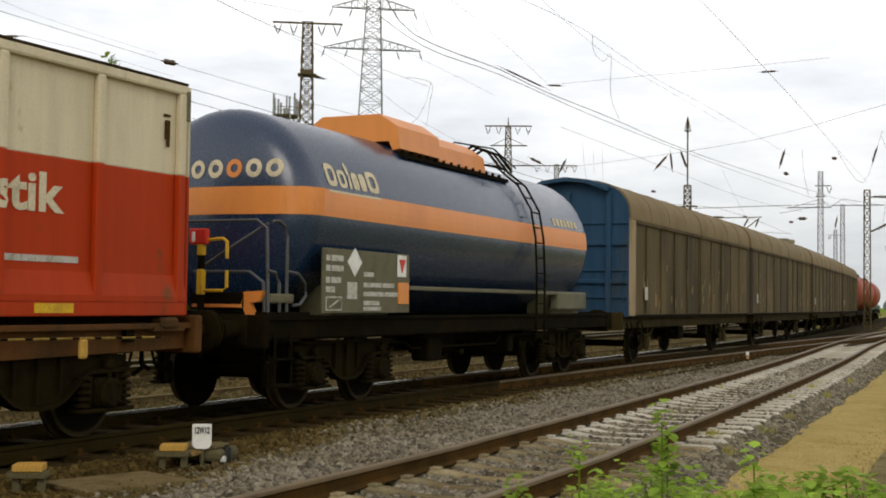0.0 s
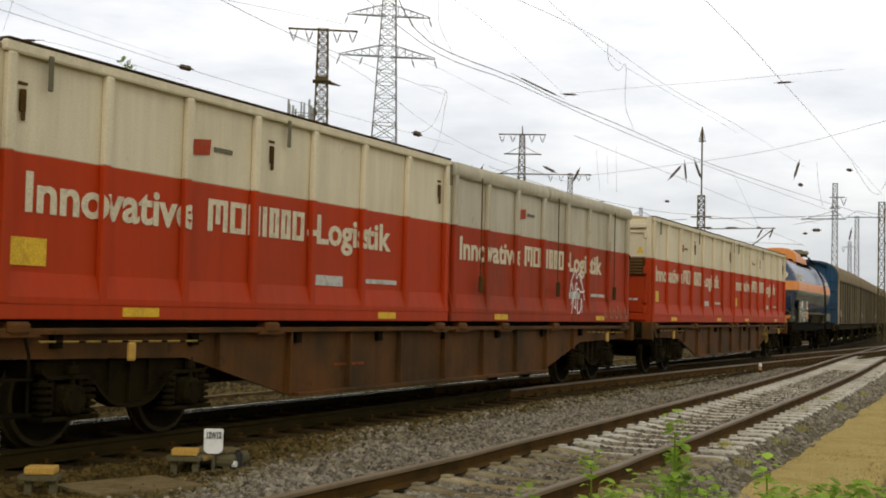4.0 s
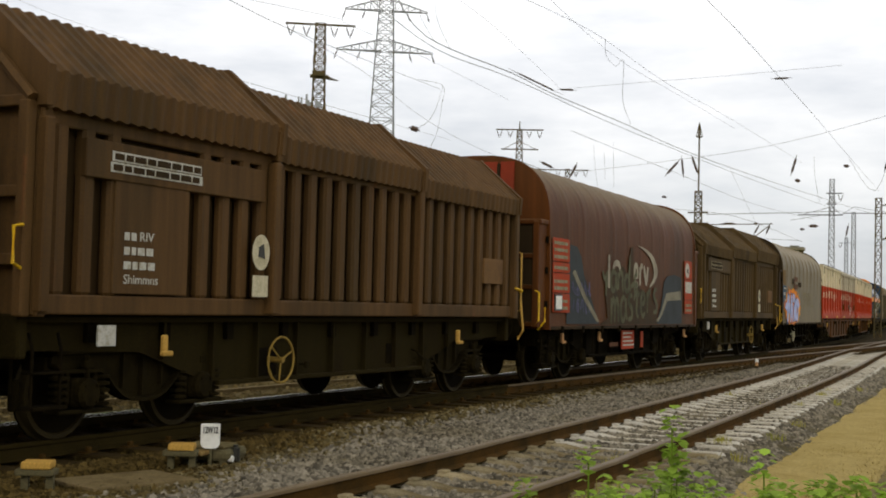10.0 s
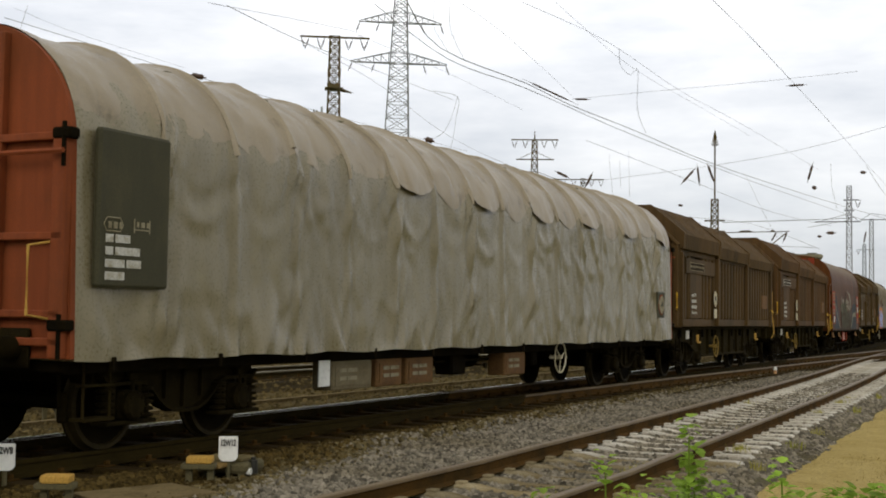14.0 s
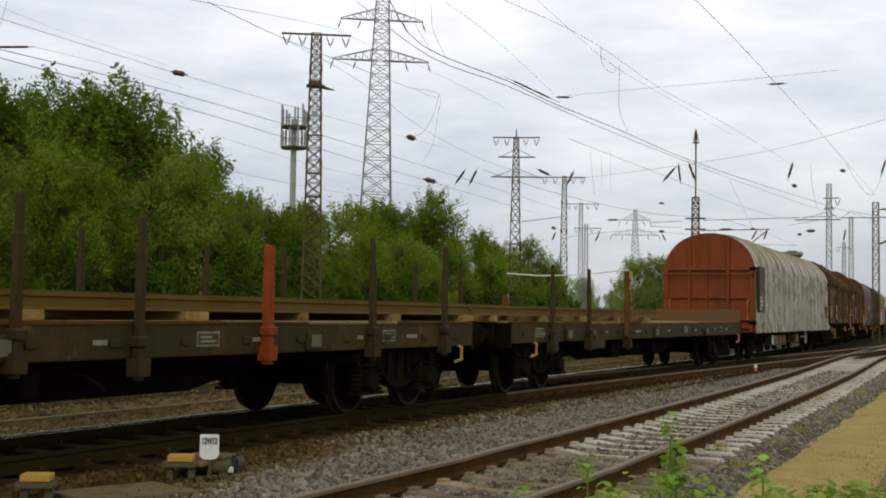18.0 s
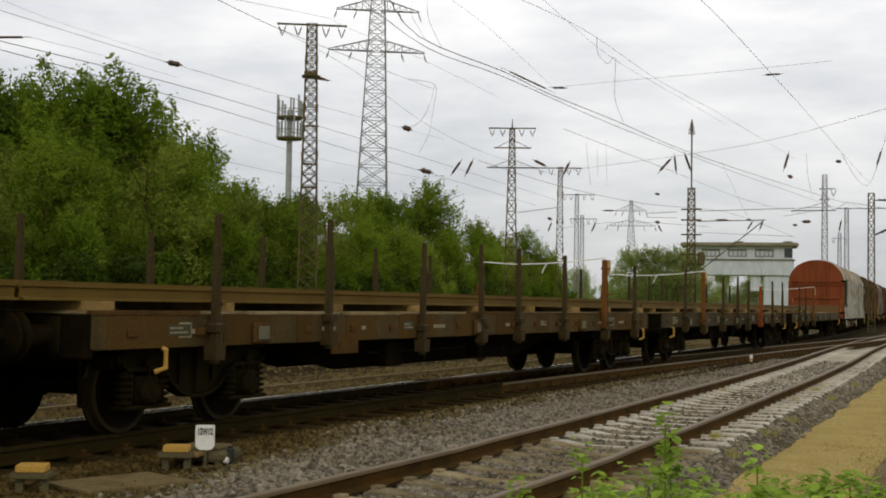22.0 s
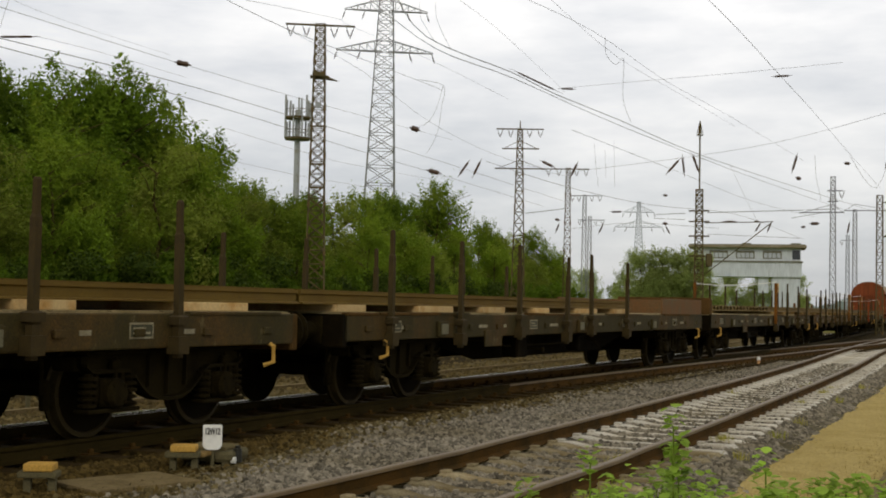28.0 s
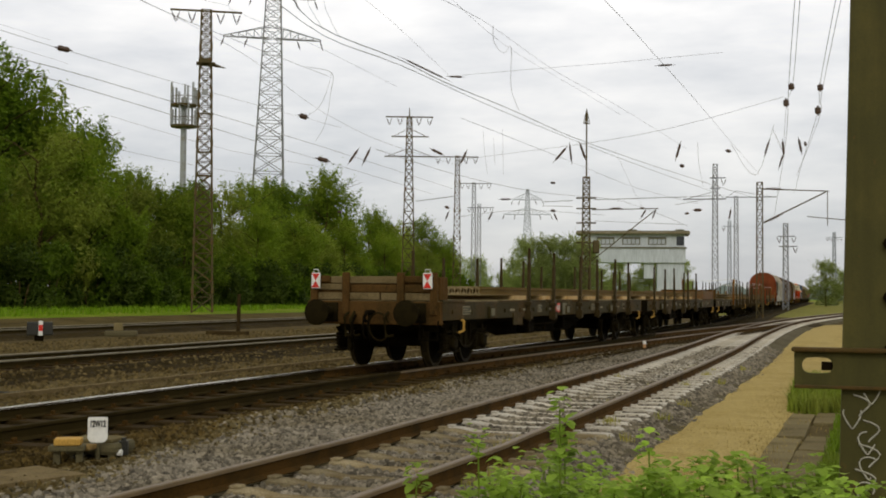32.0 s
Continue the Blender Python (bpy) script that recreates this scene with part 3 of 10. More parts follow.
_y = np.r_[0, np.cumsum(np.cos(_h[:-1]) * 0.25)]
_k = int(np.argmin(abs(_g)))
_x, _y = _x - _x[_k] + MAIN_X, _y - _y[_k]


def on_track(s):
    """The place on the train's track, s metres on."""
    return float(np.interp(s, _g, _x)), float(np.interp(s, _g, _y))


MAIN = np.array([on_track(s) for s in np.arange(-60, 420, 1.0)])
SIDING = smoothed([(-4.4, -60), (-4.4, -20), (-4.42, 8), (-4.5, 12), (-4.66, 16), (-4.9, 21), (-5.2, 27), (-5.75, 36), (-6.75, 50), (-7.6, 66), (-7.9, 80), (-7.6, 98), (-6.4, 122), (-2.5, 160), (10, 220), (40, 300)], 1.0)
BRANCH = smoothed([(-9.62, 20), (-9.5, 26), (-9.32, 32), (-9.1, 38), (-8.85, 45), (-8.4, 56), (-8.05, 68), (-7.9, 80)], 1.0)
SECOND = smoothed([(-16.6, -60), (-17.2, 0), (-17.9, 20), (-18.6, 40), (-21, 90), (-26, 160), (-38, 320)], 2.0)
THIRD = smoothed([(-27.5, -60), (-29.5, 0), (-31.5, 35), (-33, 60), (-36, 100), (-42, 180), (-52, 320)], 2.0)

# the ground sheet reaches the horizon
s = Shape()
xs = [-2500, -400, -120, -60, -52, -46, -41, -36, -25, -13, -6.5, -3, 0, 4, 10, 40, 300, 2500]
zs = [0.5, 0.5, 0.4, 0.3, 0.3, 0.25, 0.05, -0.32, -0.34, -0.34, -0.34, -0.34, -0.34, -0.32, -0.3, -0.2, 0, 0]
ys = [-800, -100, -30, 0, 10, 20, 40, 70, 110, 180, 300, 700, 3000]
s.v = [(x, y, z) for y in ys for x, z in zip(xs, zs)]
s.f = [(j * len(xs) + i, j * len(xs) + i + 1, j * len(xs) + len(xs) + i + 1, j * len(xs) + len(xs) + i) for j in range(len(ys) - 1) for i in range(len(xs) - 1)]
ground = solid("ground", s, "earth", "brown earth and grit of a railway yard", "ground", kind="structure")
ground.data.materials.append(M["grass_ground"])
ground.data.materials.append(M["verge_ground"])
for p in ground.data.polygons:
    if p.center.x < -40 or p.center.x > -1 or p.center.y > 130:
        p.material_index = 2 if p.center.x > -40 else 1


def bed(name, line, half, top, mat, label, right=None):
    right = right or half
    prof = [(-half - 0.55, -0.33), (-half - 0.2, top - 0.08), (-half, top), (-0.75, top - 0.015), (0, top - 0.03), (0.75, top - 0.015), (right, top), (right + 0.2, top - 0.08), (right + 0.55, -0.33)]
    return solid(name, ribbon(line, prof), mat, label, "ballast bed", kind="structure")


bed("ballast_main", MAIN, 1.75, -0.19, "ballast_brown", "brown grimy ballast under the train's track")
bed("ballast_siding", SIDING, 1.85, -0.19, "ballast", "grey crushed stone ballast under the siding", 1.4)
bed("ballast_branch", BRANCH, 1.6, -0.198, "ballast_brown", "brown ballast under the switch branch")
bed("ballast_second", SECOND, 1.7, -0.19, "ballast_brown", "brown ballast under a farther track")
bed("ballast_third", THIRD, 1.7, -0.19, "ballast_brown", "brown ballast under the farthest track")
between = smoothed([(-6.95, -20), (-6.95, 12), (-7.05, 22), (-7.3, 32), (-7.5, 44)], 1.0)
solid("ballast_between", ribbon(between, [(-0.9, -0.32), (-0.6, -0.24), (0.0, -0.215), (0.6, -0.225), (0.9, -0.3)]), "ballast", "grey ballast filling the space between two tracks", "ballast bed", kind="structure")

HEAD = [(-0.036, -0.035), (-0.036, -0.008), (-0.027, 0.0), (0.027, 0.0), (0.036, -0.008), (0.036, -0.035)]
FOOT = [(-0.036, -0.035), (-0.012, -0.05), (-0.011, -0.125), (-0.07, -0.15), (-0.07, -0.158), (0.07, -0.158), (0.07, -0.15), (0.011, -0.125), (0.012, -0.05), (0.036, -0.035)]


def track(name, label, line, head, group="railway tracks"):
    ob = thing(name, label, "railway track", group, "structure")
    for o in (-0.754, 0.754):
        rail = part("rail", ribbon(line, [(o + a, b) for a, b in FOOT]), "rail_rust" if head == "rail_head_dull" else "rail_side", ob)
        part("rail_head", ribbon(line, [(o + a, b) for a, b in HEAD]), "rail_side" if name == "track_main" and o > 0 else head, rail)
    return ob


def sleeper_mesh(kind):
    s = Shape()
    if kind == "concrete":
        # waisted concrete tie: higher under the rails
        prof = [(-1.3, 0.09, 0.135), (-1.22, 0.1, 0.08), (-0.5, 0.1, 0.085), (-0.3, 0.085, 0.12), (0.3, 0.085, 0.12), (0.5, 0.1, 0.085), (1.22, 0.1, 0.08), (1.3, 0.09, 0.135)]
        pts = []
        for x, w, d in prof:
            pts += [(x, -w - 0.03, -0.33), (x, -w, -0.085 - d), (x, -w * 0.8, -0.07 - d), (x, w * 0.8, -0.07 - d), (x, w, -0.085 - d), (x, w + 0.03, -0.33)]
        f = [(k * 6 + i, k * 6 + i + 1, k * 6 + i + 7, k * 6 + i + 6) for k in range(7) for i in range(5)] + [tuple(range(5, -1, -1)), tuple(range(42, 48))]
        s.add(pts, f)
        for o in (-0.754, 0.754):
            for q in (-0.1, 0.1):
                s.box(o + q - 0.045, o + q + 0.045, -0.06, 0.06, -0.158, -0.13, 0.01)
    else:
        s.box(-1.3, 1.3, -0.13, 0.13, -0.31, -0.158, 0.015)
        for o in (-0.754, 0.754):
            s.box(o - 0.16, o + 0.16, -0.08, 0.08, -0.158, -0.145)
            for q in (-0.12, 0.12):
                s.box(o + q - 0.025, o + q + 0.025, -0.03, 0.03, -0.145, -0.1, 0.01)
    me = s.mesh("sleeper")
    if kind != "concrete":
        me.materials.append(M["wood_sleeper"])
        me.materials.append(M["chair_rust"])
        for p in me.polygons:
            if p.center.z > -0.157:
                p.material_index = 1
    return me


def lay_sleepers(owner, line, start, end, me, mat, gap=0.6):
    d = np.r_[0, np.cumsum(np.hypot(*np.diff(line, axis=0).T))]
    tang = np.gradient(line, axis=0)
    for q in np.arange(start, end, gap):
        x, y = np.interp(q, d, line[:, 0]), np.interp(q, d, line[:, 1])
        a = math.degrees(math.atan2(-np.interp(q, d, tang[:, 0]), np.interp(q, d, tang[:, 1])))
        part("sleeper", me, mat, owner, at=pose(x, y, random.uniform(-0.008, 0.004), 0, 0, a + random.uniform(-0.8, 0.8)))


concrete_tie, wooden_tie = sleeper_mesh("concrete"), sleeper_mesh("wood")
main_track = track("track_main", "railway track with polished rails on dark sleepers", MAIN, "rail_head")
siding_track = track("track_siding", "railway siding with rusty rails on pale concrete sleepers", SIDING, "rail_head_dull")
branch_track = track("track_branch", "switch branch leading from the main track to the siding", BRANCH, "rail_head_dull")
second_track = track("track_second", "farther railway track with grey worn rails", SECOND, "rail_head_worn")
third_track = track("track_third", "farthest railway track beside the grass", THIRD, "rail_head_worn")
old_tie = concrete_tie.copy()
lay_sleepers(siding_track, SIDING, 62, 73.5, old_tie, "concrete_old")
lay_sleepers(siding_track, SIDING, 73.7, 190, concrete_tie, "concrete")
# dark sheet between the rails paints the shade below the train
part("oil_stain", ribbon(MAIN[::2], [(-0.71, -0.2), (-0.4, -0.185), (0.4, -0.185), (0.71, -0.2)]), "train_shade", main_track, "black strip between the rails, the train's shade put in as colour")
lay_sleepers(main_track, MAIN, 62, 110, wooden_tie, "wood_sleeper", 0.63)
lay_sleepers(branch_track, BRANCH, 2, 60, wooden_tie, "wood_sleeper", 0.65)
lay_sleepers(second_track, SECOND, 72, 110, wooden_tie, "wood_sleeper", 0.63)

# ---- the train ----
# metres run by the train since the start
RUN = ((0, 0.0), (2, 17.67), (4, 35.34), (6, 52.67), (8, 69.3), (10, 85.56), (12, 101.93), (14, 118.1), (16, 134.05), (18, 149.54), (20, 164.77), (22, 179.82), (24, 194.85), (26, 209.75), (28, 224.4), (30, 238.4), (32, 251.9))
WAGONS = []
WHEELS = []


def run_at(t):
    kt, kv = np.array([a for a, b in RUN], float), np.array([b for a, b in RUN])
    d = np.gradient(kv, kt)
    i = int(np.clip(np.searchsorted(kt, t) - 1, 0, len(kt) - 2))
    h = kt[i + 1] - kt[i]
    u = (t - kt[i]) / h
    return float((2 * u**3 - 3 * u**2 + 1) * kv[i] + (u**3 - 2 * u**2 + u) * h * d[i] + (-2 * u**3 + 3 * u**2) * kv[i + 1] + (u**3 - u**2) * h * d[i + 1])


def wagon(name, label, middle, pivots, group=""):
    ob = thing(name, label, "freight wagon", group or "wagons of the train")
    WAGONS.append((ob, middle, pivots))
    return ob


def wheelset_mesh(r=0.46):
    s = Shape()
    for q in (-1, 1):
        rings = [(0.68, r + 0.028), (0.705, r + 0.028), (0.72, r), (0.81, r - 0.006), (0.815, r - 0.05), (0.785, r - 0.06), (0.765, r * 0.42), (0.8, r * 0.3), (0.86, r * 0.28), (0.86, 0.07)]
        s.lathe([(q * a, b) for a, b in rings], 28, "x")
    s.rod((-0.9, 0, 0), (0.9, 0, 0), 0.08, 12)
    s.rod((-1.05, 0, 0), (1.05, 0, 0), 0.06, 10)
    me = s.mesh("wheelset", True)
    me.materials.append(M["wheel"])
    me.materials.append(M["tread"])
    for p in me.polygons:
        c = p.center
        if 0.7 < abs(c.x) < 0.83 and math.hypot(c.y, c.z) > r - 0.06:
            p.material_index = 1
    return me


def bogie_mesh():
    """A welded freight bogie: frames that belly down between the axles, boxes hung on coil springs."""
    s = Shape()
    low = [(0.0, 0.34), (0.18, 0.35), (0.34, 0.41), (0.46, 0.5), (0.56, 0.6), (0.66, 0.655), (1.18, 0.66), (1.27, 0.72)]
    low = [(-y, z) for y, z in low[:0:-1]] + low
    for q in (-1, 1):
        def across(a, b):
            return sorted((q * a, q * b))
        x0, x1 = across(1.0, 1.05)
        out = low + [(1.27, 0.82), (0.6, 0.88), (-0.6, 0.88), (-1.27, 0.82)]
        p = [(x0, y, z) for y, z in out] + [(x1, y, z) for y, z in out]
        n = len(out)
        s.add(p, [tuple(range(n)), tuple(range(2 * n - 1, n - 1, -1))] + [(i, (i + 1) % n, n + (i + 1) % n, n + i) for i in range(n)])
        # flanges along both edges stand out from the web
        a, b = across(0.96, 1.13)
        for (ya, za), (yb, zb) in zip(low, low[1:]):
            s.add([(a, ya, za), (b, ya, za), (b, yb, zb), (a, yb, zb), (a, ya, za + 0.035), (b, ya, za + 0.035), (b, yb, zb + 0.035), (a, yb, zb + 0.035)], [(0, 1, 2, 3), (7, 6, 5, 4), (1, 0, 4, 5), (2, 1, 5, 6), (3, 2, 6, 7), (0, 3, 7, 4)])
        s.box(a, b, -1.27, 1.27, 0.84, 0.875, 0.008)
        for y in (-0.3, 0.0, 0.3):
            s.box(*across(1.05, 1.1), y - 0.015, y + 0.015, 0.4 + abs(y) * 0.3, 0.85)
        for w in (-0.9, 0.9):
            # axle box with a round cover and bolts
            s.box(*across(0.95, 1.14), w - 0.15, w + 0.15, 0.33, 0.61, 0.04)
            s.lathe([(q * 1.13, 0.15), (q * 1.19, 0.15), (q * 1.22, 0.12), (q * 1.225, 0.05)], 14, "x", (0, w, 0.46))
            for k in range(4):
                c = math.tau * (k + 0.5) / 4
                s.rod((q * 1.18, w + 0.11 * math.cos(c), 0.46 + 0.11 * math.sin(c)), (q * 1.235, w + 0.11 * math.cos(c), 0.46 + 0.11 * math.sin(c)), 0.018, 6)
            s.box(*across(0.97, 1.17), w - 0.38, w + 0.38, 0.275, 0.315, 0.012)
            # horn guides and the damper link above the box
            for k in (-0.19, 0.19):
                s.box(*across(0.98, 1.1), w + k - 0.03, w + k + 0.03, 0.36, 0.68, 0.01)
            s.rod((q * 1.12, w + 0.04, 0.58), (q * 1.12, w + 0.04, 0.82), 0.025, 6)
            s.box(*across(1.08, 1.15), w - 0.02, w + 0.1, 0.7, 0.78, 0.012)
            for k in (-0.29, 0.29):
                s.rod((q * 1.07, w + k, 0.31), (q * 1.07, w + k, 0.66), 0.045, 8)
                for j in range(5):
                    s.lathe([(0.325 + j * 0.066, 0.06), (0.335 + j * 0.066, 0.092), (0.36 + j * 0.066, 0.092), (0.37 + j * 0.066, 0.06)], 10, "z", (q * 1.07, w + k, 0))
            # brake blocks on hangers
            for k in (-0.53, 0.53):
                s.box(*across(0.7, 0.8), w + k - 0.04, w + k + 0.04, 0.3, 0.6, 0.02)
                s.rod((q * 0.75, w + k * 1.08, 0.45), (q * 0.75, w + k * 1.1, 0.8), 0.02, 6)
    s.box(-1.0, 1.0, -0.2, 0.2, 0.45, 0.72, 0.04)
    for y in (-1.25, 1.25):
        s.box(-1.0, 1.0, y - 0.05, y + 0.05, 0.68, 0.82, 0.01)
    s.rod((0, 0, 0.6), (0, 0, 0.98), 0.3, 12)
    return s.mesh("bogie")


WHEELSET, BOGIE = wheelset_mesh(), bogie_mesh()


def add_wheelset(parent, y, x=0):
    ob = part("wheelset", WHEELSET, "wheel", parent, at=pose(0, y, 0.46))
    WHEELS.append(ob)
    ob["seat"] = y


def add_bogie(w, y):
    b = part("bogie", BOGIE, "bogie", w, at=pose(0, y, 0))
    add_wheelset(b, -0.9)
    add_wheelset(b, 0.9)


def buffer_mesh():
    s = Shape()
    s.box(-0.18, 0.18, 0, 0.04, -0.18, 0.18, 0.02)
    s.rod((0, 0.02, 0), (0, 0.32, 0), 0.11, 14)
    s.rod((0, 0.3, 0), (0, 0.56, 0), 0.075, 12)
    s.lathe([(0.54, 0.2), (0.56, 0.24), (0.59, 0.24), (0.6, 0.22)], 18)
    return s.mesh("buffer", True)


def hook_mesh():
    s = Shape()
    s.rod((0, 0, 0), (0, 0.3, 0), 0.05, 8)
    s.tube([(0, 0.28, 0), (0, 0.36, -0.04), (0, 0.38, -0.12), (0, 0.32, -0.16)], 0.035)
    for q in (-0.05, 0.05):
        s.tube([(q, 0.3, -0.05), (q, 0.36, -0.25), (q, 0.3, -0.42), (q * 0.6, 0.2, -0.5)], 0.018)
    s.tube([(0.35, 0, -0.05), (0.35, 0.16, -0.2), (0.32, 0.22, -0.42), (0.28, 0.1, -0.5)], 0.028)
    return s.mesh("coupling", True)


BUFFER, HOOK = buffer_mesh(), hook_mesh()


def add_ends(w, half, z=1.04):
    """Buffers, hook and brake hose at both ends; half: from the middle to the buffer beam."""
    for q, turn in ((1, 0), (-1, 180)):
        for x in (-0.88, 0.88):
            part("buffer", BUFFER, "bogie", w, at=pose(x, q * half, z, 0, 0, turn))
        part("coupling", HOOK, "under", w, at=pose(0, q * half, z, 0, 0, turn))


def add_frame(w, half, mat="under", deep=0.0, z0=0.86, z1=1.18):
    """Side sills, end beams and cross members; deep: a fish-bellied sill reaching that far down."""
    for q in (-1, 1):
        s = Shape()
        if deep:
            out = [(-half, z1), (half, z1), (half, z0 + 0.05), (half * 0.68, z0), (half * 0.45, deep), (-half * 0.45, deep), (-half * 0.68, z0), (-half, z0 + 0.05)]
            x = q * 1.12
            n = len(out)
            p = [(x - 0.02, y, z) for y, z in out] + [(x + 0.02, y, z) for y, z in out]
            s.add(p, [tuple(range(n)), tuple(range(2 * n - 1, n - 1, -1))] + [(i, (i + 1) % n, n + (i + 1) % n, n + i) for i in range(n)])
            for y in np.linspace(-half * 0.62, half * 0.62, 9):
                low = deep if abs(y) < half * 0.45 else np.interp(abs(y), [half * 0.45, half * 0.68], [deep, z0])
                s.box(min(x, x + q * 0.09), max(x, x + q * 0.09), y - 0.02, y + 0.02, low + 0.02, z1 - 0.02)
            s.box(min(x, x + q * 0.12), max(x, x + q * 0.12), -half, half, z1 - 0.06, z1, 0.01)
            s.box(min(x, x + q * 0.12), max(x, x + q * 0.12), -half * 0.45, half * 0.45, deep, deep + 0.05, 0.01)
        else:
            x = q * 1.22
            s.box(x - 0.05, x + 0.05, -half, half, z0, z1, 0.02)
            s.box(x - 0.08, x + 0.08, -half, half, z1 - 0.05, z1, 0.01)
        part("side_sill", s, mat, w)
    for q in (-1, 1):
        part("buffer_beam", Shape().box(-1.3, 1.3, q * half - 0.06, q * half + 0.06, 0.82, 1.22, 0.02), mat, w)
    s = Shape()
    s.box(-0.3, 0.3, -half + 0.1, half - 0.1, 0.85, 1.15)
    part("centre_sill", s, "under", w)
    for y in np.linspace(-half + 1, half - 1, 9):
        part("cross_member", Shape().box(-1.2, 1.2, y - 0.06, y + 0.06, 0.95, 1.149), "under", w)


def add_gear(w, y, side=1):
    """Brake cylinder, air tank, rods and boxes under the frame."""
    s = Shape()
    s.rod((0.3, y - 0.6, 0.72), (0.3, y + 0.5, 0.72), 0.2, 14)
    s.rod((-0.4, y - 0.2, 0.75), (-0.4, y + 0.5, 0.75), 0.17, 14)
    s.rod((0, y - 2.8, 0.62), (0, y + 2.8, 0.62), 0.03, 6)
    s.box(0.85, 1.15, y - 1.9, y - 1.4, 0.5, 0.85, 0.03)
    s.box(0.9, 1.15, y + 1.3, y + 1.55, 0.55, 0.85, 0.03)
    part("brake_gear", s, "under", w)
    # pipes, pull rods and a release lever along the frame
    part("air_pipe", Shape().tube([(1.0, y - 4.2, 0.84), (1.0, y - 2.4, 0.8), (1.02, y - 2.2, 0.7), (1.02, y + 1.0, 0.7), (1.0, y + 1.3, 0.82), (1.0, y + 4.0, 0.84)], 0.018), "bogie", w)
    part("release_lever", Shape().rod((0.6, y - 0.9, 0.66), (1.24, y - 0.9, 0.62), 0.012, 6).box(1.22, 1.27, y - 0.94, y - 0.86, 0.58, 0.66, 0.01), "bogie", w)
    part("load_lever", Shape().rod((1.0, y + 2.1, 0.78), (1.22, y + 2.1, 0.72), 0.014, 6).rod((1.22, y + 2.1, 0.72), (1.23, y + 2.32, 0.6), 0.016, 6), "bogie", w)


def add_handwheel(w, y, z, mat="yellow", x=1.34):
    s = Shape()
    n = 20
    s.tube([(x, y + 0.27 * math.cos(a), z + 0.27 * math.sin(a)) for a in np.linspace(0, math.tau, n)], 0.015)
    for a in (0.4, 0.4 + math.tau / 3, 0.4 + 2 * math.tau / 3):
        s.rod((x, y, z), (x, y + 0.26 * math.cos(a), z + 0.26 * math.sin(a)), 0.01, 6)
    s.rod((x - 0.2, y, z), (x + 0.03, y, z), 0.035, 8)
    part("handwheel", s, mat, w, "handbrake wheel with a painted rim")


def add_steps(w, y, mat="under", x=1.3):
    s = Shape()
    for d in (-0.18, 0.18):
        s.tube([(x - 0.05, y + d, 1.05), (x, y + d, 0.9), (x, y + d, 0.38)], 0.016)
    s.box(x - 0.14, x + 0.05, y - 0.2, y + 0.2, 0.36, 0.39)
    s.box(x - 0.1, x + 0.04, y - 0.2, y + 0.2, 0.68, 0.7)
    part("shunter_step", s, mat, w)


def grip(path, r=0.016):
    return Shape().tube(path, r)


def arch(half, z0, shoulder, top, n=9, lean=0.0, flat=0.5):
    """A wagon's cross-section: upright walls, rounded shoulders, arched roof."""
    out = [(half, z0), (half - lean, shoulder)]
    for k in range(1, 2 * n):
        a = math.pi * k / (2 * n)
        c, si = math.cos(a), math.sin(a)
        out.append(((half - lean) * math.copysign(abs(c) ** flat, c), shoulder + (top - shoulder) * abs(si) ** flat))
    out += [(-half + lean, shoulder), (-half, z0)]
    return out


def bars(s, x, y0, z0, widths, height, gap=0.03):
    """A row of plain bars where small lettering cannot be read."""
    y = y0
    for wd in widths:
        s.plate([(y, z0), (y + wd, z0), (y + wd, z0 + height), (y, z0 + height)], x)
        y += wd + gap
    return s


def brush(path, width, x, shape=None, taper=0.5):
    """A painted stroke on a side wall, along a curved path of (y, z)."""
    line = smoothed(path, 0.04)
    if len(line) < 3:
        line = np.linspace(path[0], path[-1], 4)
    d = np.gradient(line, axis=0)
    d /= np.maximum(np.hypot(*d.T), 1e-6)[:, None]
    side = np.stack([-d[:, 1], d[:, 0]], 1)
    n = len(line)
    wd = width * 0.5 * (1 - taper * np.abs(np.linspace(-1, 1, n)) ** 3)
    a, b = line + side * wd[:, None], line - side * wd[:, None]
    s = shape or Shape()
    pts = [(x, *p) for p in a] + [(x, *p) for p in b]
    return s.add(pts, [(i, i + 1, n + i + 1, n + i) for i in range(n - 1)])


def leaned(s):
    """Lays flat pieces against a hood's slightly leaning wall."""
    s.v = [(x - 0.017 * (z - 1.04) + 0.008, y, z) for x, y, z in s.v]
    return s


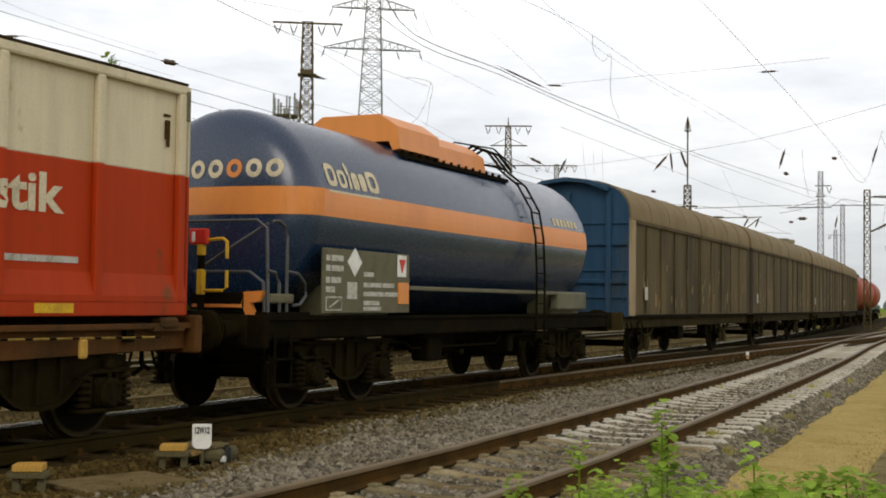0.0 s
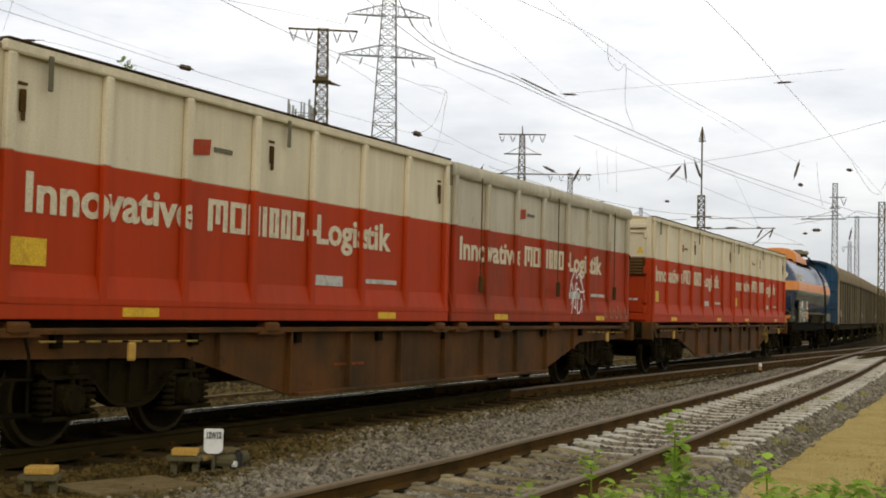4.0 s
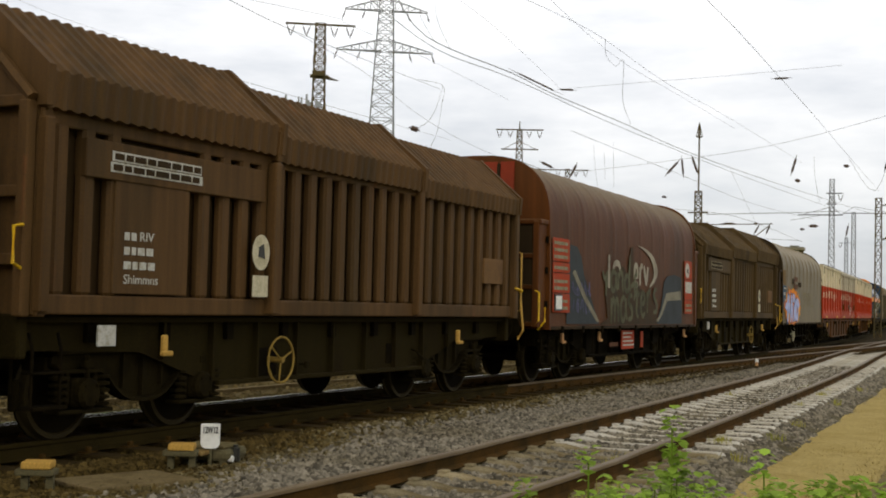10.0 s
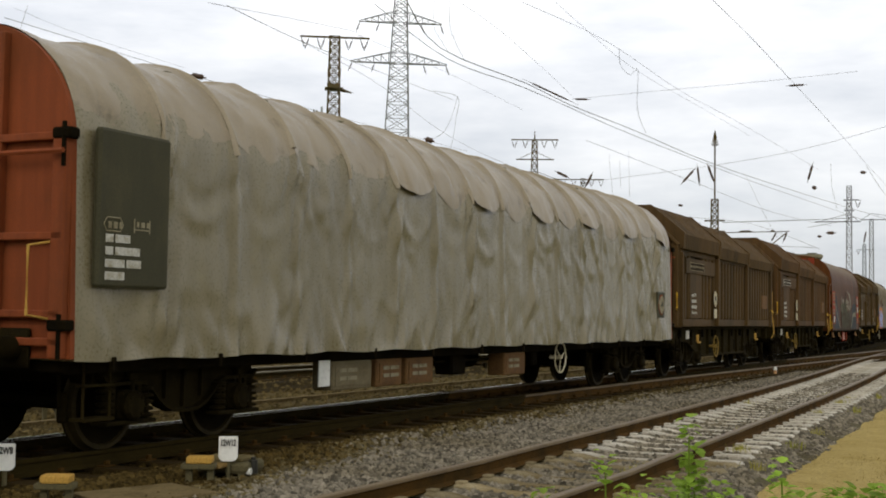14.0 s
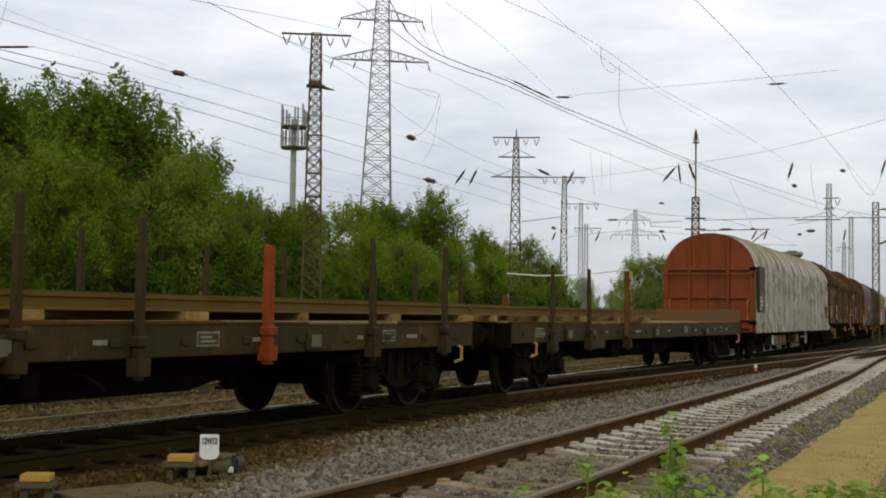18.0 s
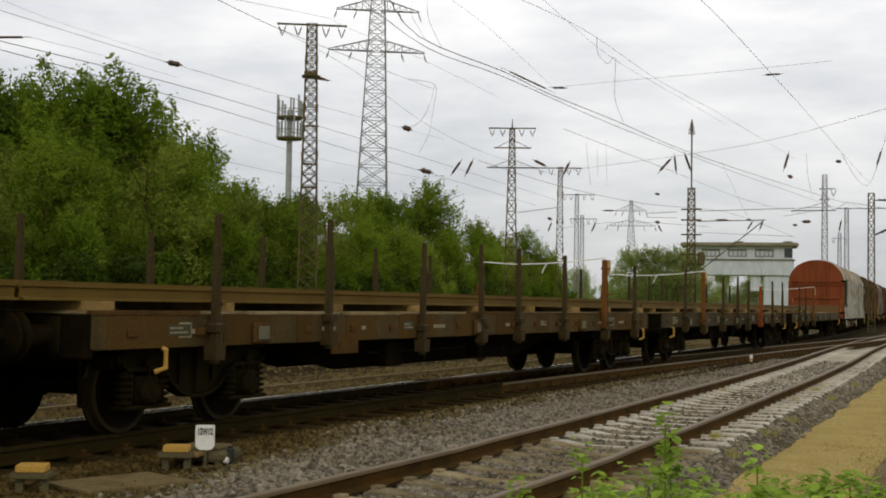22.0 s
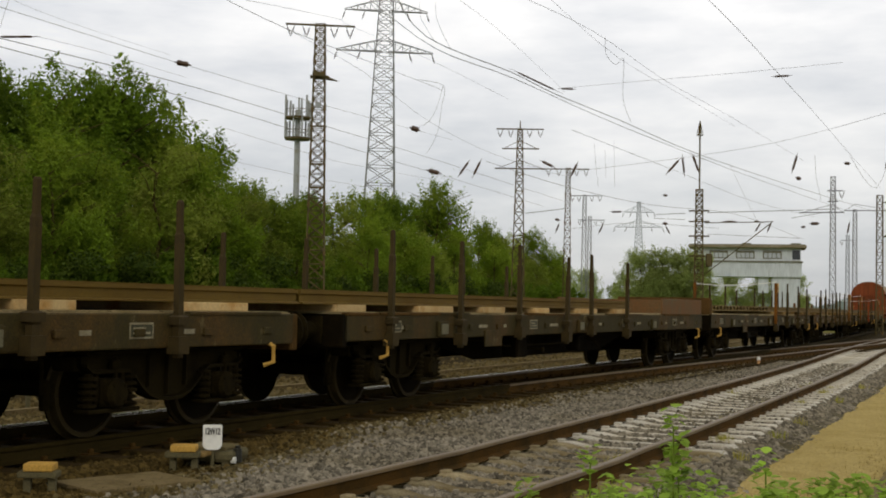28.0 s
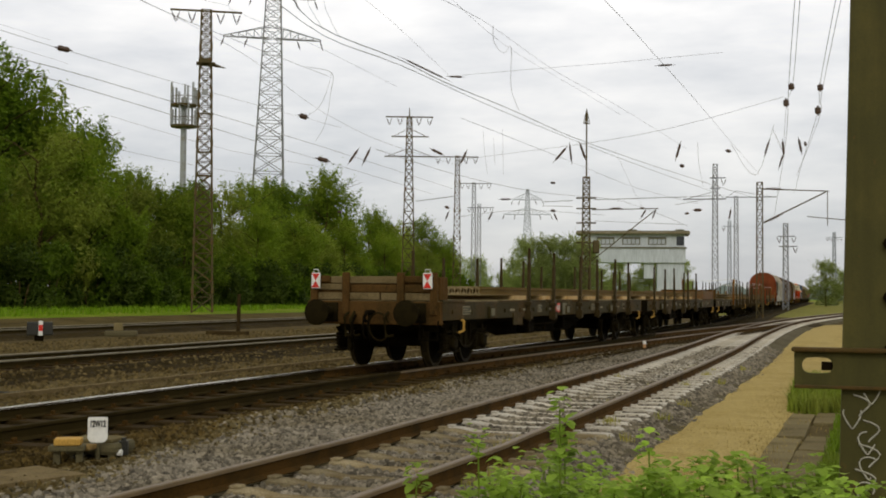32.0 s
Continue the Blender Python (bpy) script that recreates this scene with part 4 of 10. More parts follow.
def covered_wagon(middle, end_mat="cover_side", rear=7.0):
    w = wagon("covered_wagon", "covered wagon with grimy brown sliding walls and " + ("blue ends" if end_mat == "cover_blue" else "dull brown ends"), middle, 9.0)
    half = 7.0
    add_frame(w, 7.15, "frame_dusty")
    add_ends(w, 7.2)
    for y in (-4.5, 4.5):
        add_wheelset(w, y)
        for q in (-1, 1):
            s = Shape()
            s.box(min(q * 0.98, q * 1.16), max(q * 0.98, q * 1.16), y - 0.14, y + 0.14, 0.34, 0.6, 0.04)
            s.tube([(q * 1.08, y - 0.75, 0.85), (q * 1.08, y - 0.4, 0.7), (q * 1.08, y, 0.64), (q * 1.08, y + 0.4, 0.7), (q * 1.08, y + 0.75, 0.85)], 0.05)
            s.box(q * 1.05 - 0.02, q * 1.05 + 0.02, y - 0.35, y - 0.2, 0.3, 0.9)
            s.box(q * 1.05 - 0.02, q * 1.05 + 0.02, y + 0.2, y + 0.35, 0.3, 0.9)
            part("axle_guard", s, "frame_dusty", w)
    add_gear(w, 0.5)
    part("body", Shape().box(-1.3, 1.3, -rear, half, 1.12, 3.4), "cover_side", w)
    for q in (-1, 1):
        for a, b in ((-rear + 0.05, -0.04), (0.04, half - 0.05)):
            s = Shape()
            x0 = q * 1.34
            s.box(min(x0, x0 + q * 0.03), max(x0, x0 + q * 0.03), a, b, 1.16, 3.34, 0.01)
            wall = part("sliding_wall", s, "cover_side", w)
            for k, y in enumerate(np.linspace(a + 0.06, b - 0.06, 6)):
                x1 = q * 1.37
                part("rib", Shape().box(min(x1, x1 + q * 0.022), max(x1, x1 + q * 0.034), y - 0.026, y + 0.026, 1.2, 3.3, 0.008), "cover_side", wall)
            part("wall_cap", Shape().box(min(x0, x0 + q * 0.08), max(x0, x0 + q * 0.08), a, b, 3.22, 3.33, 0.015), "cover_side", wall)
            for k in range(14):
                # pale scrapes and tags on the grime
                ya, za = random.uniform(a + 0.3, b - 0.5), random.uniform(1.25, 1.25 + 0.9 * random.random() + 0.2)
                part("scrape", brush([(ya, za), (ya + random.uniform(-0.05, 0.1), za + 0.15), (ya + random.uniform(0.0, 0.15), za + random.uniform(0.2, 0.5))], random.uniform(0.04, 0.12), q * 1.3715, None, 0.7), "scrape_pale", wall)
            part("wall_rail", Shape().box(min(x0, x0 + q * 0.07), max(x0, x0 + q * 0.07), a, b, 1.1, 1.16), "under", wall)
    for a, b in ((-rear, -0.02), (0.02, half)):
        s = Shape().sweep(arch(1.43, 3.3, 3.36, 4.2, 8, 0.0, 0.8), a, b, 8)
        roof = part("roof", s, "cover_roof", w, smooth=True)
        for y in np.linspace(a + 0.02, b - 0.02, 5):
            part("roof_rib", Shape().sweep(arch(1.436, 3.32, 3.37, 4.208, 8, 0.0, 0.8), y - 0.015, y + 0.015), "cover_roof", roof)
    for q, half in ((-1, rear), (1, 7.0)):
        y0, y1 = sorted((q * half, q * (half + 0.06)))
        end = part("end_wall", Shape().sweep(arch(1.4, 1.12, 3.35, 4.18, 8, 0.0, 0.8), y0, y1), end_mat, w)
        v0, v1 = sorted((q * half, q * (half + 0.34)))
        part("roof_visor", Shape().sweep([(-1.0, 3.98), (-0.55, 4.16), (0.0, 4.23), (0.55, 4.16), (1.0, 3.98), (0.97, 3.9), (0.5, 4.08), (0.0, 4.14), (-0.5, 4.08), (-0.97, 3.9)], v0, v1), end_mat, end)
        for z in (1.55, 2.15, 3.2):
            part("end_stiffener", Shape().box(-1.38, 1.38, min(q * half, q * (half + 0.1)), max(q * half, q * (half + 0.1)), z - 0.025, z + 0.025, 0.01), end_mat, end)
        for x in (-0.95, 0.0, 0.95):
            part("end_post", Shape().box(x - 0.06, x + 0.06, min(y0, q * (half + 0.16)), max(y1, q * (half + 0.16)), 1.1, 3.9, 0.015), end_mat, end)
        for z in (1.9, 2.75):
            part("end_rail", Shape().box(-1.38, 1.38, min(q * half, q * (half + 0.13)), max(q * half, q * (half + 0.13)), z - 0.05, z + 0.05, 0.015), end_mat, end)
        part("grab_rail", grip([(1.3, q * (half + 0.06), 1.5), (1.34, q * (half + 0.35), 1.5), (1.34, q * (half + 0.35), 2.05), (1.3, q * (half + 0.06), 2.05)]), end_mat, w)
    part("corner_post", Shape().box(1.36, 1.425, -rear - 0.03, -rear + 0.45, 1.14, 3.3, 0.02), "container_post" if rear == 7.0 else "end_brown", w, "pale grey corner post" if rear == 7.0 else "dark corner post")
    s = bars(Shape(), 1.412, -rear + 1.25, 1.5, (0.25,), 0.3)
    part("data_plate", s, "marking", w)
    add_handwheel(w, -5.9, 0.75, "under")
    add_steps(w, -6.6)
    return w


M["scrape_pale"] = material("pale_scrape", (0.27, 0.215, 0.155), 0.85, 0, (0.14, 0.1, 0.065), 0.5, 6, 60, 0)
M["container_post"] = material("pale_corner_post", (0.33, 0.27, 0.21), 0.75, 0, (0.17, 0.13, 0.095), 0.6, 2, 50, 0.1, 0.7, 0.1)


def tank_wagon(middle):
    w = wagon("tank_wagon", "dark blue tank wagon with an orange band and orange top cover", middle, 8.57)
    half = 6.55
    add_frame(w, half, "under", z0=0.92, z1=1.2)
    add_ends(w, half + 0.05)
    add_bogie(w, -4.29)
    add_bogie(w, 4.29)
    add_gear(w, 0)
    zc, r = 2.52, 1.355
    head = [(0.0, r), (0.13, r - 0.015), (0.24, r - 0.06), (0.33, r - 0.14), (0.4, r - 0.28), (0.46, r - 0.5), (0.52, r - 0.85), (0.55, 0.25), (0.56, 0.05)]
    rings = [(-5.42 - d, q) for d, q in head[::-1]] + [(4.82 + d, q) for d, q in head]
    s = Shape().lathe(rings, 48, "y", (0, 0, zc))
    me = s.mesh("tank", True)
    me.materials.append(M["tank_blue"])
    tank = part("tank", me, "tank_blue", w)
    # orange band round the tank at mid height
    lo, hi = -0.06, 0.29
    for q in (-1, 1):
        pts, f = [], []
        for k, (y, rr) in enumerate(rings[2:-2]):
            for z in np.linspace(lo, hi, 5):
                pts.append((q * math.sqrt(max((rr + 0.004) ** 2 - z * z, 0.0004)), y, zc + z))
        n = 5
        f = [(k * n + i, k * n + i + 1, k * n + n + i + 1, k * n + n + i) for k in range(len(rings) - 5) for i in range(n - 1)]
        part("band", Shape().add(pts, f), "orange", tank, "orange band")
    face = lambda x, z: float(-5.42 - np.interp(math.hypot(x, z), [q for d, q in head[::-1]], [d for d, q in head[::-1]])) - 0.008
    pts = [(x, face(x, z), zc + z) for x in np.linspace(-1.38, 1.38, 29) for z in (lo, hi)]
    part("end_band", Shape().add(pts, [(2 * k, 2 * k + 1, 2 * k + 3, 2 * k + 2) for k in range(28)]), "orange", tank)
    # top cover with sloped sides
    out = [(x, z - 0.05) for x, z in [(-0.85, 3.74), (-0.8, 4.0), (-0.5, 4.2), (0.5, 4.2), (0.8, 4.0), (0.85, 3.74), (0.72, 3.72), (0.66, 3.86), (-0.66, 3.86), (-0.72, 3.72)]]
    part("top_cover", Shape().sweep([(x, z + 0.08 if z > 3.85 else z) for x, z in out], -2.35, -0.9).sweep([(x * 0.96, z - 0.04) for x, z in out], -0.9, 1.0), "orange", w, "orange painted sheet cover over the dome")
    part("valve_box", Shape().box(-0.3, 0.3, -2.1, -1.3, 4.2, 4.27, 0.03), "orange", w)
    flange = part("flange", Shape().box(0.6, 0.92, -2.4, 1.8, 3.55, 3.61), "under", w)
    for y in np.linspace(-2.2, 1.6, 14):
        part("bolt", Shape().rod((0.82, y, 3.61), (0.82, y, 3.68), 0.03, 8), "under", flange)
    # ladder and hoses
    s = Shape()
    for y in (1.75, 2.15):
        s.tube([(0.1, y, 3.98), (0.7, y, 3.84), (1.12, y, 3.5), (1.38, y, 3.05), (1.47, y, 2.55), (1.5, y, 1.9), (1.5, y, 0.75)], 0.02)
    for k in range(12):
        z = 0.85 + k * 0.27
        x = float(np.interp(z, [0.75, 1.9, 2.55, 3.05, 3.5, 3.84], [1.5, 1.5, 1.47, 1.38, 1.12, 0.7]))
        s.rod((x, 1.75, z), (x, 2.15, z), 0.014, 6)
    part("ladder", s, "under", w, "steel ladder")
    s = Shape()
    for k, y in enumerate((0.9, 1.15, 1.4)):
        s.tube([(0.3, y, 3.95), (0.6, y, 4.12), (0.85, y + 0.1, 4.02), (1.05, y + 0.25, 3.72)], 0.024)
    s.tube([(0.2, 0.9, 4.02), (0.2, 1.0, 4.22), (0.62, 1.8, 4.18), (0.9, 2.2, 3.85)], 0.015)
    part("top_railing", s, "under", w)
    # saddle, walkway edge and data board
    part("saddle", Shape().box(1.2, 1.36, -3.2, 3.9, 1.56, 1.62, 0.01).box(0.7, 1.2, 3.3, 4.9, 1.2, 1.6, 0.02).box(0.7, 1.2, -4.9, -3.3, 1.2, 1.6, 0.02), "plate_grey", w)
    part("cladding", Shape().box(1.2, 1.38, 3.2, 4.85, 1.28, 1.62, 0.03), "cladding_grey", w, "pale grey sheet box")
    board = part("data_board", Shape().box(1.37, 1.4, -5.47, -3.07, 1.24, 2.06, 0.006), "plate_grey", w, "dark grey board with white markings")
    for z, y, ws, tall in ((1.9, -5.4, (0.1, 0.3), 0.075), (1.77, -5.4, (0.1, 0.3), 0.075), (1.62, -5.4, (0.1, 0.24), 0.075), (1.5, -5.4, (0.22,), 0.075), (1.72, -4.42, (0.28,), 0.06), (1.58, -4.42, (0.5, 0.34), 0.06), (1.46, -4.42, (0.56, 0.5), 0.06), (1.34, -4.42, (0.44,), 0.06), (1.27, -4.42, (0.5,), 0.05), (1.42, -4.86, (0.26,), 0.22)):
        for wd in ws:
            part("marking", bars(Shape(), 1.401, y, z, (wd,), tall), "marking", board)
            y += wd + 0.03
    field = part("marking_field", bars(Shape(), 1.401, -5.4, 1.27, (0.4,), 0.18), "marking", board)
    part("field_ground", bars(Shape(), 1.4075, -5.38, 1.29, (0.36,), 0.14), "plate_grey", field)
    part("field_stroke", Shape().plate([(-5.36, 1.31), (-5.3, 1.31), (-5.06, 1.41), (-5.12, 1.41)], 1.414), "marking", field)
    part("hazard_diamond", Shape().plate([(-4.86, 1.9), (-4.67, 1.71), (-4.48, 1.9), (-4.67, 2.09)], 1.402), "white_paint", board)
    sign = part("warning_plate", Shape().plate([(-3.47, 1.74), (-3.2, 1.74), (-3.2, 2.04), (-3.47, 2.04)], 1.41), "white_paint", w, "white plate with a red triangle")
    part("triangle", Shape().plate([(-3.335, 1.79), (-3.24, 1.98), (-3.43, 1.98)], 1.418), "red_paint", sign)
    part("orange_plate", Shape().box(1.4, 1.42, -3.43, -3.12, 1.36, 1.66), "orange", w)
    # lettering shapes on the tank side
    def on_tank(y, z, out=0.006):
        return (math.sqrt((r + out) ** 2 - (z - zc) ** 2), y, z)
    # the owner's mark as plain round-cornered shapes
    for k, (y0, wd, tall) in enumerate(((-5.23, 0.26, 0.3), (-4.93, 0.22, 0.24), (-4.67, 0.08, 0.36), (-4.55, 0.17, 0.24), (-4.35, 0.17, 0.24), (-4.14, 0.32, 0.3))):
        s = Shape()
        outer = [(y0 + wd / 2 + wd / 2 * math.copysign(abs(math.cos(a)) ** 0.6, math.cos(a)), 2.86 + tall / 2 + tall / 2 * math.copysign(abs(math.sin(a)) ** 0.6, math.sin(a))) for a in np.linspace(0, math.tau, 20, endpoint=False)]
        if k in (0, 1, 5):
            cy, cz = y0 + wd / 2, 2.86 + tall / 2
            inner = [(cy + (a - cy) * 0.45, cz + (b - cz) * 0.55) for a, b in outer]
            s.add([on_tank(*q) for q in outer + inner], [(i, (i + 1) % 20, 20 + (i + 1) % 20, 20 + i) for i in range(20)])
        else:
            s.add([on_tank(*q) for q in outer], [tuple(range(20))])
        part("mark_shape", s, "cream_letter", tank)
    part("underline", Shape().add([on_tank(-5.23, 2.78), on_tank(-3.82, 2.78), on_tank(-3.82, 2.81), on_tank(-5.23, 2.81)], [(0, 1, 2, 3)]), "cream_letter", tank)
    for k in range(7):
        y = 3.1 + 0.2 * k
        part("mark_shape", Shape().add([on_tank(y, 2.86), on_tank(y + 0.15, 2.86), on_tank(y + 0.15, 3.0), on_tank(y, 3.0)], [(0, 1, 2, 3)]), "cream_letter", tank)
    for k in range(7):
        x, z = -0.72 + k * 0.27, 0.52
        ring = [(x + 0.11 * math.cos(a), z + 0.12 * math.sin(a)) for a in np.linspace(0, math.tau, 16, endpoint=False)]
        hole = [(x + 0.05 * math.cos(a), z + 0.055 * math.sin(a)) for a in np.linspace(0, math.tau, 16, endpoint=False)]
        pts = [(a, face(a, b) - 0.004, zc + b) for a, b in ring + hole]
        part("mark_shape", Shape().add(pts, [(i, (i + 1) % 16, 16 + (i + 1) % 16, 16 + i) for i in range(16)]), "orange" if k == 4 else "cream_letter", tank)
    # end platform with hooped railings
    part("platform", Shape().box(-1.3, 1.3, -6.55, -5.6, 1.2, 1.25), "under", w)
    for hoop in (
        [(-1.2, -6.5, 1.25), (-1.2, -6.5, 2.2), (-1.08, -6.5, 2.34), (1.1, -6.5, 2.34), (1.24, -6.5, 2.24), (1.27, -6.5, 1.25)],
        [(1.27, -6.45, 2.32), (1.27, -6.3, 2.34), (1.27, -6.16, 2.28), (1.27, -6.1, 2.15), (1.27, -6.1, 1.25)],
        [(0.2, -6.5, 1.73), (1.0, -6.5, 1.73), (1.2, -6.5, 1.6), (1.22, -6.5, 1.25)],
        [(1.27, -6.52, 1.74), (1.27, -6.36, 1.72), (1.27, -6.27, 1.6), (1.27, -6.26, 1.25)],
        [(1.27, -6.1, 1.74), (1.27, -5.85, 1.72), (1.27, -5.68, 1.6), (1.27, -5.66, 1.45), (1.27, -5.8, 1.34), (1.27, -5.98, 1.33)],
        [(0.35, -6.5, 1.8), (0.7, -6.5, 2.0), (1.22, -6.45, 2.3)],
    ):
        part("railing", Shape().tube(hoop, 0.021), "railing_grey", w, "worn grey tubular railing")
    part("foot_step", Shape().box(1.0, 1.3, -6.5, -5.97, 1.36, 1.47, 0.02), "plate_grey", w)
    part("signal_post", Shape().box(0.36, 0.44, -6.66, -6.6, 0.68, 2.2, 0.012), "under", w)
    part("post_band", Shape().box(0.355, 0.445, -6.67, -6.59, 1.45, 1.75, 0.012), "yellow", w, "yellow painted band")
    part("post_band", Shape().box(0.355, 0.445, -6.67, -6.59, 1.92, 2.1, 0.012), "yellow", w, "yellow painted band")
    part("lamp_bracket", Shape().box(0.24, 0.5, -6.68, -6.6, 2.05, 2.24, 0.015), "red_paint", w, "red lamp bracket")
    part("lamp_socket", Shape().box(0.3, 0.34, -6.7, -6.675, 2.08, 2.2, 0.006), "white_paint", w)
    part("yellow_handle", grip([(0.42, -6.62, 2.1), (0.7, -6.62, 2.12), (0.76, -6.62, 2.08), (0.76, -6.62, 1.88)], 0.022), "yellow", w, "yellow grab handle")
    part("yellow_handle", grip([(0.76, -6.62, 1.74), (0.76, -6.62, 1.54), (0.7, -6.62, 1.5), (0.42, -6.62, 1.5)], 0.022), "yellow", w, "yellow grab handle")
    wedge = part("orange_bracket", Shape().box(0.2, 1.0, -6.58, -6.2, 1.27, 1.48, 0.02), "under", w)
    part("orange_gusset", Shape().sweep([(0.94, 1.34), (0.98, 1.49), (1.24, 1.5), (1.2, 1.38), (1.06, 1.36), (1.28, 0.9), (1.2, 0.88)], -6.58, -6.5), "orange", wedge, "orange painted gusset")
    part("orange_lid", Shape().box(0.25, 0.96, -6.6, -6.585, 1.3, 1.34, 0.004), "orange", wedge)
    part("orange_drum", Shape().rod((0.62, -6.5, 1.05), (1.05, -6.5, 1.0), 0.13, 14), "orange", wedge, "orange painted drum")
    add_steps(w, -6.2)
    return w


M["cream_letter"] = material("cream_lettering", (0.62, 0.55, 0.42), 0.6, 0, (0.45, 0.4, 0.32), 0.4, 8, 60, 0.0)
M["cladding_grey"] = material("cladding_grey", (0.13, 0.13, 0.125), 0.6, 0, (0.08, 0.08, 0.075), 0.5, 2, 40, 0.05)


def swap_body(w, y0, y1, sheeted=False):
    """A ribbed steel swap container: red below, cream above."""
    red, cream = ("con_red_dirty", "con_cream_dirty") if sheeted else ("con_red", "con_cream")
    box = new("container")
    box.empty_display_size = 0.3
    box.parent = w
    z0, zm, z1, x = 1.22, 2.7, 3.66, 1.2
    part("floor_frame", Shape().box(-x + 0.12, x - 0.12, y0 + 0.05, y1 - 0.05, 1.145, z0 + 0.099), "under", box)
    part("lower_body", Shape().box(-x, x, y0, y1, z0 + 0.1, zm, 0.01), red, box)
    part("upper_body", Shape().box(-x, x, y0, y1, zm, z1 - 0.08, 0.01), cream, box)
    for q in (-1, 1):
        part("bottom_rail", Shape().box(min(q * x, q * (x + 0.06)), max(q * x, q * (x + 0.06)), y0, y1, z0, z0 + 0.14, 0.01), red, box)
        part("skirt", Shape().sweep([(q * x, z0 + 0.14), (q * (x + 0.065), z0 + 0.14), (q * (x + 0.065), 1.42), (q * (x + 0.012), 1.64), (q * x, 1.64)], y0, y1), red, box)
        if sheeted:
            roll = [(q * (x + 0.03) + 0.062 * math.cos(a), z1 - 0.11 + 0.115 * math.sin(a)) for a in np.linspace(0, math.tau, 12, endpoint=False)]
            wob = lambda i, y, px, pz: (px + 0.012 * noise.noise(Vector((y * 2.3, i * 0.7, q))), y, pz + 0.02 * noise.noise(Vector((y * 1.4, i * 0.5, 4))))
            part("rolled_sheet", Shape().sweep(roll, y0 - 0.04, y1 + 0.04, 60, wob), cream, box, "rolled cream top sheet", smooth=True)
            for yr in (1.0, 4.5, 7.85):
                rod = part("strap_rod", Shape().rod((q * (x + 0.085), y0 + yr, 3.5), (q * (x + 0.085), y0 + yr, 1.9), 0.01, 6), "flat_rust", box)
                part("lever", Shape().box(min(q * (x + 0.06), q * (x + 0.13)), max(q * (x + 0.06), q * (x + 0.13)), y0 + yr - 0.035, y0 + yr + 0.035, 1.68, 1.95, 0.015), "flat_rust", rod)
        part("top_rail", Shape().box(min(q * x, q * (x + 0.07)), max(q * x, q * (x + 0.07)), y0, y1, z1 - 0.1, z1, 0.02), cream, box)
    crown = [(-x + 0.04, z1 - 0.1), (x - 0.04, z1 - 0.1), (x - 0.04, z1 - 0.02), (0.7, z1 + 0.045), (0.2, z1 + 0.075), (-0.2, z1 + 0.075), (-0.7, z1 + 0.045), (-x + 0.04, z1 - 0.02)]
    part("roof", Shape().sweep(crown, y0, y1, 24, lambda i, y, px, pz: (px, y, pz + (0.02 * noise.noise(Vector((y * 1.2, px * 2, 3))) if i > 2 and i < 7 else 0))), "sheet_tan", box, "dusty tan top sheet", smooth=True)
    if not sheeted:
        for q in (-1, 1):
            lo, hi = sorted((q * (x - 0.06), q * (x + 0.074)))
            part("sheet_edge", Shape().box(lo, hi, y0 + 0.03, y1 - 0.03, z1 + 0.001, z1 + 0.026, 0.006), "end_brown", box, "dark edge of the top sheet")
    n = 8
    for q in (-1, 1):
        for k, y in enumerate(np.linspace(y0 + 0.1, y1 - 0.1, n)):
            s0, s1 = min(q * x, q * (x + 0.07)), max(q * x, q * (x + 0.07))
            part("rib", Shape().box(s0, s1, y - 0.055, y + 0.055, z0 + 0.14, zm, 0.012), red, box)
            part("rib", Shape().box(s0, s1, y - 0.055, y + 0.055, zm, z1 - 0.1, 0.012), cream, box)
    yl, size = (y0 + 0.75, 0.62)
    turn = Matrix(((0, 0, 1, 0), (1, 0, 0, 0), (0, 1, 0, 0), (0, 0, 0, 1)))
    xs = x + 0.006

    def over_ribs(word, start):
        """The same writing goes on over the face of each rib that it crosses."""
        for yr in np.linspace(y0 + 0.1, y1 - 0.1, n):
            bm = bmesh.new()
            bm.from_mesh(word.data)
            for at_x, facing in ((yr - 0.05 - start, -1), (yr + 0.05 - start, 1)):
                bmesh.ops.bisect_plane(bm, geom=bm.verts[:] + bm.edges[:] + bm.faces[:], plane_co=(at_x, 0, 0), plane_no=(facing, 0, 0), clear_outer=True)
            if len(bm.faces) > 1:
                me = bpy.data.meshes.new("lettering")
                bm.to_mesh(me)
                part("lettering", me, "cream_letter", box, at=Matrix.Translation((x + 0.074, start, 2.19)) @ turn)
            bm.free()

    over_ribs(letters("lettering", "Innovative", 0.5, "cream_letter", box, Matrix.Translation((xs, y0 + 0.33, 2.19)) @ turn, span=2.45, bold=0.013), y0 + 0.33)
    s = Shape()
    y = y0 + 3.05
    for wd in (0.36, 0.3, 0.24, 0.09, 0.2, 0.2, 0.26):
        s.plate([(y, 2.19), (y + 0.085, 2.19), (y + 0.085, 2.54), (y, 2.54)], xs - 0.003)
        if wd > 0.1:
            s.plate([(y + wd - 0.08, 2.19), (y + wd, 2.19), (y + wd, 2.54), (y + wd - 0.08, 2.54)], xs - 0.003)
            s.plate([(y + 0.07, 2.48), (y + wd - 0.08, 2.48), (y + wd - 0.08, 2.54), (y + 0.07, 2.54)], xs - 0.003)
            if wd > 0.35:
                s.plate([(y + 0.14, 2.27), (y + 0.22, 2.27), (y + 0.22, 2.49), (y + 0.14, 2.49)], xs - 0.003)
            if wd < 0.35:
                s.plate([(y + 0.07, 2.19), (y + wd - 0.08, 2.19), (y + wd - 0.08, 2.25), (y + 0.07, 2.25)], xs - 0.003)
        y += wd + 0.05
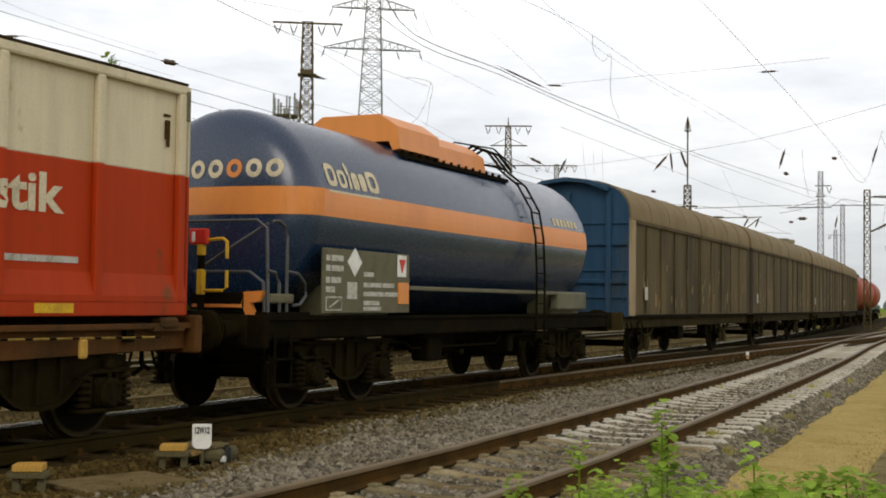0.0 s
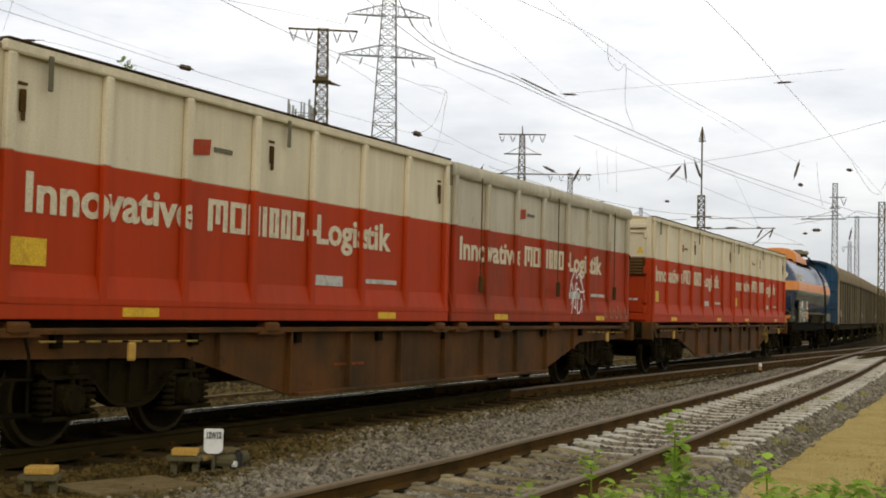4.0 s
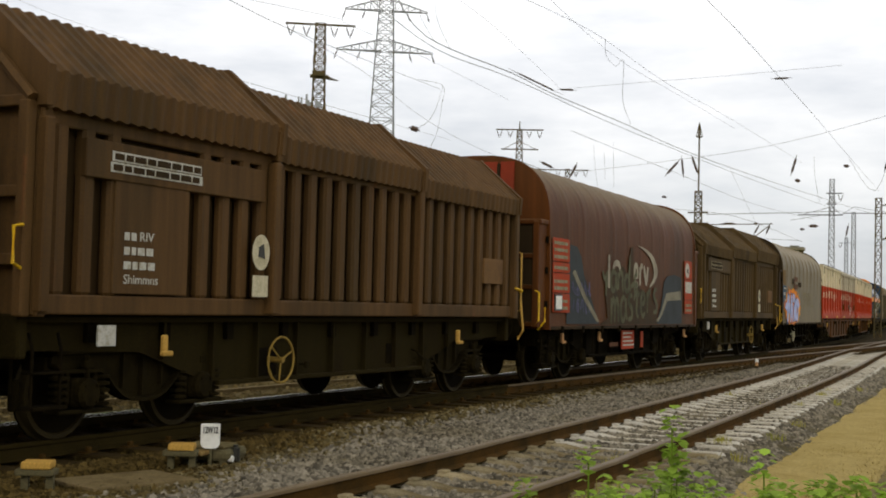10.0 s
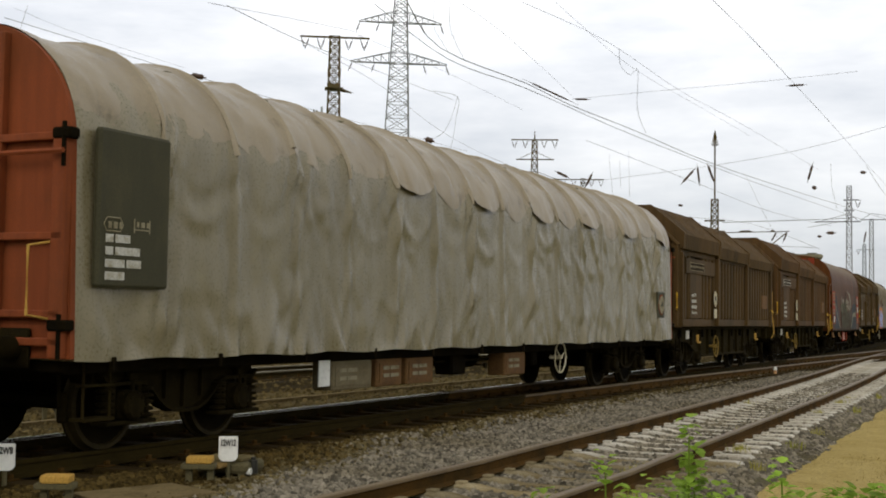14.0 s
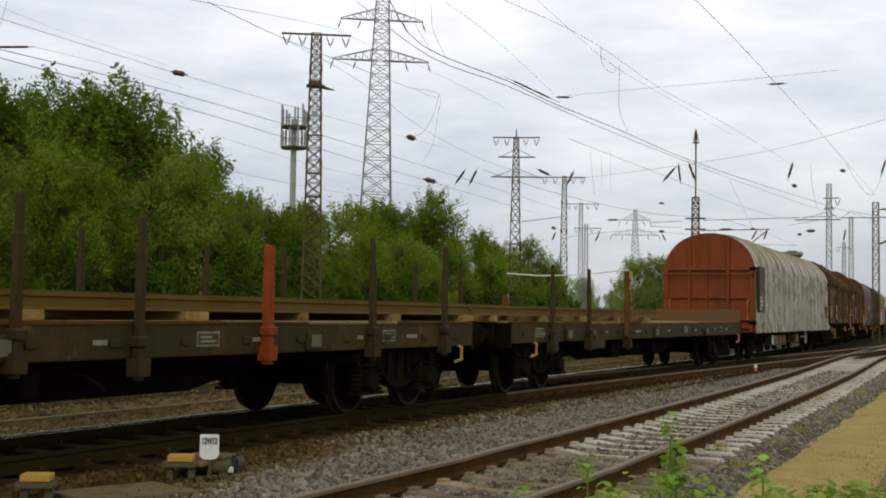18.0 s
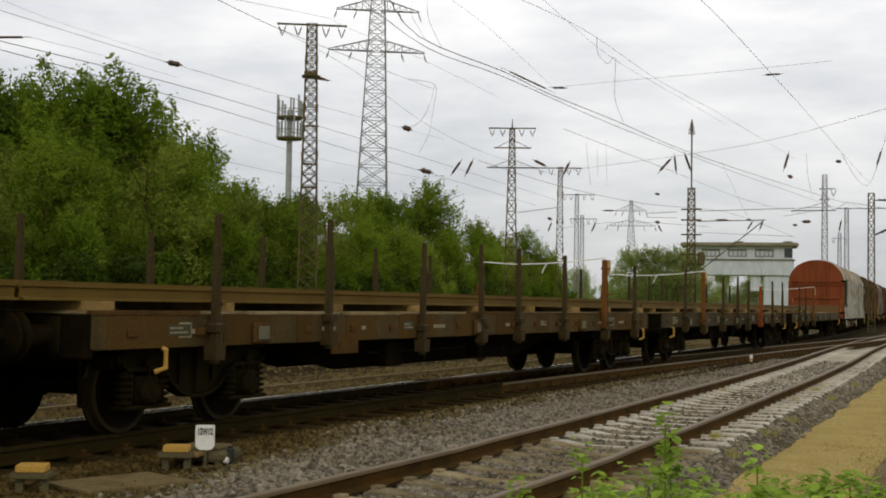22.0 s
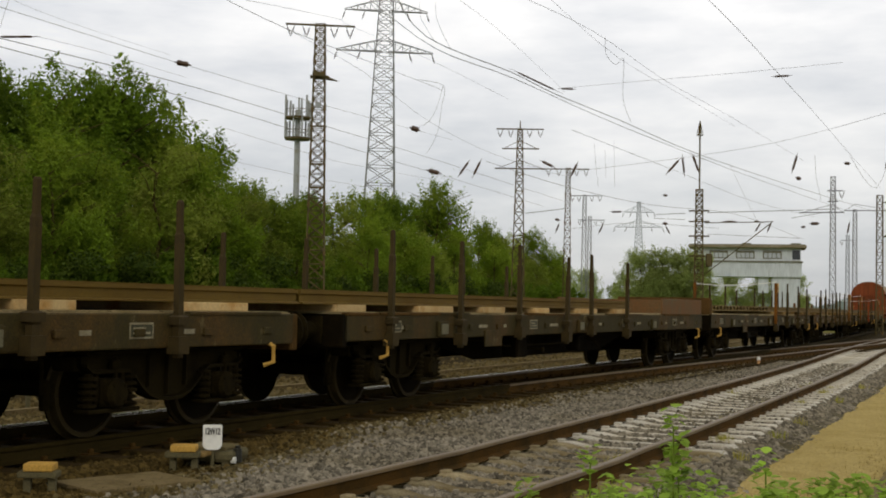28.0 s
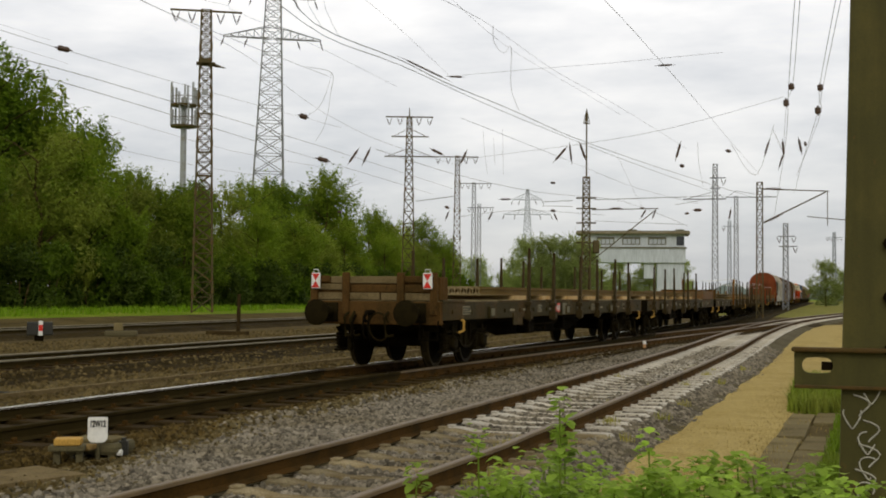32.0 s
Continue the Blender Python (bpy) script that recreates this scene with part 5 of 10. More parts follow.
    part("lettering", s, "cream_letter", box)
    over_ribs(letters("lettering", "-Logistik", 0.5, "cream_letter", box, Matrix.Translation((xs, y + 0.02, 2.19)) @ turn, span=y0 + 7.23 - y, bold=0.013), y + 0.02)
    part("marking", bars(Shape(), xs - 0.003, y0 + 5.26, 1.66, (0.7,), 0.13), "marking", box)
    part("marking", bars(Shape(), xs - 0.003, y0 + 6.5, 1.72, (0.95,), 0.06), "marking", box)
    if not sheeted:
        part("yellow_label", Shape().plate([(y0 + 0.1, 1.7), (y0 + 0.64, 1.7), (y0 + 0.64, 1.95), (y0 + 0.1, 1.95)], xs), "yellow", box)
    part("yellow_label", Shape().box(x + 0.06, x + 0.068, y0 + 1.65, y0 + 2.2, z0 + 0.03, z0 + 0.12), "yellow", box)
    part("yellow_label", Shape().box(x + 0.06, x + 0.068, y1 - 2.2, y1 - 1.7, z0 + 0.03, z0 + 0.12), "yellow", box)
    part("badge", Shape().plate([(y0 + 2.74, 2.98), (y0 + 3.04, 3.01), (y0 + 3.06, 3.18), (y0 + 2.76, 3.15)], xs), "data_red", box, "plain red badge")
    part("badge_text", bars(Shape(), xs, y0 + 2.62, 3.06, (0.09,), 0.05), "plate_grey", box)
    part("badge_text", bars(Shape(), xs, y0 + 3.12, 3.06, (0.34,), 0.05), "plate_grey", box)
    # catches that hang at the top
    for y in () if sheeted else (y0 + 0.28, y0 + 4.24, y1 - 0.3):
        part("catch", Shape().box(x + 0.004, x + 0.03, y - 0.045, y + 0.03, 3.06, 3.26, 0.01).box(x + 0.01, x + 0.035, y - 0.02, y + 0.02, 2.98, 3.06, 0.008).box(x + 0.004, x + 0.015, y - 0.06, y + 0.05, 3.3, 3.325), "flat_rust", box)
        part("strap", Shape().box(x + 0.06, x + 0.085, y + 0.24, y + 0.3, 3.28, 3.6, 0.008), "plate_grey", box)
    if sheeted:
        # white scrawls sprayed on the red
        for path in ([(5.35, 1.9), (5.5, 2.1), (5.65, 2.2), (5.7, 2.05), (5.85, 2.15), (5.95, 1.95)], [(5.3, 1.7), (5.45, 1.95), (5.55, 1.72), (5.7, 1.98), (5.75, 1.75)], [(5.4, 1.55), (5.75, 1.85), (5.95, 1.8), (6.2, 1.82)], [(5.45, 1.38), (5.6, 1.75), (5.68, 1.5), (5.55, 1.52), (5.75, 1.45)], [(5.8, 1.72), (5.78, 1.4), (5.95, 1.45), (6.0, 1.68), (6.05, 1.4)], [(5.95, 2.15), (6.02, 1.95), (6.2, 1.62)]):
            part("scrawl", brush([(y0 - 0.13 + a, b) for a, b in path], 0.035, x + 0.07, None, 0.2), "white_paint", box)
        for k in range(5):
            a = y0 + 7.3 + 0.34 * k
            part("scrawl", brush([(a, 1.5), (a + 0.06, 1.32), (a + 0.2, 1.34), (a + 0.22, 1.52), (a + 0.1, 1.55)][: 3 + k % 3], 0.03, x + 0.072, None, 0.2), "marking_dull", box)
    # end wall with door and vent
    for q, y in ((-1, y0), (1, y1)):
        a, b = sorted((y, y + q * 0.05))
        end = part("end_wall", Shape().box(-x, x, a, b, z0, zm, 0.01), red, box)
        part("end_upper", Shape().box(-x, x, a, b, zm, z1 - 0.05, 0.01), cream, end)
        a, b = sorted((y + q * 0.05, y + q * 0.1))
        a2, b2 = sorted((y + q * 0.05, y + q * 0.13))
        for xx in (-x + 0.05, x - 0.05):
            part("corner_post", Shape().box(xx - 0.06, xx + 0.06, a, b, z0, zm, 0.012), red, end)
            part("corner_post", Shape().box(xx - 0.06, xx + 0.06, a, b, zm, z1, 0.012), cream, end)
            side_way = 1 if xx > 0 else -1
            for zz in (1.5, 1.75, 2.42, 3.25):
                part("hinge", Shape().box(xx - side_way * 0.06 - 0.05, xx - side_way * 0.06 + 0.05, a2, b2, zz - 0.09, zz + 0.09, 0.015), red if zz < zm else cream, end)
        part("sill_rail", Shape().box(-x + 0.1, x - 0.1, a, b, z0 + 0.04, z0 + 0.2, 0.015), red, end)
        part("head_rail", Shape().box(-x + 0.1, x - 0.1, a2, b2, 3.4, 3.5, 0.015), cream, end)
        # two door leaves with long lock bars and a ventilation grille each
        for flip in (1, -1):
            for xx in (0.07,):
                part("lock_bar", Shape().rod((flip * xx, y + q * 0.13, z0 + 0.06), (flip * xx, y + q * 0.13, zm), 0.022, 8), red, end)
                part("lock_bar", Shape().rod((flip * xx, y + q * 0.13, zm), (flip * xx, y + q * 0.13, 3.52), 0.022, 8), cream, end)
                for zz in (1.4, 2.1, 2.6, 3.2):
                    part("bar_guide", Shape().box(flip * xx - 0.04, flip * xx + 0.04, a2, b2, zz - 0.03, zz + 0.03, 0.008), red if zz < zm else cream, end)
            # raised border of the door leaf
            for zz, paint in ((3.3, cream), (2.74, cream), (1.46, red)):
                part("door_edge", Shape().box(min(flip * 0.17, flip * 1.06), max(flip * 0.17, flip * 1.06), a, b, zz - 0.014, zz + 0.014, 0.006), paint, end)
            part("door_edge", Shape().box(flip * 0.17 - 0.014, flip * 0.17 + 0.014, a, b, 2.76, 3.3, 0.006), cream, end)
            part("door_edge", Shape().box(flip * 0.17 - 0.014, flip * 0.17 + 0.014, a, b, 1.44, 2.28, 0.006), red, end)
            u0, u1 = sorted((flip * 0.28, flip * 1.06))
            vent = part("vent", Shape().box(u0, u1, a, b, 2.3, 2.69, 0.012), "rust_frame", end, "rusty brown ventilation grille")
            for k in range(5):
                part("slat", Shape().box(u0 + 0.04, u1 - 0.04, a2, b2, 2.33 + 0.07 * k, 2.37 + 0.07 * k, 0.008), "vent_brown", end)
            part("vent_catch", Shape().box((u0 + u1) / 2 - 0.05, (u0 + u1) / 2 + 0.05, a2, b2, 2.66, 2.76, 0.02), "under", end)
            part("lever", Shape().box(u0 + 0.3, u0 + 0.42, a2, b2, 1.45, 1.58, 0.02).rod((u0 + 0.36, y + q * 0.12, 1.5), (u0 + 0.36, y + q * 0.12, 1.68), 0.018, 6), "flat_rust", end)
        for k, (x2, wd) in enumerate(((0.34, 0.12), (0.48, 0.1), (0.6, 0.16), (0.78, 0.12))):
            part("marking", Shape().box(x2, x2 + wd, min(y + q * 0.05, y + q * 0.054), max(y + q * 0.05, y + q * 0.054), 1.72, 1.77), "marking", end)
        part("sign", Shape().box(0.3, 0.47, a, b, 2.79, 3.17), "black", end, "black warning sign")
        a3, b3 = sorted((y + q * 0.1, y + q * 0.104))
        yf = y + q * 0.106
        part("warning_ring", Shape().lathe([(0, 0.075), (q * 0.002, 0.075)], 16, "y", (0.385, yf, 2.89)), "red_paint", end)
        part("warning_disc", Shape().lathe([(0, 0.05), (q * 0.002, 0.05)], 16, "y", (0.385, yf + q * 0.004, 2.89)), "spray_orange", end)
        part("warning_triangle", Shape().add([(0.32, yf, 3.02), (0.45, yf, 3.02), (0.385, yf, 3.14)], [(0, 1, 2)]), "yellow", end)
        part("warning_triangle", Shape().add([(0.86, y + q * 0.056, 2.82), (1.02, y + q * 0.056, 2.82), (0.94, y + q * 0.056, 2.97)], [(0, 1, 2)]), "yellow", end)
    return box


def container_wagon(middle, cut, rear, front, sheeted=False):
    w = wagon("container_wagon", "container wagon carrying two red and cream ribbed containers", middle, 14.2)
    add_frame(w, 9.25, "rust_frame", 0.3, 0.82, 1.14)
    add_ends(w, 9.3)
    add_bogie(w, -7.1)
    add_bogie(w, 7.1)
    if not sheeted:
        add_handwheel(w, 5.15, 0.82, "ochre_dull", 1.28)
    swap_body(w, rear - middle, cut - 0.06 - middle)
    swap_body(w, cut + 0.06 - middle, front - middle, sheeted)
    for y in (-8.8, -4.8, -0.3, 0.5, 2.2, 4.6, 8.8):
        part("locking_pin", Shape().box(1.1, 1.28, y - 0.14, y + 0.14, 1.08, 1.2, 0.03).box(1.2, 1.26, y - 0.25, y + 0.25, 1.06, 1.1), "rust_frame", w)
    for start in (-8.6, 6.2):
        rod = part("release_rod", Shape().rod((1.3, start, 1.02), (1.3, start + 2.4, 1.0), 0.01, 6), "under", w, "release rod with dull yellow bands")
        for k in range(8):
            part("yellow_band", Shape().rod((1.3, start + 0.3 * k, 1.02 - 0.0025 * k), (1.3, start + 0.3 * k + 0.2, 1.0184 - 0.0025 * k), 0.0125, 6), "ochre_dull", rod)
        part("rod_hook", Shape().box(1.28, 1.33, start + 1.2, start + 1.3, 0.82, 1.0, 0.015), "ochre", w, "ochre hook")
    part("marking", bars(Shape(), 1.145, -3.2, 0.64, (0.24, 0.3, 0.18), 0.035), "red_dull", w)
    add_steps(w, -8.9)
    return w


def hood_wagon(middle, mat, end_mat, label, kind):
    """A coil wagon under an arched telescopic hood or tarpaulin."""
    w = wagon("hood_wagon", label, middle, 7.0)
    half = 5.45 if kind == "olive" else 5.3
    add_frame(w, half - 0.05, "under", 0.42 if kind == "brown" else 0.5, 0.84, 1.16)
    add_ends(w, half - 0.03)
    add_bogie(w, -3.5)
    add_bogie(w, 3.5)
    add_gear(w, 0)
    prof = arch(1.47, 1.04, 2.8, 4.1, 12, 0.03, 0.74)
    prof = [(1.47 - 0.03 * k / 8, 1.04 + 1.76 * k / 8) for k in range(8)] + prof[1:-1] + [(-1.47 + 0.03 * k / 8, 1.04 + 1.76 * k / 8) for k in range(7, -1, -1)]
    bows, rise = (10, 0.032) if kind == "olive" else (11, 0.01)

    def wave(i, y, x, z):
        k = (y + half) / (2 * half) * bows
        near = min(k % 1.0, 1 - k % 1.0)
        ridge = math.exp(-((near * 20) ** 2)) + 0.5 * (1 - 2 * near)
        t = max(0.0, min(1.0, (z - 1.9) / 1.1))
        slack = 0.01 * noise.noise(Vector((y * 0.8, z * 1.1, x))) + 0.003 * noise.noise(Vector((y * 3.1, z * 2.3, x)))
        d = rise * ridge * t + slack * (0.4 + 0.6 * t)
        if z > 3.6:
            return (x, y, z + d - rise)
        return (x + math.copysign(d, x), y, z)

    part("hood", Shape().sweep(prof, -half, half, 160, wave), mat, w, smooth=True)
    part("hem", Shape().box(1.44, 1.5, -half, half, 1.0, 1.06, 0.01), "end_brown", w)
    for y in np.linspace(-half + 0.6, half - 0.6, 9):
        part("hem_catch", Shape().box(1.46, 1.52, y - 0.05, y + 0.05, 0.93, 1.06, 0.01), "under", w)
    for q in (-1, 1):
        y = q * half
        a, b = sorted((y, y + q * 0.07))
        bow = part("end_bow", Shape().sweep(arch(1.5, 1.0, 2.82, 4.15, 12, 0.03, 0.74), a, b), end_mat, w, smooth=False)
        # a box-like end wall with posts stands out below the arch
        a, b = sorted((y + q * 0.07, y + q * 0.42))
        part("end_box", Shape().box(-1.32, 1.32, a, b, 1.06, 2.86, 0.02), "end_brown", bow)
        for x in (-1.36, -0.5, 0.5, 1.36):
            part("end_post", Shape().box(x - 0.06, x + 0.06, a - (q < 0) * 0.06, b + (q > 0) * 0.06, 1.04, 2.92, 0.02), end_mat, bow)
        part("end_rail", Shape().box(-1.45, 1.45, a - 0.05, b + 0.05, 2.86, 2.95, 0.02), end_mat, bow)
        for z in (1.1, 1.75, 2.3):
            part("end_rail", Shape().box(-1.39, 1.39, a - 0.04 * (q < 0), b + 0.04 * (q > 0), z - 0.04, z + 0.04, 0.01), end_mat, bow)
        for z in (1.45, 2.05, 2.6):
            part("hinge", Shape().rod((1.43, y + q * 0.12, z - 0.06), (1.43, y + q * 0.12, z + 0.06), 0.04, 8), "under", bow)
    for y in (-4.4, -2.2, 4.6):
        part("lashing_hook", Shape().box(1.36, 1.42, y - 0.035, y + 0.035, 0.76, 0.94, 0.015).box(1.4, 1.46, y - 0.08, y + 0.06, 0.74, 0.79, 0.012), "marker_tan" if kind == "brown" else "under", w, "pale hook")
    part("yellow_handle", grip([(1.36, -half - 0.45, 1.1), (1.46, -half - 0.52, 1.15), (1.46, -half - 0.52, 1.65), (1.34, -half - 0.45, 1.7)], 0.018), "yellow", w, "yellow grab handle")
    part("yellow_handle", grip([(1.36, -half - 0.3, 1.0), (1.5, -half - 0.32, 1.15), (1.5, -half - 0.32, 1.4)], 0.018), "yellow", w, "yellow grab handle")
    add_steps(w, -5.1)
    return w


def olive_wagon(middle):
    w = hood_wagon(middle, "hood_olive", "end_brown", "hood wagon with a dusty olive hood and bright spray paint", "olive")
    add_handwheel(w, -1.5, 0.62, "sign_cream", 1.3)
    X = 1.49
    lplate = lambda o, x: leaned(Shape().plate(o, x))
    panel = part("blue_panel", lplate([(-5.35, 2.42), (-4.72, 2.42), (-4.72, 2.96), (-5.35, 2.96)], X), "panel_brown", w)
    part("blue_panel", lplate([(-5.38, 1.78), (-4.7, 1.78), (-4.7, 2.4), (-5.38, 2.4)], X), "cover_blue", w, "blue data panel")
    s = bars(Shape(), X + 0.006, -5.2, 2.27, (0.38,), 0.06)
    bars(s, X + 0.006, -5.25, 2.04, (0.28,), 0.12)
    bars(s, X + 0.006, -5.05, 1.86, (0.12, 0.1), 0.06)
    part("marking", leaned(s), "marking", w)
    part("badge", lplate([(-2.65, 2.32), (-1.8, 2.32), (-1.8, 2.78), (-2.65, 2.78)], X), "badge_red", w, "plain dark red badge")
    s = bars(Shape(), X + 0.006, -3.15, 2.5, (0.08, 0.12, 0.05, 0.05), 0.2, 0.04)
    part("badge_text", leaned(s), "end_brown", w)
    part("badge_text", leaned(bars(Shape(), X + 0.006, -1.7, 2.42, (0.14, 0.1, 0.12, 0.08, 0.06, 0.1), 0.18, 0.05)), "end_brown", w)
    part("badge_text", leaned(bars(Shape(), X + 0.008, -2.52, 2.5, (0.12, 0.1, 0.1, 0.1, 0.1), 0.12, 0.03)), "hood_olive", w)
    rnd = random.Random(4)

    def blob(y, z, ry, rz, n=18, rough=0.3):
        return [(y + ry * math.cos(a) * (1 + rnd.uniform(-rough, rough)), z + rz * math.sin(a) * (1 + rnd.uniform(-rough, rough))) for a in np.linspace(0, math.tau, n, endpoint=False)]

    flames = part("spray_paint", lplate(blob(-3.12, 1.64, 2.0, 0.66, 44, 0.09), X - 0.002), "spray_orange", w, "orange and lavender spray-painted writing")
    for k in range(9):
        y = -4.95 + k * 0.46
        z = 1.55 + 0.62 * math.sqrt(max(0.05, 1 - ((y + 3.12) / 2.05) ** 2))
        part("flame", lplate([(y - 0.22, z - 0.2), (y + 0.25, z - 0.22), (y + 0.1, z + 0.02), (y + rnd.uniform(-0.1, 0.15), z + rnd.uniform(0.12, 0.28))], X + 0.001), "spray_orange", flames)
    strokes = [
        [(-4.6, 1.1), (-4.25, 1.1), (-4.2, 1.65), (-3.95, 1.7), (-3.9, 2.05), (-4.45, 2.1), (-4.55, 1.8)],
        [(-4.15, 1.4), (-3.8, 1.45), (-3.75, 1.75), (-4.1, 1.8)],
        [(-3.75, 1.1), (-3.5, 1.08), (-3.3, 1.5), (-3.1, 1.1), (-2.85, 1.12), (-3.15, 2.08), (-3.5, 2.1)],
        [(-2.95, 1.85), (-2.5, 1.8), (-2.42, 2.1), (-2.9, 2.15)],
        [(-2.7, 1.15), (-2.4, 1.12), (-2.35, 1.75), (-2.7, 1.7)],
        [(-2.35, 1.2), (-1.7, 1.1), (-1.65, 1.4), (-1.95, 1.45), (-1.7, 1.75), (-2.0, 2.0), (-2.3, 1.8)],
        [(-1.75, 1.15), (-1.5, 1.2), (-1.2, 1.85), (-1.5, 1.9)],
        [(-1.85, 1.75), (-1.35, 1.6), (-0.95, 1.72), (-1.35, 1.95), (-1.7, 2.0)],
        [(-5.15, 1.6), (-4.6, 1.5), (-4.5, 1.78), (-4.9, 1.8)],
    ]
    for k, o in enumerate(strokes):
        o = [(-5.02 + (y + 5.15) * 0.87, z) for y, z in o]
        cy, cz = np.mean([p[0] for p in o]), np.mean([p[1] for p in o])
        part("outline", lplate([(cy + (y - cy) * 1.12, cz + (z - cz) * 1.12) for y, z in o], X + 0.0045), "spray_dark", flames)
        part("letter_shape", lplate(o, X + 0.007 + 0.0008 * k), "spray_lavender", flames)
    for k in range(20):
        shade = Shape()
        y, z = -4.7 + 3.2 * rnd.random(), rnd.uniform(1.2, 1.95)
        brush([(y, z), (y + rnd.uniform(-0.1, 0.1), z + 0.15), (y + rnd.uniform(-0.1, 0.14), z + 0.3)], rnd.uniform(0.03, 0.07), X + 0.0165 + 0.0002 * k, shade)
        part("inner_shading", leaned(shade), "spray_blue_mid", flames)
    # thin grey spray-painted word
    word = Shape()
    L = {"S": [[(0.3, 0.42), (0.2, 0.5), (0.06, 0.46), (0.04, 0.34), (0.26, 0.2), (0.26, 0.06), (0.12, 0.0), (0.0, 0.06)]], "T": [[(0, 0.48), (0.16, 0.5), (0.34, 0.49)], [(0.18, 0.5), (0.17, 0.25), (0.17, 0.0)]], "O": [[(0.16, 0.42), (0.03, 0.3), (0.03, 0.1), (0.16, 0.0), (0.29, 0.1), (0.29, 0.32), (0.16, 0.42)]], "F": [[(0.05, 0.5), (0.05, 0.25), (0.04, 0.0)], [(0.05, 0.48), (0.18, 0.5), (0.3, 0.48)], [(0.05, 0.26), (0.15, 0.27), (0.24, 0.26)]], "L": [[(0.05, 0.5), (0.05, 0.25), (0.05, 0.02), (0.2, 0.0), (0.55, 0.04)]]}
    y = -0.15
    for ch in "STOFFL":
        for path in L[ch]:
            brush([(y + a * 1.15, 1.72 + b) for a, b in path], 0.055, X - 0.003, word, 0.2)
        y += 0.46
    part("lettering", leaned(word), "spray_grey", w, "faint grey spray-painted word")
    return w


M["panel_brown"] = material("faded_panel", (0.17, 0.115, 0.07), 0.8, 0, (0.13, 0.095, 0.06), 0.5, 3)
M["badge_red"] = material("dark_red_badge", (0.1, 0.04, 0.027), 0.7, 0, (0.085, 0.055, 0.04), 0.5, 5)
M["spray_orange"] = material("orange_spray", (0.65, 0.2, 0.03), 0.6, 0, (0.75, 0.45, 0.08), 0.5, 2.5, 40, 0.0)
M["spray_blue_mid"] = material("mid_blue_spray", (0.2, 0.27, 0.5), 0.7, bump=0)
M["spray_dark"] = material("dark_spray_outline", (0.05, 0.06, 0.16), 0.6, bump=0)
M["spray_lavender"] = material("lavender_spray", (0.46, 0.5, 0.74), 0.6, 0, (0.33, 0.42, 0.62), 0.5, 1.6, 40, 0.0)
M["spray_grey"] = material("faint_grey_spray", (0.25, 0.222, 0.16), 0.8, bump=0)
M["spray_silver"] = material("silver_spray", (0.3, 0.27, 0.235), 0.55, 0, (0.16, 0.135, 0.12), 0.5, 2.0, 40, 0.0)
M["spray_blue"] = material("dull_blue_spray", (0.042, 0.048, 0.05), 0.7, 0, (0.03, 0.033, 0.033), 0.5, 2.0, 40, 0.0)
M["data_red"] = material("red_data_panel", (0.32, 0.06, 0.035), 0.7, 0, (0.25, 0.07, 0.05), 0.5, 4)


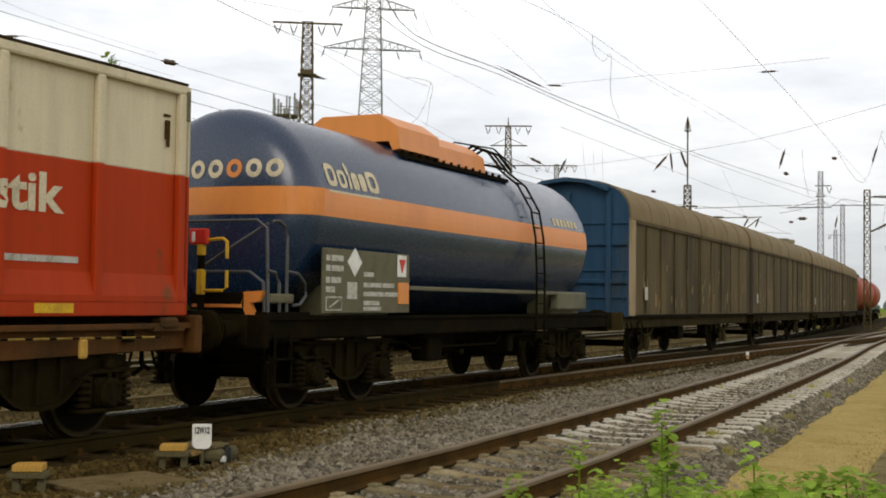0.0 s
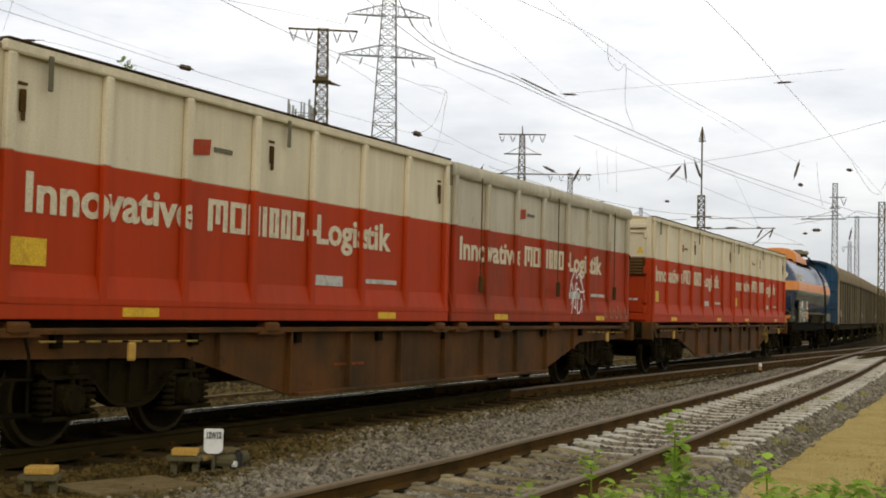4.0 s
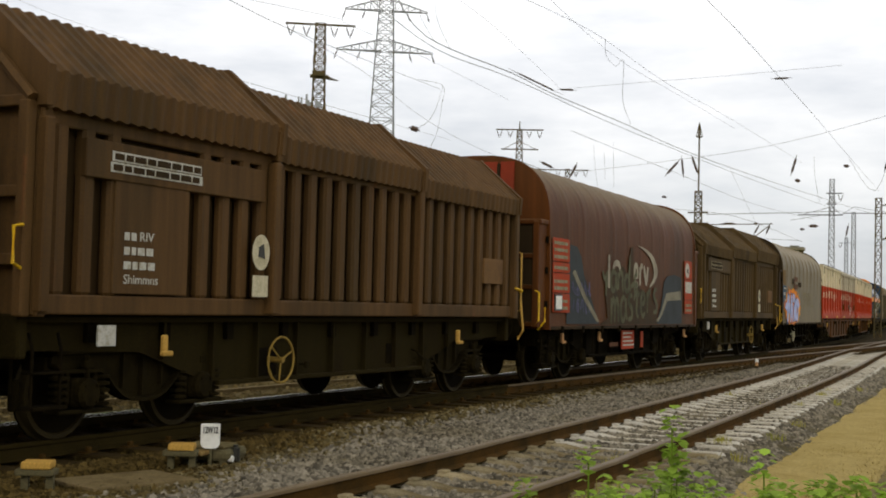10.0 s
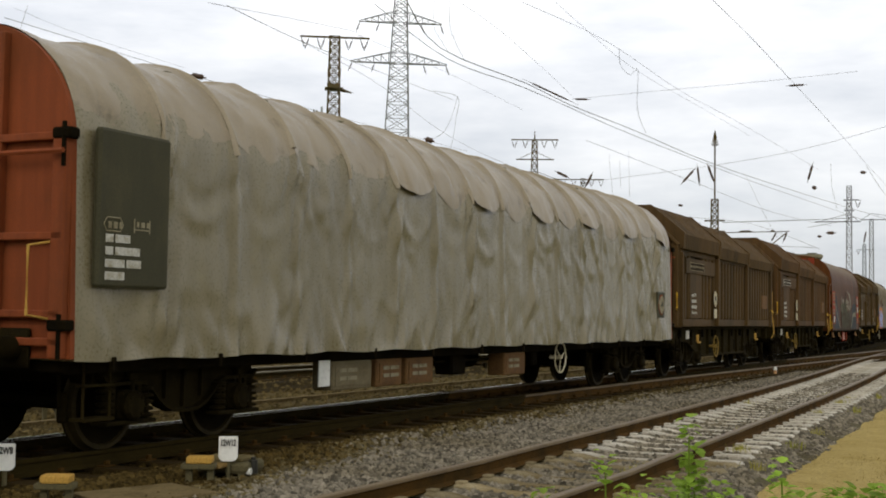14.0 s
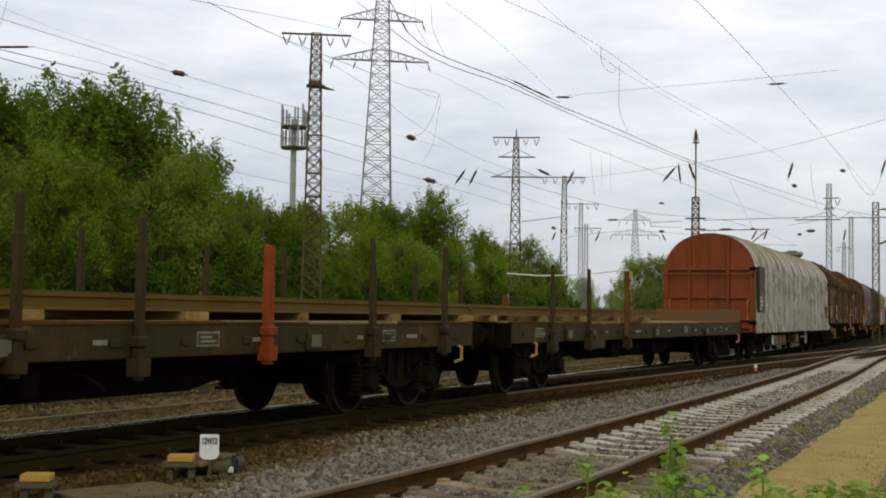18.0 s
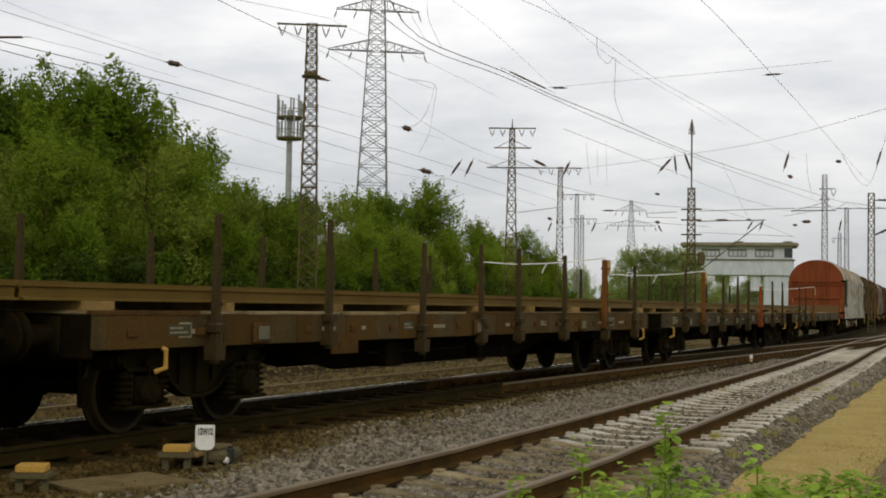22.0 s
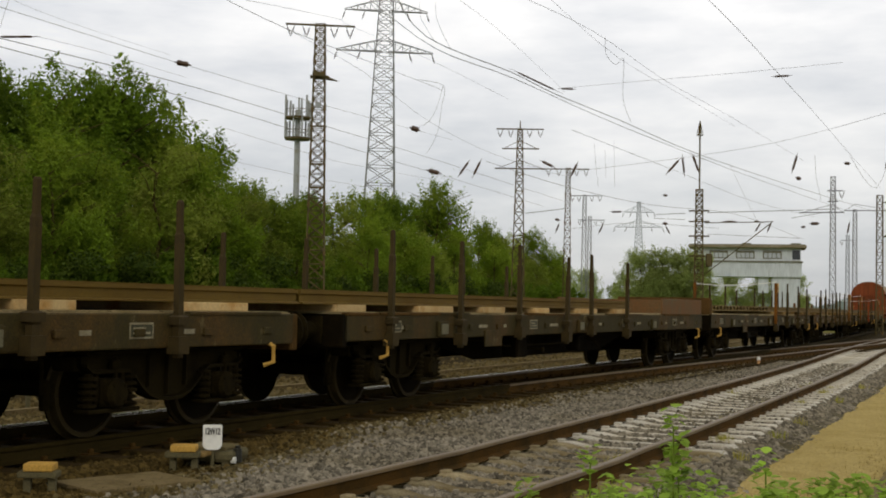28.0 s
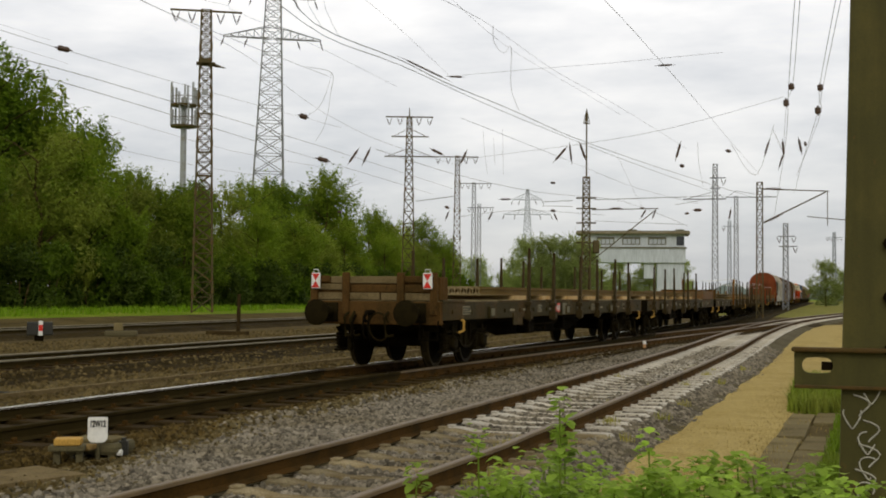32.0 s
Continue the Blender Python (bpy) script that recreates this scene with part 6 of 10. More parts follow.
def brown_wagon(middle):
    w = hood_wagon(middle, "hood_brown", "hood_brown", "hood wagon with a red-brown hood and silver spray paint", "brown")
    X = 1.49
    for x0, x1 in ((0.16, 0.44), (0.5, 0.77)):
        part("end_plate", Shape().box(x0, x1, -5.41, -5.37, 3.0, 4.02, 0.01), "faded_red", w, "faded red upright panel on the end")
    part("end_post", Shape().box(0.445, 0.495, -5.44, -5.37, 2.95, 3.98, 0.01), "end_brown", w)
    for y0, y1, blocks in ((-5.22, -4.32, ((2.24, 2.66), (2.04, 2.22), (1.67, 2.02), (1.31, 1.65))), (4.24, 4.97, ((2.19, 2.64), (1.68, 2.17), (1.33, 1.66)))):
        for k, (z0, z1) in enumerate(blocks):
            panel = part("data_panel", leaned(Shape().plate([(y0, z0), (y1, z0), (y1, z1), (y0, z1)], X)), "data_red", w, "red data panel with pale markings")
            if y0 > 0 and k == 0:
                part("sign_disc", leaned(Shape().plate([(y0 + 0.26 + 0.2 * math.cos(a), 2.4 + 0.19 * math.sin(a)) for a in np.linspace(0, math.tau, 18, endpoint=False)], X + 0.007)), "marking", panel)
                part("symbol", leaned(Shape().plate([(y0 + 0.2, 2.36), (y0 + 0.33, 2.33), (y0 + 0.3, 2.46), (y0 + 0.22, 2.43)], X + 0.014)), "black", panel)
            elif y0 > 0 and k == 1:
                part("document", leaned(Shape().plate([(y0 + 0.06, 1.84), (y1 - 0.06, 1.84), (y1 - 0.06, 2.12), (y0 + 0.06, 2.12)], X + 0.007)), "marking", panel)
            else:
                for j in range(max(1, int((z1 - z0) / 0.13))):
                    part("marking", leaned(bars(Shape(), X + 0.006, y0 + 0.06, z0 + 0.05 + j * 0.125, (0.12 * (y1 - y0), 0.42 * (y1 - y0), 0.2 * (y1 - y0)), 0.06, 0.03)), "marking_dull", panel)
    part("document_frame", Shape().box(X + 0.005, X + 0.03, -5.16, -4.78, 1.34, 1.64), "black", w)
    part("document", Shape().plate([(-5.12, 1.37), (-4.82, 1.37), (-4.82, 1.61), (-5.12, 1.61)], X + 0.031), "white_paint", w)
    part("red_plate", Shape().box(1.34, 1.36, -0.55, 0.35, 0.55, 0.95), "data_red", w, "red data plate under the sill")
    for k, wd in enumerate((0.45, 0.38, 0.5, 0.55)):
        part("marking", bars(Shape(), 1.361, -0.46, 0.87 - 0.085 * k, (wd * 0.4, wd), 0.035), "marking", w)
    part("red_plate", Shape().box(1.34, 1.36, 0.9, 1.08, 0.56, 0.92), "data_red", w, "narrow red data plate under the sill")
    part("red_plate", Shape().box(1.34, 1.355, -1.35, -0.8, 0.62, 0.7), "badge_red", w)
    # swoosh and the pale letters of a worn sign
    tip = [(0.17, 2.79), (0.55, 2.78), (0.9, 2.74), (1.25, 2.67), (1.52, 2.57), (1.72, 2.43), (1.8, 2.3), (1.74, 2.17), (1.58, 2.05), (1.36, 1.96), (1.12, 1.9)]
    back = [(1.14, 1.95), (1.32, 2.03), (1.45, 2.13), (1.5, 2.25), (1.42, 2.4), (1.22, 2.55), (0.9, 2.66), (0.55, 2.74)]
    X = 1.482
    part("swoosh", leaned(Shape().plate(tip + back, X - 0.004)), "spray_silver", w, "pale curved stripe")
    for path in ([(-1.86, 2.5), (-1.87, 2.1), (-1.89, 1.8)], [(-1.6, 2.22), (-1.45, 2.34), (-1.2, 2.33), (-1.1, 2.2)], [(-0.05, 2.12), (0.16, 2.14), (0.14, 2.32), (-0.02, 2.34), (-0.06, 2.1), (0.04, 1.92), (0.2, 1.95)], [(0.36, 1.93), (0.36, 2.15), (0.37, 2.36)], [(0.37, 2.2), (0.44, 2.34), (0.58, 2.36)], [(0.66, 2.37), (0.76, 2.15), (0.84, 1.94)], [(0.84, 1.94), (0.93, 2.15), (1.0, 2.38)]):
        part("letter_stroke", leaned(brush(path, 0.13, X + 0.0012, None, 0.15)), "spray_silver", w)
    # darkened ground under the sprayed pieces
    haze = part("spray_haze", leaned(Shape().plate([(-4.45, 1.1), (-2.5, 1.1), (-2.8, 1.38), (-3.1, 1.68), (-3.45, 2.05), (-3.6, 2.38), (-3.85, 2.56), (-4.3, 2.58), (-4.42, 2.3)], X - 0.006)), "spray_blue", w, "dull blue-black sprayed ground")
    part("sprayed_ground", leaned(Shape().plate([(1.7, 1.08), (4.0, 1.08), (4.02, 1.7), (3.95, 2.2), (3.3, 2.26), (2.65, 2.2), (2.35, 2.05), (2.25, 1.75), (2.0, 1.4)], X - 0.006)), "spray_blue", haze)
    part("sprayed_ground", leaned(Shape().plate([(-2.5, 1.08), (1.75, 1.08), (1.7, 1.4), (1.2, 1.72), (0.4, 1.86), (-0.1, 2.05), (-0.15, 2.75), (-0.35, 2.72), (-0.5, 2.1), (-0.9, 2.3), (-1.7, 2.22), (-2.2, 2.1), (-2.1, 1.7), (-1.95, 1.2)], X - 0.0055)), "spray_umber", haze)
    part("pale_shape", leaned(Shape().plate([(-4.12, 2.06), (-3.98, 2.12), (-3.3, 1.62), (-2.5, 1.14), (-2.66, 1.13), (-3.4, 1.52)], X - 0.003)), "spray_silver_dim", haze)
    part("pale_shape", leaned(Shape().plate([(1.67, 1.14), (1.86, 1.14), (2.2, 1.3), (2.62, 1.62), (3.93, 1.66), (3.91, 1.88), (2.55, 1.8), (2.3, 1.55), (2.0, 1.3)], X - 0.003)), "spray_silver_dim", haze)
    # two rows of tall brushed letters that run into one another
    LETTER = {
        "y": [[(0.0, 0.95), (0.02, 0.7), (0.3, 0.6), (0.42, 0.9)], [(0.42, 0.98), (0.36, 0.5), (0.3, 0.0), (0.25, -0.25)]],
        "a": [[(0.62, 0.85), (0.35, 0.98), (0.08, 0.7), (0.1, 0.2), (0.4, 0.05), (0.62, 0.4)], [(0.66, 0.95), (0.64, 0.4), (0.82, 0.02)]],
        "n": [[(0.08, 0.95), (0.1, 0.4), (0.08, 0.0)], [(0.1, 0.6), (0.35, 0.98), (0.6, 0.8), (0.6, 0.3), (0.74, 0.0)]],
        "d": [[(0.6, 0.75), (0.3, 0.85), (0.08, 0.5), (0.2, 0.1), (0.5, 0.1), (0.62, 0.5)], [(0.75, 1.9), (0.66, 1.2), (0.62, 0.5), (0.78, 0.0)]],
        "f": [[(0.85, 0.95), (0.6, 0.9), (0.5, 0.5), (0.52, -0.1), (0.4, -0.4)], [(0.05, 0.3), (0.4, 0.42), (0.95, 0.36)]],
        "m": [[(0.06, 1.0), (0.1, 0.4), (0.05, 0.0)], [(0.1, 0.6), (0.28, 0.98), (0.45, 0.7), (0.44, 0.0)], [(0.45, 0.6), (0.66, 0.98), (0.82, 0.7), (0.86, 0.0)]],
        "s": [[(0.6, 0.98), (0.3, 0.98), (0.2, 0.7), (0.55, 0.45), (0.55, 0.1), (0.1, 0.0)]],
        "t": [[(0.35, 1.5), (0.38, 0.8), (0.36, 0.2), (0.6, 0.0)], [(0.05, 0.95), (0.35, 1.0), (0.7, 0.98)]],
        "e": [[(0.1, 0.5), (0.55, 0.6), (0.5, 0.95), (0.2, 0.9), (0.08, 0.4), (0.3, 0.0), (0.65, 0.15)]],
        "r": [[(0.08, 0.98), (0.12, 0.5), (0.1, 0.0)], [(0.12, 0.6), (0.3, 0.95), (0.6, 0.95)]],
    }
    k = 0
    for word, y, z, step, tall in (("yandf", -2.25, 1.76, 0.47, 0.42), ("masters", -1.78, 1.1, 0.49, 0.52)):
        for n, ch in enumerate(word):
            for path in LETTER[ch]:
                stroke = [(y + 0.62 * a * step / 0.49, z + 0.04 * n * (word[0] == "m") + b * tall) for a, b in path]
                part("letter_stroke", leaned(brush(stroke, 0.125, X + 0.0025 + 0.0003 * k, None, 0.35)), "spray_grey_green", haze)
                k += 1
            y += step * (1.35 if ch == "m" else 1.0)
    # thin violet scribble further back
    rnd = random.Random(9)
    for row in range(2):
        for n in range(5):
            y, z = -4.1 + 0.22 * n, 1.68 - 0.36 * row
            path = [(y + rnd.uniform(-0.03, 0.2), z + rnd.uniform(-0.06, 0.26)) for j in range(5)]
            part("scribble", leaned(brush(path, 0.03, X + 0.0004 * n, None, 0.2)), "spray_violet", haze)
    return w


M["spray_silver_dim"] = material("dim_silver_spray", (0.21, 0.2, 0.19), 0.6, 0, (0.12, 0.11, 0.11), 0.5, 2.0, 40, 0.0)
M["spray_grey_green"] = material("grey_green_spray", (0.1, 0.103, 0.092), 0.7, 0, (0.045, 0.047, 0.042), 0.5, 2.2, 40, 0.0)
M["spray_umber"] = material("umber_overspray", (0.048, 0.03, 0.02), 0.7, 0, (0.034, 0.026, 0.02), 0.5, 2.5, 40, 0.0)
M["spray_violet"] = material("violet_spray", (0.1, 0.095, 0.17), 0.7, 0, (0.06, 0.06, 0.1), 0.5, 4.0, 40, 0.0)


def louvre_wagon(middle, label, marks, turned=False, paint="louvre"):
    """An opening-roof wagon: side walls of upright slats, a hipped corrugated roof in three lengths."""
    w = wagon("louvre_wagon", label, middle, 7.2)
    half = 5.55
    add_frame(w, 5.5, "frame_brown", 0.45, 0.84, 1.2)
    add_ends(w, 5.56)
    add_bogie(w, -3.6)
    add_bogie(w, 3.6)
    add_gear(w, 0.2)
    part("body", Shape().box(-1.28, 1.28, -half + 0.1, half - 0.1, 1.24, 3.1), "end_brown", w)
    for q in (-1, 1):
        lo, hi = sorted((q * 1.28, q * 1.4))
        part("bottom_rail", Shape().box(lo, hi, -half, half, 1.22, 1.4, 0.015), paint, w)
        part("top_rail", Shape().box(lo, hi, -half, half, 2.92, 3.06, 0.015), paint, w)
        lo, hi = sorted((q * 1.34, q * 1.46))
        for y in (-half + 0.03, half - 0.15):
            part("wall_post", Shape().box(lo, hi, y, y + 0.12, 1.2, 3.2, 0.015), paint, w)
        n = 30
        for k, y in enumerate(np.linspace(-half + 0.35, half - 0.35, n)):
            if marks and q > 0 and 3 <= k <= 5:
                continue
            lo, hi = sorted((q * 1.28, q * 1.4))
            part("slat", Shape().box(lo, hi, y - 0.09, y + 0.09, 1.4, 2.98, 0.03), paint, w)
    panel = part("blank_panel", Shape().box(1.28, 1.42, -half + 1.05, -half + 2.2, 1.42, 2.55, 0.01), paint, w)
    name_panel = part("name_panel", Shape().box(1.28, 1.435, -half + 0.62, -half + 3.55, 2.5, 2.86, 0.01), paint, w)
    part("blank_panel", Shape().box(1.28, 1.43, 4.2, 4.95, 1.75, 2.15, 0.01), "louvre_pale", w)
    for j in range(2):
        part("table_line", bars(Shape(), 1.4365, -half + 0.95 + 0.02 * j, 2.575 + 0.105 * j, (1.42 - 0.04 * j,), 0.095), "marking" if paint == "louvre_red" else "marking_dull", name_panel)
        yc = -half + 0.98 + 0.02 * j
        for wd in (0.13, 0.1, 0.16, 0.12, 0.2, 0.14, 0.16, 0.11):
            part("table_cell", bars(Shape(), 1.444, yc, 2.592 + 0.105 * j, (wd,), 0.06), "end_brown", name_panel)
            yc += wd + 0.03
    for j, ws in ((1, (0.1, 0.07, 0.1, 0.1)), (2, (0.08, 0.06, 0.1, 0.1)), (3, (0.07, 0.07))):
        part("marking", bars(Shape(), 1.421, -half + 1.2, 1.52 + j * 0.14, ws, 0.075), "marking", panel)
    stand = Matrix.Rotation(math.radians(90), 4, "Z") @ Matrix.Rotation(math.radians(90), 4, "X")
    letters("lettering", "Shimmns", 0.13, "marking", panel, Matrix.Translation((1.421, -half + 1.2, 1.52)) @ stand, span=0.52)
    letters("lettering", "RIV", 0.13, "marking", panel, Matrix.Translation((1.421, -half + 1.42, 1.94)) @ stand, span=0.22)
    disc = Shape()
    y, z = (2.35 if turned else -2.1), 1.93
    disc.plate([(y + 0.17 * math.cos(a), z + 0.2 * math.sin(a)) for a in np.linspace(0, math.tau, 20, endpoint=False)], 1.47)
    disc.plate([(y - 0.15, z - 0.5), (y + 0.15, z - 0.5), (y + 0.15, z - 0.26), (y - 0.15, z - 0.26)], 1.47)
    part("round_sign", disc, "sign_cream", w, "cream round sign with dark symbol")
    part("sign_symbol", Shape().plate([(y - 0.06, z - 0.05), (y + 0.07, z - 0.07), (y + 0.04, z + 0.1), (y - 0.05, z + 0.06)], 1.478), "black", w)
    # roof in three lengths that slide over one another
    third = (2 * half) / 3
    for k in range(3):
        a, b = -half + third * k, -half + third * (k + 1)
        step = k if turned else 2 - k
        up, out = 0.11 * step, 0.02 * step
        a, b = (a - 0.1, b) if turned and k else (a, b + 0.1) if not turned and k < 2 else (a, b)
        prof = [(1.45 + out, 2.93 + up * 0.6), (1.47 + out, 3.16 + up), (0.72, 3.83 + up), (-0.72, 3.83 + up), (-1.47 - out, 3.16 + up), (-1.45 - out, 2.93 + up * 0.6)]
        steps = int((b - a) / 0.042)

        def wave(i, y, x, z, a=a):
            d = (0.0, 0.021, 0.021, 0.0)[int(round((y - a) / 0.042)) % 4]
            return (x + math.copysign(d * 0.7, x), y, z + (d if i not in (0, 5) else -d))

        roof = part("roof_section", Shape().sweep(prof, a, b, steps, wave), paint, w)
        for yy in (a - 0.01, b - 0.07):
            part("roof_edge", Shape().sweep([(x * 1.025, z + (0.045 if z > 3.1 else 0)) for x, z in prof], yy, yy + 0.08), paint, roof)
        for yy in (a + 0.02, b - 0.14):
            part("section_post", Shape().box(1.38, 1.47 + out, yy, yy + 0.12, 1.24, 2.97, 0.015), paint, roof)
    for q in (-1, 1):
        y0, y1 = sorted((q * half, q * (half - 0.08)))
        prof = [(1.42, 1.22), (1.42, 3.12), (0.68, 3.78), (-0.68, 3.78), (-1.42, 3.12), (-1.42, 1.22)]
        end = part("end_wall", Shape().sweep(prof, y0, y1), paint, w)
        for x in (-1.36, -0.5, 0.5, 1.36):
            part("end_post", Shape().box(x - 0.06, x + 0.06, min(q * half, q * (half + 0.12)), max(q * half, q * (half + 0.12)), 1.2, 3.1, 0.015), paint, end)
        yg = q * (half + 0.07)
        for sx in (-1, 1):
            part("gable_rafter", Shape().rod((sx * 1.42, yg, 3.12), (sx * 0.68, yg, 3.84), 0.055, 6), paint, end)
        part("gable_rail", Shape().rod((-0.72, yg, 3.84), (0.72, yg, 3.84), 0.055, 6), paint, end)
        for z in (1.7, 2.3, 3.1):
            part("end_rail", Shape().box(-1.4, 1.4, min(q * half, q * (half + 0.1)), max(q * half, q * (half + 0.1)), z - 0.05, z + 0.05, 0.01), paint, end)
    part("yellow_handle", grip([(1.4, -half - 0.12, 1.62), (1.44, -half - 0.25, 1.66), (1.44, -half - 0.25, 1.98), (1.4, -half - 0.1, 2.0)], 0.018), "yellow", w, "yellow grab handle")
    part("yellow_handle", grip([(1.42, half + 0.12, 0.85), (1.5, half + 0.15, 1.0), (1.46, half + 0.12, 1.5)], 0.02), "ochre", w, "ochre lever")
    part("yellow_handle", grip([(1.46, half + 0.1, 1.62), (1.48, half + 0.12, 1.66), (1.48, half - 0.15, 1.7)], 0.022), "yellow", w, "yellow lever")
    part("grab_rail", grip([(1.36, half + 0.1, 1.3), (1.42, half + 0.22, 1.34), (1.42, half + 0.22, 2.3), (1.36, half + 0.1, 2.34)], 0.018), "ochre", w)
    part("white_plate", Shape().box(1.34, 1.36, -half + 0.95, -half + 1.2, 0.92, 1.12), "marking", w)
    for y in (-half + 1.9, half - 2.2):
        part("lashing_hook", Shape().box(1.36, 1.42, y - 0.035, y + 0.035, 0.84, 1.02, 0.015).box(1.4, 1.46, y - 0.09, y + 0.07, 0.81, 0.86, 0.012), "ochre", w, "ochre hook")
    add_handwheel(w, 1.87 if turned else -1.39, 0.7, "ochre_dull", 1.32)
    add_steps(w, -5.2)
    return w


M["louvre_pale"] = material("faded_panel_brown", (0.14, 0.085, 0.055), 0.75, 0, (0.1, 0.06, 0.045), 0.5, 3)
M["marking_dull"] = material("dull_grey_marking", (0.26, 0.24, 0.21), 0.8, 0, (0.16, 0.14, 0.12), 0.5, 8, 80, 0)
M["sign_cream"] = material("cream_sign", (0.55, 0.5, 0.38), 0.6, 0, (0.42, 0.38, 0.28), 0.5, 8, 60, 0)


def tarp_wagon(middle):
    w = wagon("tarpaulin_wagon", "long wagon under a creased grey tarpaulin with rust-red ends", middle, 14.86)
    half = 9.52
    add_frame(w, 9.42, "under", 0.0, 0.8, 1.1)
    add_ends(w, 9.6)
    add_bogie(w, -7.43)
    add_bogie(w, 7.43)
    add_gear(w, 0.8)
    nb = 16
    prof = arch(1.5, 0.93, 2.9, 4.1, 22, 0.05, 0.96)
    # more points down the walls for the creases
    wall = [(1.5 - 0.05 * k / 22, 0.93 + (2.9 - 0.93) * k / 22) for k in range(22)]
    prof = wall + prof[1:-1] + [(-x, z) for x, z in wall[::-1]]

    def ridged(a, b, c):
        return max(0.0, 1 - 4.5 * abs(noise.noise(Vector((a, b, c)))))

    def wave(i, y, x, z):
        k = (y + half) / (2 * half) * nb
        u = k % 1.0
        near = min(u, 1 - u)
        sag = math.sin(u * math.pi)
        side_no = 5 if x > 0 else 0
        # long soft drapes that run down the wall and lean a little
        crease = noise.noise(Vector((y * 1.15 + z * 0.25, z * 0.3, side_no))) * 0.045 + noise.noise(Vector((y * 2.9 - z * 0.5, z * 0.45, side_no + 3))) * 0.018
        # crumpled cloth along each bow, slack between
        rumple = math.exp(-((near * 4.2) ** 2))
        zig = math.sin(z * 8.5 + 5 * noise.noise(Vector((y * 0.8, z * 0.6, 9))) + (1 if u > 0.5 else -1) * near * 22)
        fold = 0.05 * rumple * zig * (0.35 + abs(noise.noise(Vector((y * 0.7, z * 0.9, 2)))) * 2.2)
        slant = 0.06 * ridged(y * 1.5 + z * 0.9, z * 0.4, 11 + side_no) * max(0.0, noise.noise(Vector((y * 0.45, z * 0.6, 1))) + 0.25)
        slant += 0.05 * ridged(y * 1.7 - z * 1.1, z * 0.4, 17 + side_no) * max(0.0, noise.noise(Vector((y * 0.4, z * 0.6, 7))) + 0.2)
        low_edge, high_edge = math.exp(-(((z - 0.93) / 0.5) ** 2)), math.exp(-(((z - 2.95) / 0.45) ** 2))
        calm = 0.22 + 0.78 * min(1.0, 0.7 * rumple + low_edge + high_edge)
        slant, crease, fold = 1.1 * slant * calm, crease * (0.65 + 0.35 * calm), fold * (0.5 + 0.5 * max(low_edge, high_edge)) * (1.0 if round(k) % 2 else 0.45)
        # swags that hang below the roof cloth in every second bay
        reach = z - 2.82 + (0.3 + 0.1 * (int(k) % 3)) * sag
        fold += 0.026 * math.exp(-((reach / 0.26) ** 2)) * math.sin(reach * 15) * sag * (1.0 if int(k) % 2 else 0.4)
        # gathered tighter towards the leading end
        tight = min(1.0, max(0.0, (y - half + 3.4) / 2.6))
        soft_fold = max(0.0, 1 - 2.4 * abs(noise.noise(Vector((y * 1.3 - z * 0.45, z * 0.3, 27))))) ** 2
        slant += tight * (0.06 * soft_fold + 0.035 * noise.noise(Vector((y * 1.7 + z * 0.8, z * 0.5, 29)))) * (1 - math.exp(-(((y - half + 1.06) / 0.45) ** 2) - ((z - 1.7) / 0.5) ** 2))
        bow = 0.042 * math.exp(-((near * 16) ** 2)) - 0.018 * sag
        still = min(1.0, (half - abs(y)) / 0.35)
        crease, fold, slant, bow = crease * still, fold * still, slant * still, bow * still
        if z > 2.9:
            t = min((z - 2.9) / 1.1, 1)
            lift = bow * 0.8 - 0.02 * sag * t * still + (crease + slant * 0.6) * 0.7 * t
            return (x + math.copysign((crease + fold * (1 - t) + bow + slant) * (1 - 0.6 * t), x), y, z + lift * max(t, 0.25))
        low = (z - 0.93) / 1.97
        # the hem puckers between its straps
        pucker = (1 - low) ** 3 * (0.06 * ridged(y * 2.2, z * 1.4, 21) + 0.025 * math.sin(y * 8.5 + 3 * noise.noise(Vector((y, 0, 0)))))
        bow *= 0.5 + 0.5 * low
        return (x + math.copysign(crease + fold + bow + slant + pucker * 0.7 * still, x), y, z - 0.012 * math.sin(k * math.tau * 0.75) * (1 - low) ** 3)

    part("tarpaulin", Shape().sweep(prof, -half, half, 420, wave), "tarp", w, smooth=True)
    # the roof cloth, paler from skylight put into its colour, hangs over the walls in a scallop at every bay, slack in
    # every second one
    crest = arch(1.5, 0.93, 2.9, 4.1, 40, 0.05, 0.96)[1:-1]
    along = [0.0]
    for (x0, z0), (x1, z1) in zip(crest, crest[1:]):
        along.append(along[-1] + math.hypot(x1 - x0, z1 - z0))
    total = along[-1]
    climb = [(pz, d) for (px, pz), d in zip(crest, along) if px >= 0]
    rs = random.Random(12)
